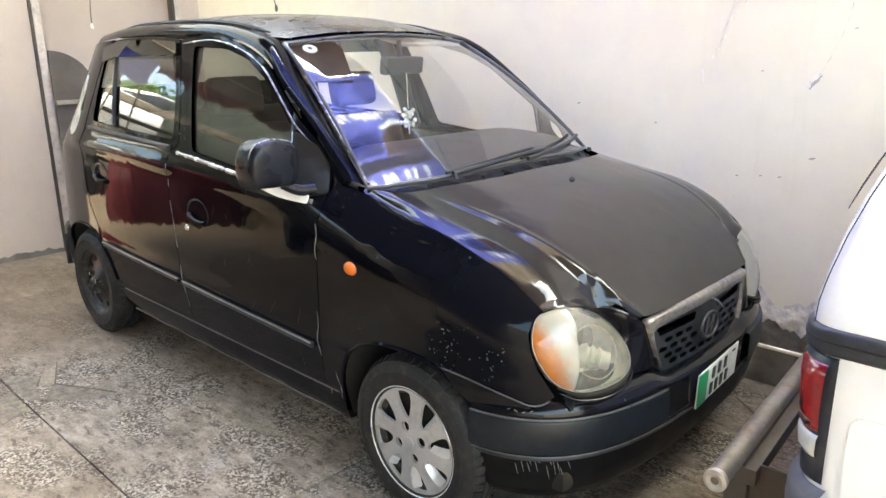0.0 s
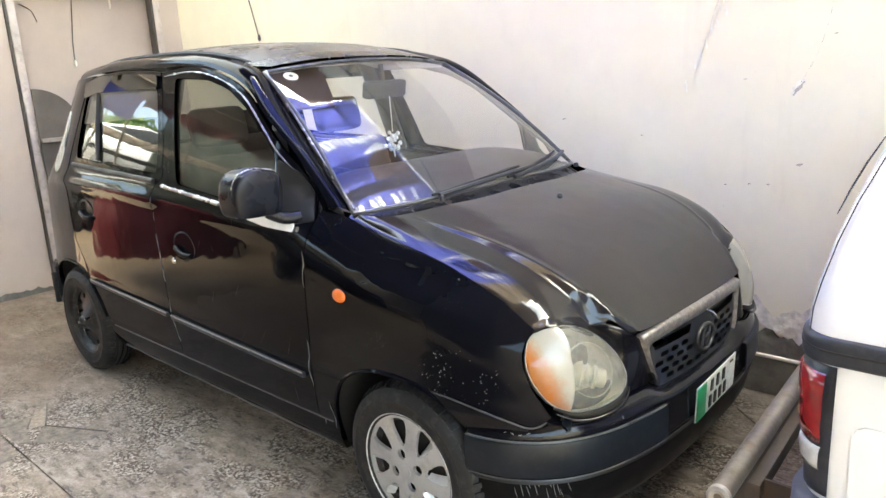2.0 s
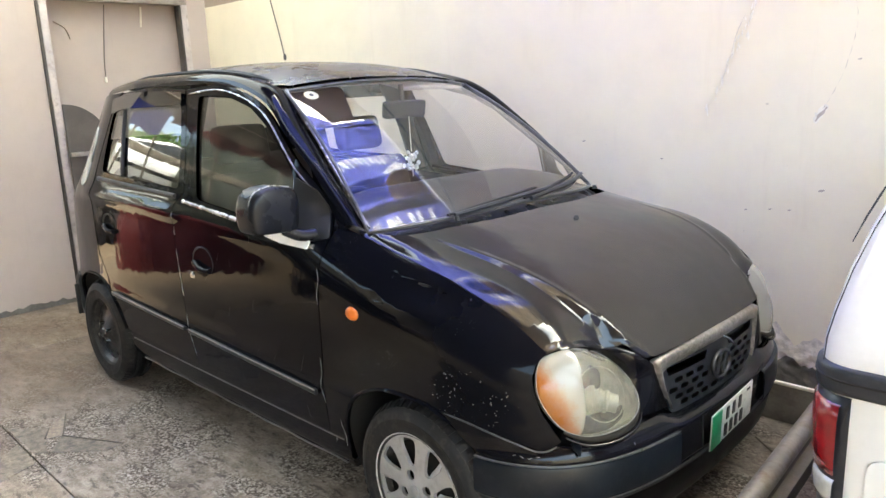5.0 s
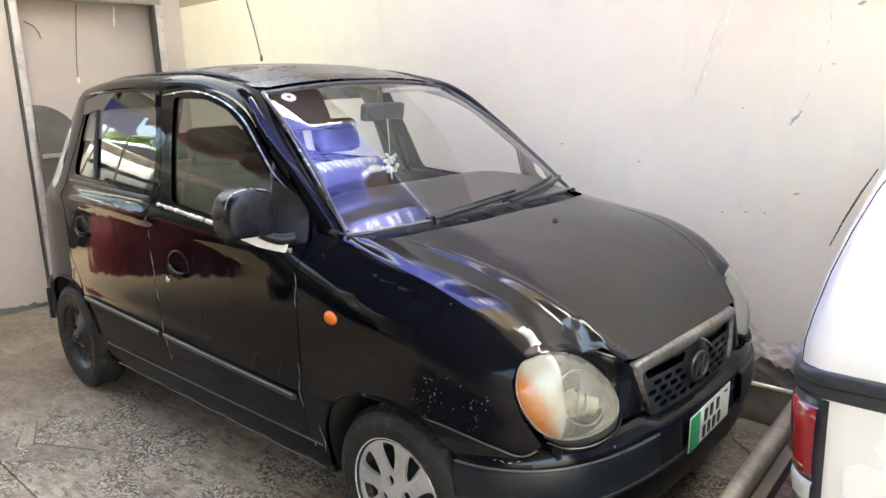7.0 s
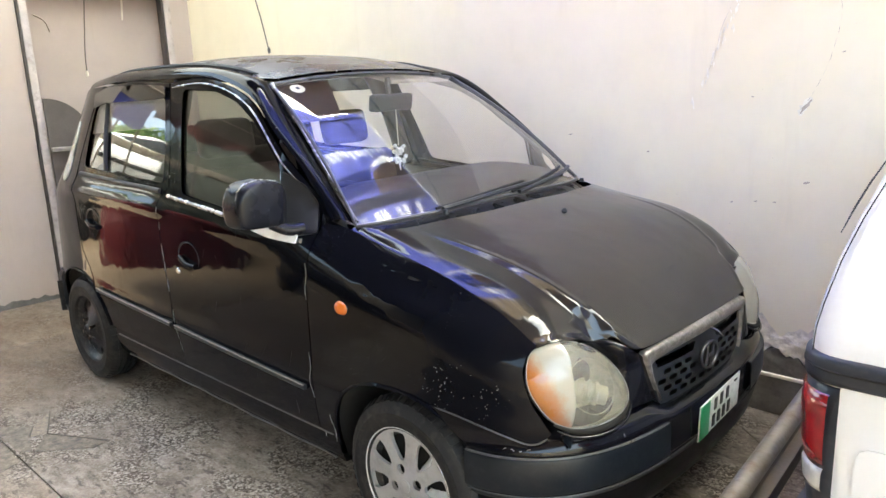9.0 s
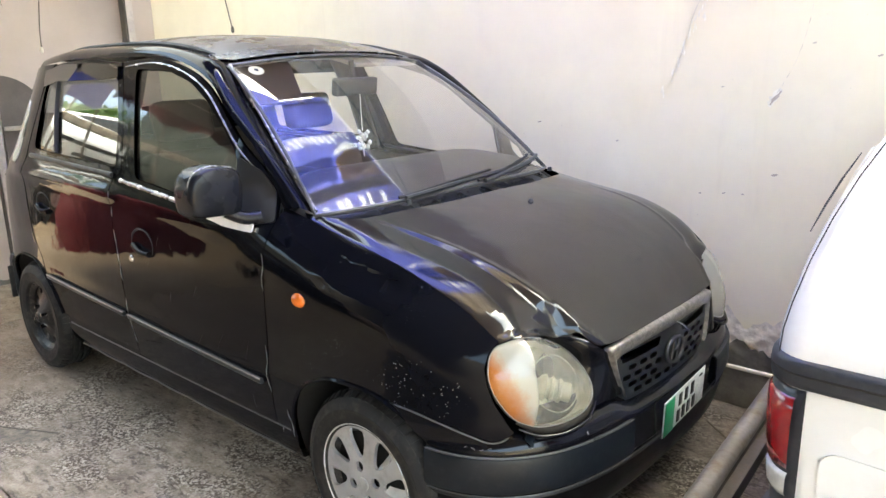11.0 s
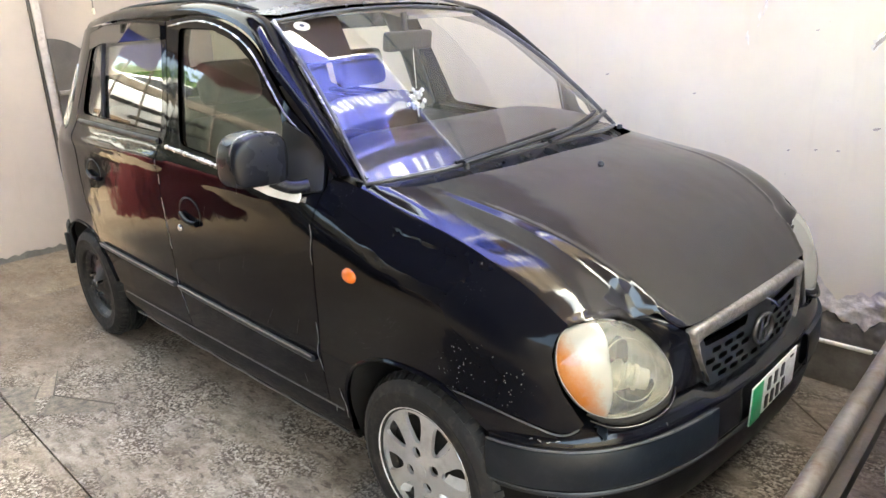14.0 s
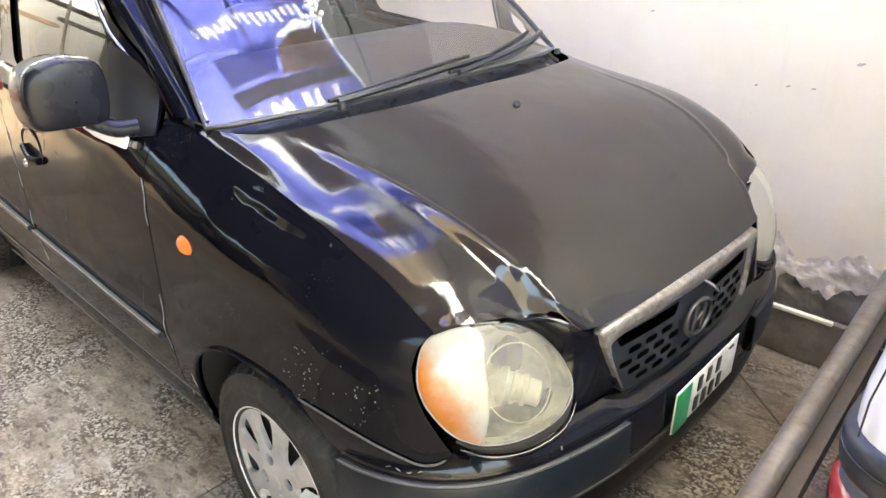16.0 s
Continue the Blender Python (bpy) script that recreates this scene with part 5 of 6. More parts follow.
for v in np.linspace(-1, 1, 21):
    y = v * 0.63
    e = max(0.0, (abs(v) - 0.55) / 0.45) ** 2
    f = 0.20 * e
    d = 0.065 * e
    rows.append([(-0.22, y, 0.985), (-0.30, y, 1.035 - d * 0.4), (-0.38, y, 1.070 - d * 0.8), (-0.46 + f * 0.5, y, 1.094 - d), (-0.55 + f, y, 1.106 - d), (-0.60 + f, y, 1.102 - d), (-0.63 + f, y, 1.080 - d), (-0.65 + f, y, 1.02 - d), (-0.66, y, 0.88), (-0.64, y, 0.60)])
part("dashboard", sheet(rows), TRIM_IN, car, "grey plastic dashboard")
wheel_c = Vector((-0.80, -0.34, 0.93))
wm = Matrix.Translation(wheel_c) @ pose(0, 0, 0, 0, -62, 0)
sw = part("steering_wheel", tube([wm @ Vector((0.18 * math.cos(a), 0.18 * math.sin(a), 0)) for a in np.linspace(0, 2 * math.pi, 40, endpoint=False)], 0.014, 8, True), TRIM_IN, car)
part("spoke", joined([tube([wm @ Vector((0, s * 0.17, 0.0)), wm @ Vector((0, s * 0.05, -0.03))], 0.014, 6) for s in (-1, 1)] + [lathe([(0.0, 0.01), (0.06, 0.005), (0.07, -0.03)], 24, wm)]), TRIM_IN, sw)


def seat(x, y, w):
    s = part("seat", block(x - 0.25, x + 0.25, y - w / 2, y + w / 2, 0.42, 0.58, 0.05, None, 3), CLOTH_SEAT, car, "grey cloth car seat")
    part("backrest", block(-0.075, 0.075, y - w / 2, y + w / 2, 0.0, 0.62, 0.05, pose(x - 0.24, 0, 0.52, 0, -16, 0), 3), CLOTH_SEAT, s)
    if w < 0.8:
        part("headrest", block(-0.05, 0.05, y - 0.13, y + 0.13, 0.0, 0.17, 0.045, pose(x - 0.435, 0, 1.16, 0, -12, 0), 3), CLOTH_SEAT, s)


seat(-1.05, -0.34, 0.46)
seat(-1.05, 0.34, 0.46)
seat(-1.95, 0.0, 1.15)
part("cabin_floor", block(-2.6, -0.4, -0.62, 0.62, 0.30, 0.36, 0.02), TRIM_IN, car)
for sign in (-1, 1):
    part("door_card", panel(rounded([(-2.25, 0.37), (-0.45, 0.37), (-0.45, 0.96), (-0.6, 0.98), (-1.3, 1.02), (-2.25, 1.07)], 0.03), flank(sign, 0.06), (0, -sign, 0), 0.08, (), 0), TRIM_IN, car)
    part("centre_pillar", tube([(-1.39, sign * 0.66, 1.04), (-1.43, sign * 0.60, 1.3), (-1.47, sign * 0.52, 1.5)], 0.04, 8, flat=1.2), TRIM_IN, car)
mirror_in = part("rear_view_mirror", block(-0.02, 0.02, -0.125, 0.125, -0.035, 0.035, 0.015, pose(-0.80, 0.03, 1.375, 0, 8, 8), 3), SEAL, car, "dark interior mirror on its stalk")
part("stalk", tube([(-0.80, 0.02, 1.40), (-0.795, 0.01, 1.475)], 0.011, 8), SEAL, mirror_in)
part("sun_visor", block(-0.09, 0.09, -0.18, 0.18, -0.009, 0.009, 0.008, pose(-0.955, 0.28, 1.475, 0, 12, 0), 2), LINER, car)
part("sun_visor", block(-0.085, 0.085, -0.15, 0.15, -0.009, 0.009, 0.008, pose(-0.905, -0.33, 1.395, 0, 62, 0), 2), VISOR_DARK, car, "dark sun visor folded down")

# far half stretched outwards, grille shifted and widened, to fit the camera's view
for ob in car.children_recursive:
    if ob.type != "MESH" or ob.name.startswith(("number_plate", "green_band", "plate_bar")):
        continue
    if ob == grille or ob.parent == grille or ob.parent == em:
        ob.data.transform(Matrix.Translation((-0.004, 0.088, -0.020)) @ Matrix.Diagonal((1, 1.13, 1, 1)))
        continue
    for v in ob.data.vertices:
        full = mix(0.0, 0.128, step_between(-0.30, 0.30, v.co.x))
        v.co.y += full * step_between(-0.36, 0.36, v.co.y)

# ---- the white hatchback beside it ----
RED_LENS = surface("red_lamp_lens", (0.26, 0.006, 0.012), 0.14, 0.2, 30.0, 140.0, 0.05, coat=0.6)
GREY_BUMPER = surface("grey_bumper_plastic", (0.10, 0.105, 0.115), 0.5, 0.2, 8.0, 120.0, 0.1, dirt=(0.2, 0.19, 0.18), dirt_amount=0.4)
BAND = surface("dark_blue_grey_trim", (0.022, 0.027, 0.04), 0.4, 0.2, 9.0, 120.0, 0.08, dirt=(0.1, 0.1, 0.1), dirt_amount=0.3)
van = thing("white_car", "white car parked with its rear to the black one", "car")
V_NEAR, V_FAR = -0.60, 0.86


def van_back(z):
    return curve_at([(0.3, 1.075), (0.55, 1.062), (0.75, 1.05), (0.90, 1.045), (0.97, 1.048), (1.1, 1.075), (1.25, 1.13), (1.4, 1.22), (1.46, 1.30)], z)


def van_ring(z, n=10):
    """The near rear corner and both faces at one height, in plan."""
    x0 = van_back(z)
    yn = V_NEAR + max(0, z - 0.93) * 0.36 + max(0, 0.55 - z) * 0.12
    yf = V_FAR - max(0, z - 0.93) * 0.36
    r = 0.075
    ring = [(5.0, yn), (3.0, yn), (2.0, yn), (1.5, yn)]
    ring += [(x0 + r - r * math.sin(a), yn + r - r * math.cos(a)) for a in np.linspace(0, math.pi / 2, n)]
    ring += [(x0 - 0.012, mix(yn + r, yf - r, u)) for u in (0.25, 0.5, 0.75)]
    ring += [(x0 + r - r * math.cos(a), yf - r + r * math.sin(a)) for a in np.linspace(0, math.pi / 2, n)]
    ring += [(1.5, yf), (3.0, yf), (5.0, yf)]
    return [(x, y, z) for x, y in ring]


part("body", sheet([van_ring(z) for z in (0.28, 0.40, 0.50, 0.56, 0.63, 0.70, 0.78, 0.86, 0.92, 0.95, 1.0, 1.08, 1.16, 1.24, 1.32, 1.38, 1.42)]), WHITE_PAINT, van)
part("van_roof", block(1.30, 5.0, -0.42, 0.68, 1.40, 1.44, 0.02), WHITE_PAINT, van)


def van_wrap(z0, z1, x_end, y_end, proud, n=9):
    """A strip that follows the near corner between two heights: from x_end on the side to y_end on the rear."""
    rows = []
    for z, off in ((z0, -0.004), (z0 + 0.004, proud * 0.8), (mix(z0, z1, 0.25), proud), (mix(z0, z1, 0.75), proud), (z1 - 0.004, proud * 0.8), (z1, -0.004)):
        x0 = van_back(z)
        yn = V_NEAR + max(0, z - 0.93) * 0.36 + max(0, 0.55 - z) * 0.12
        r = 0.075
        row = [(x_end, yn - off, z), (mix(x_end, x0 + r, 0.5), yn - off, z)] if x_end > x0 + r else []
        row += [(x0 + r - (r + off) * math.sin(a), yn + r - (r + off) * math.cos(a), z) for a in np.linspace(0 if x_end > x0 + r else math.asin(max(0, min(1, (x0 + r - x_end) / r))), math.pi / 2, n)]
        row += [(x0 - off, mix(yn + r, y_end, u), z) for u in (0.5, 1.0)] if y_end > yn + r else []
        rows.append(row)
    return sheet(rows)


part("trim_band", van_wrap(0.845, 0.905, 3.0, 0.80, 0.012), BAND, van, "dark moulded band round the car")
part("band_groove", van_wrap(0.872, 0.882, 3.0, 0.80, 0.0135), SEAL, van)
lampv = part("tail_lamp", van_wrap(0.555, 0.845, 1.122, -0.44, 0.008), BAND, van, "red and clear tail lamp in a dark bezel")
part("red_lens", van_wrap(0.672, 0.828, 1.105, -0.455, 0.016), RED_LENS, lampv, "red lamp lens")
part("clear_lens", van_wrap(0.612, 0.668, 1.105, -0.455, 0.015), LAMP_CLEAR, lampv, "clear reversing lens")
part("rear_bumper", van_wrap(0.30, 0.545, 1.13, 0.78, 0.035), GREY_BUMPER, van, "scuffed grey plastic bumper")
part("hatch_gap", tube([(van_back(z) + 0.016, V_NEAR + max(0, z - 0.93) * 0.36 + 0.016, z) for z in (0.905, 0.95, 1.0, 1.08, 1.16, 1.24, 1.32, 1.38)], 0.0013, 5), SEAL, van)
part("rear_glass", sheet([[(van_back(z) - 0.0135, y, z) for y in (-0.36, 0.0, 0.36, 0.62)] for z in (1.10, 1.16, 1.22, 1.28)]), SIDE_GLASS, van)
part("window_seal", tube([(van_back(z) - 0.010, -0.50 + 0.36 * (z - 1.15), z) for z in (1.13, 1.18, 1.23, 1.28)], [0.001, 0.002, 0.002, 0.001], 6), SEAL, van)
part("side_recess", thick(panel(rounded([(1.16, 0.42), (2.2, 0.42), (2.2, 0.70), (1.155, 0.735)], 0.04), lambda x, z: (x, V_NEAR - 0.004 - max(0, 0.55 - z) * -0.12, z), (0, -1, 0), 0.05, (), 0), 0.004), WHITE_PAINT, van)
for x in (1.75, 4.0):
    vw = part("wheel", lathe([(0.0, 0.02), (0.15, 0.03), (0.16, 0.06)], 32, pose(x, -0.50, 0.26, 90, 0, 0)), STEEL_BLACK, van)
    part("tyre", lathe([(r * 0.96, h) for r, h in tyre_profile()], 40, pose(x, -0.50, 0.262, 90, 0, 0)), RUBBER, vw)

# steel pipe guard behind it
guard = thing("pipe_guard", "rusty galvanised steel pipe guard across the white car's rear", "bumper guard")
pipe = lambda y: 0.865 - 0.082 * (y + 0.2)
part("pipe", tube([(pipe(y), y, 0.470) for y in np.linspace(-0.60, 0.84, 12)], 0.026, 18), RUST_STEEL, guard)
part("pipe_end", lathe([(0.010, 0.002), (0.020, 0.006), (0.028, 0.003), (0.028, -0.012)], 20, pose(pipe(-0.6), -0.602, 0.470, 90, 0, 0)), PIPE_CAP, guard)
part("lower_rail", joined([block(-0.016, 0.020, 0, 1.30, -0.045, 0.0, 0.004, pose(pipe(-0.46) + 0.035, -0.46, 0.445, 0, 0, 4.7)), block(-0.022, -0.010, 0, 1.30, -0.028, 0.018, 0.003, pose(pipe(-0.46) + 0.035, -0.46, 0.445, 0, 0, 4.7))]), DARK_STEEL, guard)
for y in (-0.42, 0.45):
    part("bracket", joined([block(-0.006, 0.17, y - 0.004, y + 0.004, -0.14, 0.0, 0.002, pose(pipe(y) + 0.02, 0, 0.445)), block(-0.02, 0.035, y - 0.03, y + 0.004, -0.2, -0.01, 0.004, pose(pipe(y), 0, 0.44))]), DARK_STEEL, guard)

# ---- wall foot and marks ----
def lumpy(x, z):
    n = noise.fractal(Vector((x * 9, 3.1, z * 9)), 1.0, 2.0, 5) + 0.6 * noise.noise(Vector((x * 30, 7, z * 30)))
    edge_fade = step_between(0.0, 0.05, z - 0.17) * step_between(0.0, 0.06, 0.50 + 0.05 * math.sin(x * 11) - z)
    return (x, WALL_Y - 0.003 - max(0.0, 0.002 + 0.010 * n) * edge_fade, z)


patch = [(x, 0.175) for x in np.linspace(-0.3, 1.6, 20)] + [(x, 0.43 + 0.05 * math.sin(x * 7.0 + 1.0) + 0.025 * math.sin(x * 23.0) + 0.014 * math.sin(x * 51.0) + 0.008 * math.sin(x * 117.0)) for x in np.linspace(1.6, -0.3, 120)]
tagged(part("crumbled_plaster", panel(patch, lumpy, (0, -1, 0), 0.014, (), 0), PLASTER), "crumbling flaked plaster at the foot of the wall", "plaster", kind="structure")
damp = [(x, 0.176) for x in np.linspace(-0.3, 1.6, 12)] + [(x, 0.295 + 0.03 * math.sin(x * 9.0) + 0.014 * math.sin(x * 31.0) + 0.012 * math.sin(x * 73.0) + 0.006 * math.sin(x * 151.0)) for x in np.linspace(1.6, -0.3, 120)]
tagged(part("damp_render", panel(damp, lambda x, z: (x, lumpy(x, z)[1] - 0.008 - 0.004 * noise.noise(Vector((x * 40, 1, z * 40))), z), (0, -1, 0), 0.016, (), 0.01), CONCRETE), "dark damp render over the plinth", "render", kind="structure")

# ---- overhead: sky-blocking shed roof, printed banner as awning, cables ----
def banner_print():
    """Printed plastic banner, lit through from above: blue grounds with dark and pale printed fields."""
    k = Nodes("printed_blue_banner")
    fold = k.noise(2.5, 4.0, 0.6)
    col = k.ramp(fold, [(0.3, (0.048, 0.058, 0.28)), (0.7, (0.082, 0.098, 0.37))])
    k.put("Base Color", col)
    k.put("Roughness", 0.5)
    tr = k.n.new("ShaderNodeBsdfTranslucent")
    k.link(col, tr.inputs["Color"])
    m = k.n.new("ShaderNodeMixShader")
    m.inputs[0].default_value = 0.92
    k.link(k.b.outputs[0], m.inputs[1])
    k.link(tr.outputs[0], m.inputs[2])
    k.link(m.outputs[0], k.out.inputs["Surface"])
    return k.m


def thin_cloth(name, color, through_part=0.6):
    k = Nodes(name)
    n = k.ramp(k.noise(6.0, 4.0), [(0.3, tuple(c * 0.8 for c in color)), (0.7, color)])
    k.put("Base Color", n)
    k.put("Roughness", 0.6)
    tr = k.n.new("ShaderNodeBsdfTranslucent")
    k.link(n, tr.inputs["Color"])
    m = k.n.new("ShaderNodeMixShader")
    m.inputs[0].default_value = through_part
    k.link(k.b.outputs[0], m.inputs[1])
    k.link(tr.outputs[0], m.inputs[2])
    k.link(m.outputs[0], k.out.inputs["Surface"])
    return k.m


BANNER = banner_print()
INK_WHITE = thin_cloth("banner_white_print", (0.74, 0.74, 0.76), 0.92)
GAP_WHITE = thin_cloth("white_sky_gap", (0.90, 0.90, 0.90), 0.8)
INK_BROWN = thin_cloth("banner_brown_print", (0.075, 0.05, 0.042), 0.6)
CORD_Y = [(-1.1, 0.03), (-0.5, -0.09), (0.28, -0.16)]
INK_BLACK = thin_cloth("banner_black_print", (0.02, 0.02, 0.03), 0.1)
INK_BLUE = thin_cloth("banner_deep_blue_print", (0.011, 0.018, 0.14), 0.85)
SHEET_STEEL = surface("dark_roof_sheet", (0.085, 0.075, 0.068), 0.6, 0.3, 2.0, 40.0, 0.2, dirt=(0.14, 0.08, 0.045), dirt_amount=0.5)
PLY = surface("weathered_plywood", (0.34, 0.25, 0.17), 0.8, 0.25, 4.0, 60.0, 0.2)
TOP = 2.85
sag = lambda x, y: TOP - 0.05 * math.cos(x * 2.1) * math.cos(y * 1.7) - 0.012 * math.sin(y * 9 + x * 3)
awning = thing("banner_awning", "blue printed plastic banner stretched overhead as an awning", "banner")
over = lambda x, y: (x, y, sag(x, y))
EDGE_Y = [(-1.34, 0.655), (-0.9, 0.59), (-0.5, 0.60), (-0.05, 0.67), (0.30, 0.82), (0.45, 0.87)]
PRINTS = [("dark_field", rounded([(-0.34, 0.57), (-0.34, 0.32), (-0.24, 0.10), (0.0, 0.0), (0.0, 0.66)], 0.02), INK_BROWN),
          ("pale_field", rounded([(-0.45, 0.42), (-0.33, 0.14), (-0.30, 0.18), (-0.345, 0.31), (-0.35, 0.53), (-0.39, 0.55)], 0.03), INK_WHITE),
          ("blue_field", [(-0.28, -0.55), (-0.04, -0.55), (-0.04, -0.02), (-0.25, 0.07), (-0.30, 0.10)], INK_BLUE),
          ("dark_stripe", [(0.01, -0.60), (0.14, -0.60), (0.14, 0.715), (0.01, 0.675)], INK_BLACK)]
rnd = random.Random(8)
for i in range(15):
    y = -0.52 + i * 0.070
    h = 0.085 + 0.035 * ((i * 7) % 3) / 2
    x0 = -0.56 + 0.02 * math.sin(i * 0.8)
    PRINTS.append(("print_bar", [(x0, y), (x0 + h, y + 0.012), (x0 + h, y + 0.012 + rnd.uniform(0.03, 0.05)), (x0, y + rnd.uniform(0.03, 0.05))], INK_WHITE))
for i, y in enumerate((-0.52, -0.30, -0.18, 0.06, 0.20, 0.44)):
    PRINTS.append(("print_bar", [(0.18, y), (0.33, y), (0.33, y + rnd.uniform(0.06, 0.12)), (0.18, y + 0.08)], INK_WHITE))
far_edge = [(x, curve_at(EDGE_Y, x)) for x in np.linspace(0.45, -1.05, 17)]
part("banner", panel([(-1.05, 0.15), (-1.50, -0.10), (-1.50, -0.82), (-0.25, -0.82), (-0.10, -1.08), (0.45, -1.08), *far_edge], over, (0, 0, -1), 0.08, [o for _, o, _ in PRINTS], 0), BANNER, awning)
for name, o, mat in PRINTS:
    part(name, panel(o, over, (0, 0, -1), 0.06, (), 0), mat, awning)
part("hem", tube([(-0.97, y, sag(-0.97, y) - 0.012) for y in np.linspace(-0.78, 0.60, 16)], 0.012, 6), INK_BLACK, awning)
# white strip stands in for the bright sky gap beyond the banner
part("edge_tape", sheet([[(x, y + d, sag(x, y) - 0.002) for x, y in far_edge] for d in (0.001, 0.040)]), GAP_WHITE, awning, "white strip painted as the bright sky gap beside the banner")
part("seam_cord", tube([(x, curve_at(CORD_Y, x), sag(x, curve_at(CORD_Y, x)) - 0.02) for x in np.linspace(-1.08, 0.28, 14)], 0.009, 6), INK_BLACK, awning)
# unseen sheet, widened to keep sky out of the hood's reflection
tagged(part("brown_canvas", panel([(0.453, -1.08), (1.24, -1.08), (1.24, 0.95), (0.453, 0.95)], over, (0, 0, -1), 0.08, (), 0), thin_cloth("brown_canvas_cloth", (0.30, 0.24, 0.18), 0.5)),
                "unseen brown canvas beside the banner, widened to block sky on the hood", "canvas")

# unseen roof; its sheets are sized to block sky from the car's reflections
shed = thing("shed_roof", "unseen dark corrugated roof on purlins, sized to block sky in reflections", "roof", kind="structure")
rows = [[(x, y, 3.36 + 0.006 * math.sin(x * 42)) for y in np.linspace(-9.0, -1.15, 3)] for x in np.arange(-2.7, 1.8, 0.05)]
part("corrugated_sheet", sheet(rows), SHEET_STEEL, shed)
part("side_sheet", sheet([[(x, y, 3.38 + 0.006 * math.sin(x * 42)) for y in (-9.0, -5.5, -2.4)] for x in np.arange(-6.0, -2.68, 0.05)]), SHEET_STEEL, shed)
part("side_sheet", sheet([[(x, y, 3.37 + 0.006 * math.sin(x * 42)) for y in (-9.0, -5.5, -2.5)] for x in np.arange(1.75, 4.0, 0.05)]), SHEET_STEEL, shed)
for y in (-1.25, -3.0, -4.7, -6.0, -7.4, -8.8):
    part("purlin", tube([(-2.7, y, 3.30), (1.8, y, 3.30)], 0.035, 8), GATE_STEEL, shed)
tagged(part("overhead_board", block(-2.1, -1.52, -1.0, 0.12, 2.838, 2.864, 0.004), SHEET_STEEL), "dark sheet laid over the roof frame", "board")
# added unseen sheet: blocks the sky glare on the hood
tagged(part("overhead_board", block(1.25, 3.1, -2.3, -0.44, 2.838, 2.864, 0.004), PLY), "unseen brown sheet, added to block sky glare on the hood", "board")
tagged(part("overhead_board", block(-1.72, -1.06, 0.13, 0.64, 2.838, 2.864, 0.004), PLY), "pale plywood sheet laid over the roof frame", "board")
for y, x0, x1 in ((0.34, -4.2, 3.0), (-0.45, -4.2, 3.0)):
    cab = part("frame_pipe", tube([(x0, y, 2.88), (x1, y, 2.88)], 0.018, 8), GATE_STEEL)
    tagged(cab, "thin steel pipe of the overhead frame", "pipe")
tagged(part("cable", tube([(x, WALL_Y - 0.05, 2.93 - 0.05 * ((x + 0.5) / 1.2) ** 2) for x in np.linspace(-3.0, 3.0, 14)], 0.014, 6), SEAL), "black cable sagging along the wall", "cable")

# ---- yard past the wall's end: unseen stand-ins for what the car reflects ----
RED_PAINT = surface("dark_red_tarpaulin", (0.078, 0.005, 0.009), 0.5, 0.2, 3.0, 90.0, 0.1)
RED_DARK = surface("dull_maroon_cloth", (0.045, 0.010, 0.010), 0.8, 0.3, 3.0, 90.0, 0.1)
tagged(part("wall_yard", block(-16.2, -16.0, -9.0, 3.0, 0, 2.6, 0), WALL), "cream painted boundary wall", "wall", kind="structure")
tagged(part("wall_back", block(-16.0, REAR_X - 0.3, 1.02, 1.25, 0, 2.6, 0), WALL), "cream painted boundary wall", "wall", kind="structure")


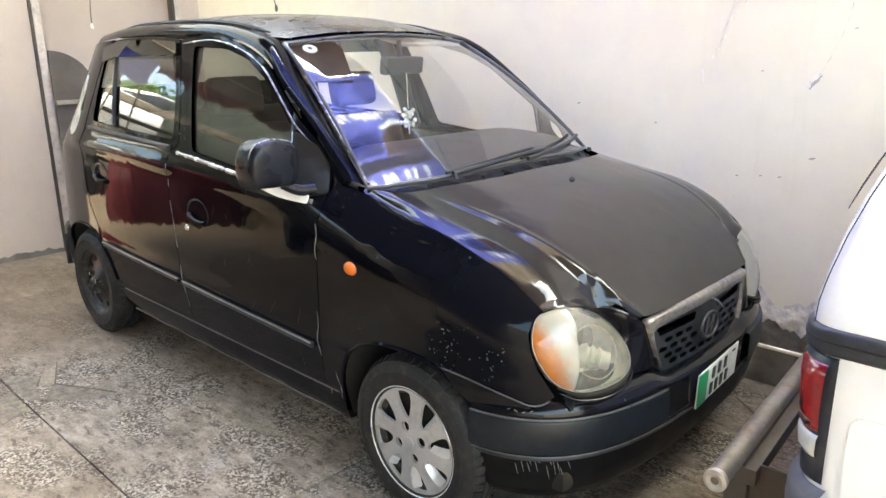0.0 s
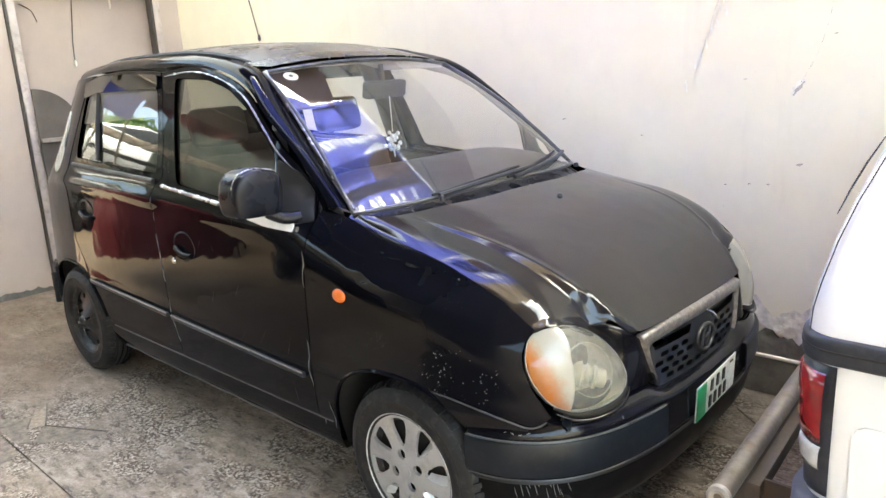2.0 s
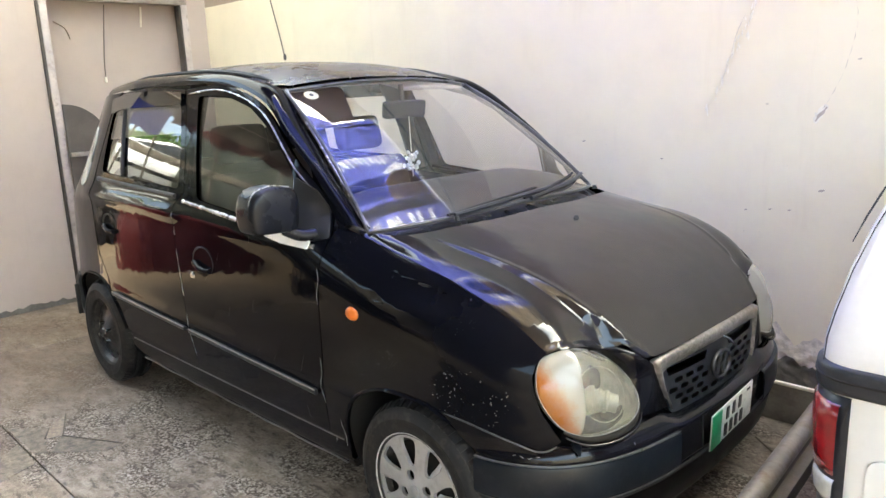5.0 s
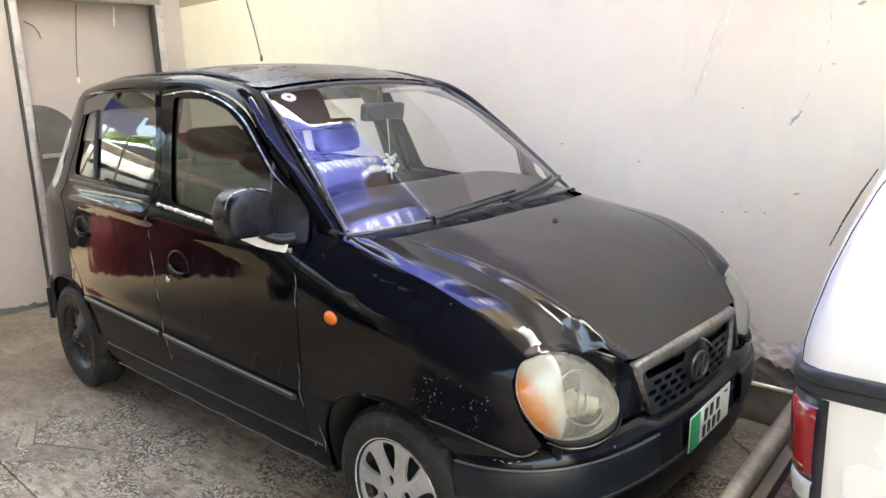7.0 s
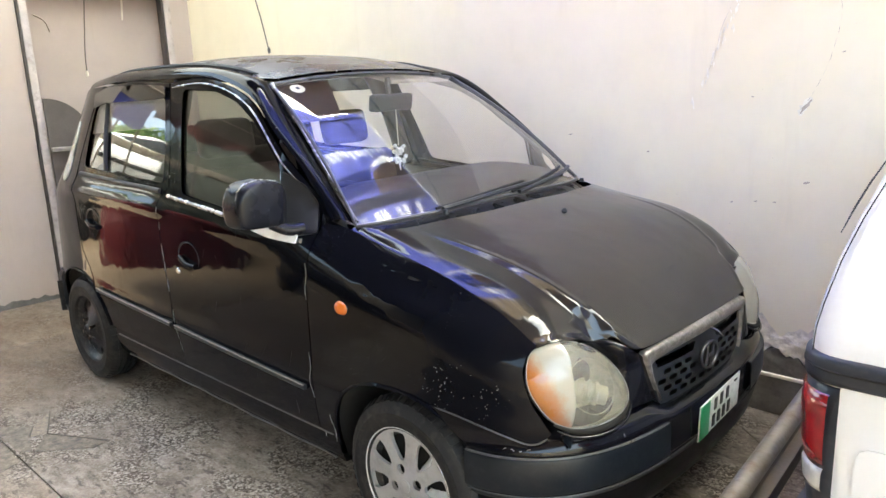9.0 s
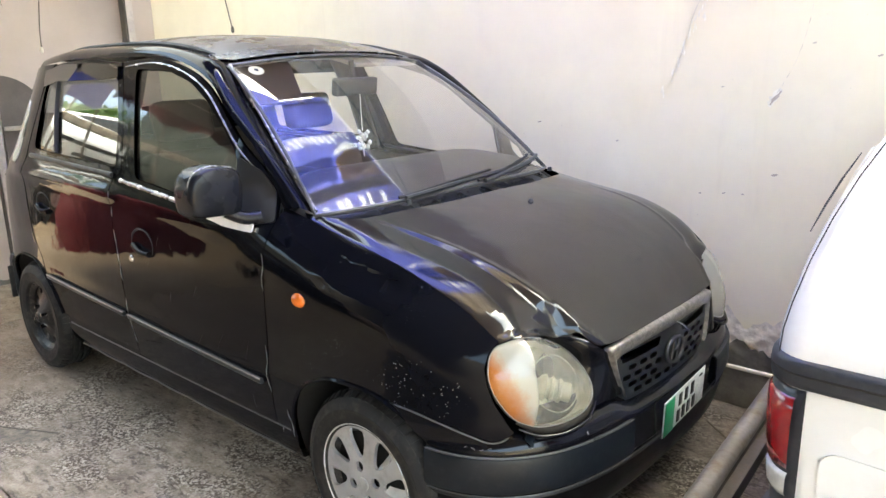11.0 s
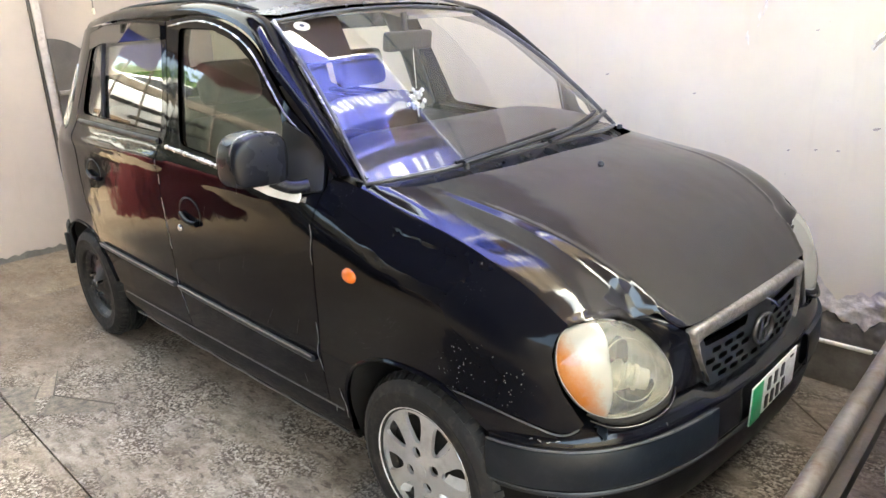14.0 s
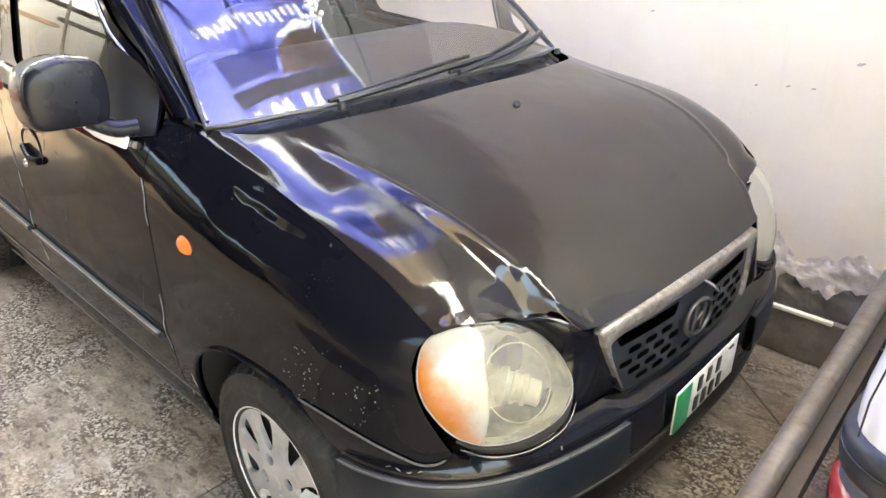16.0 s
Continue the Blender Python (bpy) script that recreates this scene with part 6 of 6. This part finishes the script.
def parked(name, label, paint, length, w, h, belt, m):
    """A whole car, seen only in reflections: hull, glasshouse, glazing and wheels."""
    c = thing(name, label, "car")
    rows = []
    for u in np.linspace(0, 1, 25):
        e = 1 - abs(2 * u - 1) ** 6
        x = (u - 0.5) * length
        rows.append([(x, s * w / 2 * (0.72 + 0.28 * e) * k, z) for k, z, s in ((0.90, 0.22, -1), (1.0, 0.45, -1), (1.0, belt * 0.8, -1), (0.94, belt + 0.02 * e, -1), (0.4, belt + 0.06 * e, -1), (0.4, belt + 0.06 * e, 1), (0.94, belt + 0.02 * e, 1), (1.0, belt * 0.8, 1), (1.0, 0.45, 1), (0.90, 0.22, 1))])
    part("hull", sheet(rows, closed_v=True), paint, c)
    g0, g1 = -length * 0.46, length * 0.25
    rows = []
    for z, a, b, k in ((belt, g0, g1, 0.92), (mix(belt, h, 0.4), g0 + 0.08, g1 - 0.22, 0.88), (h - 0.06, g0 + 0.2, g1 - 0.55, 0.78), (h, g0 + 0.35, g1 - 0.75, 0.70)):
        rows.append([(x, y, z) for x, y in ((a, -w / 2 * k), (mix(a, b, 0.33), -w / 2 * k * 1.02), (mix(a, b, 0.66), -w / 2 * k * 1.02), (b, -w / 2 * k), (b + 0.05, 0), (b, w / 2 * k), (mix(a, b, 0.66), w / 2 * k * 1.02), (mix(a, b, 0.33), w / 2 * k * 1.02), (a, w / 2 * k), (a - 0.05, 0))])
    part("glasshouse", sheet(rows, closed_v=True), SEAL, c)
    part("roof_skin", block(g0 + 0.22, g1 - 0.6, -w * 0.36, w * 0.36, h - 0.05, h + 0.015, 0.02), paint, c)
    for sgn in (-1, 1):
        for u in (0.27, 0.53):
            part("pillar", block(-0.035, 0.035, -0.02, 0.02, 0, h - belt - 0.02, 0.008, pose(mix(g0, g1, u), sgn * w / 2 * 0.915, belt, 8 * sgn, 0, 0)), paint, c)
        for x in (-length * 0.33, length * 0.33):
            part("wheel", lathe([(r * 1.02, hh) for r, hh in tyre_profile()] + [(0.0, 0.05)], 28, pose(x, sgn * w * 0.45, 0.275, -90 * sgn, 0, 0)), RUBBER, c)
    c.matrix_world = m
    return c


parked("white_van", "tall white van parked across the yard", WHITE_PAINT, 4.2, 1.8, 2.5, 2.22, pose(-8.3, -3.6, 0, 0, 0, 80))
# added unseen car that darkens what the doors reflect
parked("dark_car", "unseen dark car, added to darken the doors' reflection", surface("dark_grey_car_paint", (0.012, 0.012, 0.014), 0.2, 0.2, 5.0, 90.0, 0.02), 3.7, 1.6, 1.36, 0.86, pose(-4.5, -4.15, 0, 0, 0, 24))
line = part("line_pipe", tube([(-5.4, -9.0, 3.06), (-5.4, 1.1, 3.06)], 0.03, 8), GATE_STEEL, shed)
part("beam", block(-7.1, -6.98, -9.0, 1.02, 2.05, 2.17, 0.01), GATE_STEEL, shed)
# added unseen sheet: shades the rear wall, glows in the roof's reflection
part("rear_canopy", sheet([[(x, y, 2.935 + 0.02 * math.sin(y * 42)) for x in (-4.5, -1.70)] for y in np.arange(-1.3, 0.95, 0.05)]), thin_cloth("milky_glow_sheet", (0.36, 0.385, 0.43), 0.6), shed, "unseen milky sheet, added to shade the rear and glow in reflections")

# added unseen board that darkens what the door frames reflect
part("fascia", block(-5.47, -5.43, -4.7, -1.1, 2.39, 3.10, 0.006), SHEET_STEEL, shed, "unseen dark board, added to darken the door frames' reflection")
part("fascia_rail", tube([(-5.41, -4.7, 2.64), (-5.41, -1.1, 2.64)], 0.010, 8), GATE_STEEL, shed)
for name, mat, y0, y1, low, label in (("blue_cloth", thin_cloth("dark_blue_sheet", (0.035, 0.038, 0.15), 0.6), -2.12, -1.15, 2.10, "blue plastic sheet hanging from the dark board"), ("red_cloth", RED_DARK, -4.5, -2.16, 2.27, "dark red cloth hanging from the dark board")):
    tagged(part(name, sheet([[(-5.40 + 0.03 * math.sin(y * 11), y, mix(2.41, low + 0.04 * math.sin(y * 7.3) + 0.02 * math.sin(y * 19), u)) for y in np.linspace(y0, y1, 36)] for u in (0.0, 0.5, 1.0)]), mat), label, "cloth")

# added unseen sheet that keeps sky out of the front window's reflection
tagged(part("steel_partition", sheet([[(-7.3 + 0.004 * math.sin(y * 60), y, z) for y in np.arange(-8.9, -3.4, 0.03)] for z in (0.0, 1.1, 2.98)]), surface("grey_green_steel_sheet", (0.10, 0.112, 0.10), 0.6, 0.35, 2.0, 40.0, 0.2)), "unseen grey-green sheet, added to darken the front window's reflection", "partition", kind="structure")
# added unseen poles and boards that break up the window reflections
for k, (y0, y1, z0, z1) in enumerate(((-3.9, -3.2, 0.0, 3.0), (-2.9, -2.5, 0.0, 2.75), (-2.1, -2.3, 0.0, 2.9), (-4.4, -4.3, 0.0, 3.0))):
    tagged(part("scaffold_pole", tube([(-6.6, y0, z0), (-6.5, y1, z1)], 0.018, 8), SHEET_STEEL), "unseen pole, added as a dark line in the reflections", "pole", group="yard poles")
for k, (y, z, w) in enumerate(((-3.2, 1.60, 0.9), (-2.45, 1.50, 0.6), (-3.0, 1.78, 1.2))):
    tagged(part("shelf_board", block(-7.06, -6.9, y - w / 2, y + w / 2, z, z + 0.05, 0.006), SEAL if k != 1 else PLY), "unseen board, added as clutter in the reflections", "board", group="rack boards")
tagged(part("board_fence", joined([block(-10.4, -10.36, y, y + 0.13, 0, 2.5 + 0.06 * math.sin(y * 17), 0.004) for y in np.arange(-6.4, -1.0, 0.145)]), PLY), "brown board fence at the end of the yard", "fence", kind="structure")
LEAF = thin_cloth("green_leaves", (0.10, 0.16, 0.05), 0.4)
rnd = random.Random(11)
verts, faces = [], []
for i in range(800):
    c = Vector((rnd.gauss(-11.4, 0.35), rnd.uniform(-5.3, -3.7), 0.0))
    c.z = 2.85 + 0.55 * (0.5 + 0.5 * math.sin(c.y * 2.3)) * rnd.random() ** 0.7 + rnd.gauss(0, 0.08)
    u = Vector((rnd.uniform(-1, 1), rnd.uniform(-1, 1), rnd.uniform(-1, 1))).normalized() * rnd.uniform(0.06, 0.11)
    v = u.cross(Vector((rnd.uniform(-1, 1), rnd.uniform(-1, 1), rnd.uniform(-1, 1)))).normalized() * 0.045
    n = len(verts)
    verts += [tuple(c - u), tuple(c + v), tuple(c + u), tuple(c - v)]
    faces.append((n, n + 1, n + 2, n + 3))
me = bpy.data.meshes.new("leaves")
me.from_pydata(verts, [], faces)
hedge = thing("hedge", "green leafy shrub behind the board fence", "shrub")
part("foliage", me, LEAF, hedge)
for y in (-5.1, -4.5, -3.9):
    part("stem", tube([(-11.4, y, 0.0), (-11.42, y + 0.05, 1.5), (-11.4, y + 0.12, 3.0)], [0.05, 0.04, 0.02], 7), PLY, hedge)


def heap(u, v):
    """A lumpy draped cover: u round it, v up it."""
    a = u * 2 * math.pi
    n = noise.noise(Vector((math.cos(a) * 1.7, math.sin(a) * 1.7, v * 2.0)))
    r = (0.52 + 0.05 * n + 0.02 * math.sin(a * 9) * (1 - v)) * (1 - v ** 5) ** 0.5
    return (-5.3 + 0.8 * r * math.cos(a), -2.75 + 1.45 * r * math.sin(a), 0.96 * v * (1 + 0.05 * n))


tagged(part("tarpaulin", sheet([[heap(u, v) for u in np.linspace(0, 1, 48, endpoint=False)] for v in (0.0, 0.1, 0.25, 0.4, 0.55, 0.7, 0.8, 0.88, 0.94, 0.98, 0.9999)], closed_v=True), RED_PAINT), "dark red tarpaulin draped over a heap on the floor", "tarpaulin")

# ---- marks on the walls ----
SCAR = surface("bare_plaster_scar", (0.82, 0.77, 0.66), 0.9, 0.15, 20.0, 90.0, 0.4, dirt=(0.45, 0.40, 0.34), dirt_amount=0.5)
CRACK = surface("dark_crack", (0.42, 0.36, 0.30), 0.9, 0.3, 30.0, 90.0, 0.3)
GREYBOARD = surface("dusty_dark_board", (0.10, 0.085, 0.075), 0.7, 0.25, 6.0, 80.0, 0.2)
BEAD = surface("pale_beads", (0.62, 0.62, 0.60), 0.25, 0.15, 60.0, 200.0, 0.0, coat=0.4)
WIRE = surface("dusty_wire", (0.10, 0.085, 0.075), 0.7, 0.3, 20.0, 90.0, 0.2)

HAIR = surface("faint_crack", (0.55, 0.49, 0.43), 0.9, 0.2, 30.0, 90.0, 0.2)


def ragged(points, wide, seed):
    """A ragged ribbon outline along points, as wide as given at each."""
    rnd = random.Random(seed)
    p = spline(points, 5)
    w = spline([(a,) for a in wide], 5)
    left, right = [], []
    for i in range(len(p)):
        d = p[min(i + 1, len(p) - 1)] - p[max(i - 1, 0)]
        n = np.array([-d[1], d[0]]) / (np.linalg.norm(d) + 1e-9)
        left.append(p[i] + n * w[i][0] * rnd.uniform(0.35, 1.2))
        right.append(p[i] - n * w[i][0] * rnd.uniform(0.35, 1.2))
    return left + right[::-1]


def wall_mark(name, outline, mat, label, proud, gap=0.012):
    tagged(part(name, panel(outline, lambda x, z: (x, WALL_Y - proud, z), (0, -1, 0), gap, (), 0.0006), mat), label, "wall mark", kind="structure")


SCAR_PATH = spline([(0.215, 1.76), (0.19, 1.66), (0.165, 1.57), (0.14, 1.50), (0.09, 1.40), (0.035, 1.29)], 8)
rnd = random.Random(31)
for i in range(34):
    c = SCAR_PATH[rnd.randrange(len(SCAR_PATH))]
    w = 0.030 if c[1] > 1.52 else 0.012
    x, z, r = c[0] + rnd.uniform(-w, w), c[1] + rnd.uniform(-0.02, 0.02), rnd.uniform(0.004, 0.013)
    a = rnd.uniform(0.9, 1.9)
    wall_mark("paint_flake", ragged([(x - r * math.cos(a), z - r * math.sin(a) * 1.6), (x, z), (x + r * math.cos(a), z + r * math.sin(a) * 1.6)], [r * 0.15, r * 0.55, r * 0.15], 50 + i), SCAR, "pale flaked patch of plaster", 0.0025 + 0.0002 * (i % 5), 0.006)
wall_mark("crack", ragged([(0.195, 1.70), (0.16, 1.62), (0.145, 1.55)], [0.0007, 0.001, 0.0005], 4), HAIR, "thin dark crack in the plaster", 0.006, 0.006)
wall_mark("crack", ragged([(0.15, 1.545), (0.13, 1.52), (0.12, 1.47), (0.095, 1.42)], [0.0006, 0.0005, 0.0007, 0.0004], 5), HAIR, "thin dark crack in the plaster", 0.006, 0.006)
HAIR_PATH = spline([(0.60, 1.72), (0.612, 1.64), (0.60, 1.55), (0.575, 1.45), (0.535, 1.36), (0.51, 1.315)], 6)
for i in range(0, len(HAIR_PATH) - 3, 3):
    a, b = HAIR_PATH[i], HAIR_PATH[i + 2]
    wall_mark("crack", ragged([a, (a + b) / 2 + np.array([0.002, 0.0]), b], [0.0003, 0.0012 if i % 2 else 0.0007, 0.0003], 90 + i), CRACK if i % 2 else HAIR, "hairline crack in the plaster", 0.0045, 0.006)
wall_mark("plaster_scar", ragged([(0.525, 1.335), (0.505, 1.30), (0.485, 1.265)], [0.012, 0.022, 0.008], 7), SCAR, "pale chipped plaster round a nail hole", 0.0035)
wall_mark("nail_hole", ragged([(0.53, 1.325), (0.505, 1.295), (0.49, 1.27)], [0.003, 0.009, 0.003], 8), CRACK, "dark chipped nail hole", 0.006, 0.005)
for i, (x, z, r) in enumerate(((0.53, 1.0, 0.010), (0.335, 0.91, 0.006), (0.412, 0.912, 0.006), (-0.58, 1.17, 0.008), (0.71, 1.71, 0.012), (0.63, 1.50, 0.006), (0.235, 0.90, 0.005), (-0.16, 1.10, 0.006), (0.30, 1.34, 0.005), (0.85, 1.45, 0.008))):
    wall_mark("fleck", ragged([(x - r * 1.2, z - r * 0.2), (x, z), (x + r * 1.2, z + r * 0.3)], [r * 0.2, r * 0.6, r * 0.2], 20 + i), CRACK, "small dark fleck in the paint", 0.004, 0.005)

# hanging strings and wires
def hung(name, points, r, label, knob):
    t = thing(name, label, "wire")
    part("strand", tube(spline(points, 5), r, 5), WIRE, t)
    x, y, z = points[-1]
    part("end", lathe([(0.0, 0.03), (0.007, 0.028), (0.011, 0.01), (0.010, -0.01), (0.0, -0.018)], 10, Matrix.Translation((x, y, z))), knob, t)


hung("wire", [(-3.28, 1.0, 2.6), (-3.22, 0.985, 2.2), (-3.15, 1.0, 1.9), (-3.07, 0.985, 1.70)], 0.004, "thin dark wire hanging down the wall", WIRE)
hung("string", [(REAR_X - 0.10, 0.26, 2.15), (REAR_X - 0.1, 0.235, 1.95), (REAR_X - 0.11, 0.215, 1.75), (REAR_X - 0.10, 0.205, 1.60)], 0.0035, "thin pale string hanging in the recess", SCAR)
for k, pts in enumerate(([(REAR_X - 0.13, -0.10, 2.02), (REAR_X - 0.13, -0.03, 1.98), (REAR_X - 0.13, 0.0, 1.90)], [(REAR_X - 0.13, 0.55, 2.15), (REAR_X - 0.13, 0.535, 2.0)])):
    tagged(part("wall_scar", tube(spline(pts, 4), [0.008] * 4 + [0.006] * (len(spline(pts, 4)) - 4), 5, flat=0.6), SCAR if k else CRACK), "scraped mark in the recess wall", "wall mark", kind="structure")

# curved dark panel standing in the recess
leaf = thing("curved_panel", "dark grey quarter-round panel leaning in the doorway", "panel")
arc = [(-0.185, 1.44), *[(-0.185 + 0.30 * math.sin(a), 1.14 + 0.30 * math.cos(a)) for a in np.linspace(0.05, 1.5, 12)], (0.12, 0.02), (-0.185, 0.02)]
part("board", thick(panel(arc, lambda y, z: (REAR_X + 0.045 + 0.02 * (1.5 - z), y, z), (1, 0, 0), 0.05, (), 0), 0.012), GREYBOARD, leaf)
part("cross_bar", block(REAR_X + 0.08, REAR_X + 0.10, -0.185, 0.12, 1.07, 1.10, 0.004), GATE_STEEL, leaf)
part("cross_bar", block(REAR_X + 0.10, REAR_X + 0.12, -0.185, 0.12, 0.30, 0.33, 0.004), GATE_STEEL, leaf)

# beaded charm under the mirror
charm = thing("hanging_charm", "pale beaded charm hanging on a thread inside the windscreen", "ornament")
part("thread", tube([(-0.775, 0.03, 1.345), (-0.772, 0.032, 1.20)], 0.0016, 5), SCAR, charm)
rnd = random.Random(5)
bm = bmesh.new()
for i in range(26):
    r = bmesh.ops.create_icosphere(bm, subdivisions=1, radius=0.0095)
    bmesh.ops.translate(bm, verts=r["verts"], vec=(-0.772 + rnd.uniform(-0.02, 0.02), 0.032 + rnd.uniform(-0.026, 0.026), 1.165 + rnd.uniform(-0.035, 0.035)))
part("bead_cluster", bm_mesh(bm, 2.0), BEAD, charm, "cluster of pale beads")
part("tassel", tube([(-0.772, 0.032, 1.135), (-0.770, 0.036, 1.095)], [0.006, 0.002], 6), BEAD, charm)

# washer nozzle on the bonnet
part("washer_nozzle", lathe([(0.0, 0.010), (0.006, 0.009), (0.010, 0.003), (0.011, -0.002)], 12, Matrix.Translation((0.036, 0.055, hood_height(0.036, 0.0)))), SEAL, car)

# unseen dark patch put on the slabs to darken what the fender reflects
REFLECT_DARK = surface("reflection_dark_patch", (0.030, 0.024, 0.019), 0.75, 0.6, 9.0, 110.0, 0.35, dirt=(0.075, 0.06, 0.047), dirt_amount=0.5)
patch_outline = [(-0.12 + (0.93 + 0.10 * math.sin(3 * a + 1) + 0.05 * math.sin(7 * a) + 0.025 * math.sin(17 * a)) * math.cos(a), -2.46 + 0.74 * (0.90 + 0.06 * math.sin(4 * a) + 0.03 * math.sin(13 * a + 2)) * math.sin(a)) for a in np.linspace(0, 2 * math.pi, 90, endpoint=False)]
tagged(part("floor_stain", panel(patch_outline, lambda x, y: (x, y, 0.002), (0, 0, 1), 0.12, (), 0.002), REFLECT_DARK), "unseen dark patch added on the terrazzo to darken the fender's reflection", "floor stain", kind="structure")
# inlaid star in the floor
INLAY = surface("pale_inlay", (0.26, 0.21, 0.155), 0.6, 0.45, 45.0, 140.0, 0.2, dirt=(0.09, 0.07, 0.052), dirt_amount=0.75)
INLAY_WORN = surface("worn_inlay", (0.17, 0.14, 0.108), 0.7, 0.6, 30.0, 110.0, 0.4, dirt=(0.06, 0.046, 0.034), dirt_amount=0.8)
STRIP = surface("dark_divider_strip", (0.10, 0.08, 0.06), 0.7, 0.3)
star = thing("floor_star", "worn pale star inlaid in the terrazzo", "floor inlay", kind="structure")
for k, o in enumerate(([(-2.12, -1.05), (-1.89, -1.145), (-1.905, -1.205), (-2.02, -1.155)], [(-1.885, -1.15), (-1.60, -1.0), (-1.58, -1.06), (-1.75, -1.24)],
          [(-2.02, -1.16), (-1.91, -1.21), (-1.76, -1.245), (-1.80, -1.29), (-2.16, -1.29)], [(-1.95, -1.31), (-1.70, -1.31), (-1.60, -1.55), (-1.72, -1.56), (-1.86, -1.40)])):
    part("inlay_piece", panel(o, lambda x, y: (x, y, 0.0016), (0, 0, 1), 0.08, (), 0.002), INLAY if k == 0 else INLAY_WORN, star)
for a, b in (((-2.124, -1.05), (-1.884, -1.142)), ((-1.884, -1.142), (-1.606, -0.996)), ((-2.018, -1.157), (-1.914, -1.209)), ((-1.866, -1.395), (-1.711, -1.484)), ((-1.727, -1.542), (-1.623, -1.59)), ((0.42, 0.78), (0.64, 0.60))):
    d = Vector((b[0] - a[0], b[1] - a[1], 0))
    part("divider_strip", block(0, d.length, -0.003, 0.003, -0.001, 0.0032, 0.001, Matrix.Translation((*a, 0)) @ pose(0, 0, 0, 0, 0, math.degrees(math.atan2(d.y, d.x)))), STRIP, star)

# ---- wear on the car's nose ----


def nose_point(u, z, off):
    """A point on the bumper's skin: u along its plan from the near wheel (0) to the middle (1)."""
    k = len(half_plan) - 1
    i = min(k - 1, int(u * k))
    f = u * k - i
    a, b = half_plan[i], half_plan[i + 1]
    n = np.array([b[1] - a[1], -(b[0] - a[0])])
    n = n / np.linalg.norm(n)
    p = a * (1 - f) + b * f + n * (off + (-0.003 if z < 0.345 else 0.0))
    return (p[0], p[1], z)


half_plan = [np.array((p[0], -p[1])) for p in spline(BUMP, 5)]
rnd = random.Random(21)
for i in range(12):
    u = 0.25 + 0.018 * i + rnd.uniform(-0.012, 0.012)
    z1 = 0.348 - rnd.uniform(0, 0.03)
    z0 = z1 - rnd.uniform(0.008, 0.05)
    part("scratch", tube([nose_point(u, z1, 0.0025), nose_point(u + 0.006, (z0 + z1) / 2, 0.0025), nose_point(u + 0.013, z0, 0.002)], [0.0004, 0.0011, 0.0004], 5), SCRATCH, bumper)
for i in range(4):
    u = 0.20 + 0.033 * i
    pts = [nose_point(u + 0.008 * j, 0.487 + 0.004 * math.sin(i * 2.1 + j), -0.002) for j in range(3)]
    part("scratch", tube(pts, [0.0004, 0.001, 0.0004], 5), SCRATCH, bumper)
# torn corner of the bumper's upper edge
rows = []
for i in range(7):
    v = i / 6
    rows.append([(0.452 + 0.030 * v + 0.006 * math.sin(v * 7 + w * 5), -0.578 + 0.03 * w - 0.004 * v, 0.516 - 0.026 * v * v + 0.010 * math.sin(w * 3.1) + 0.003 * math.sin(v * 9)) for w in np.linspace(0, 1, 6)])
part("torn_flake", thick(sheet(rows), 0.0025), BUMPER_STRIP, bumper, "torn curled edge of the bumper skin")
# pale strip along the plinth's edge, broken in places
for x0, x1 in ((-0.2, 0.31), (0.33, 0.62), (0.66, 1.4)):
    tagged(part("plinth_edge", block(x0, x1, 0.975, 0.992, 0.170, 0.184, 0.004), SCAR), "pale edge strip along the plinth", "edging", kind="structure")
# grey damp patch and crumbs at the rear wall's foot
rear_damp = [(y, 0.0) for y in np.linspace(-1.3, -0.25, 14)] + [(y, 0.036 + 0.008 * math.sin(y * 9) + 0.005 * math.sin(y * 31) + 0.006 * math.sin(y * 83) + 0.004 * math.sin(y * 171)) for y in np.linspace(-0.25, -1.3, 40)]
tagged(part("damp_patch", panel(rear_damp, lambda y, z: (REAR_X + 0.006 + 0.003 * noise.noise(Vector((y * 30, 2, z * 30))), y, z), (1, 0, 0), 0.03, (), 0.004), CONCRETE), "grey damp patch at the foot of the wall", "wall mark", kind="structure")

# ---- slabs of the floor ----
for i in range(len(XJ) - 1):
    for j in range(len(YJ) - 1):
        part("slab", block(XJ[i] + 0.003, XJ[i + 1] - 0.003, YJ[j] + 0.003, YJ[j + 1] - 0.003, -0.015, 0.0, 0.0015, None, 1), FLOOR, floor)
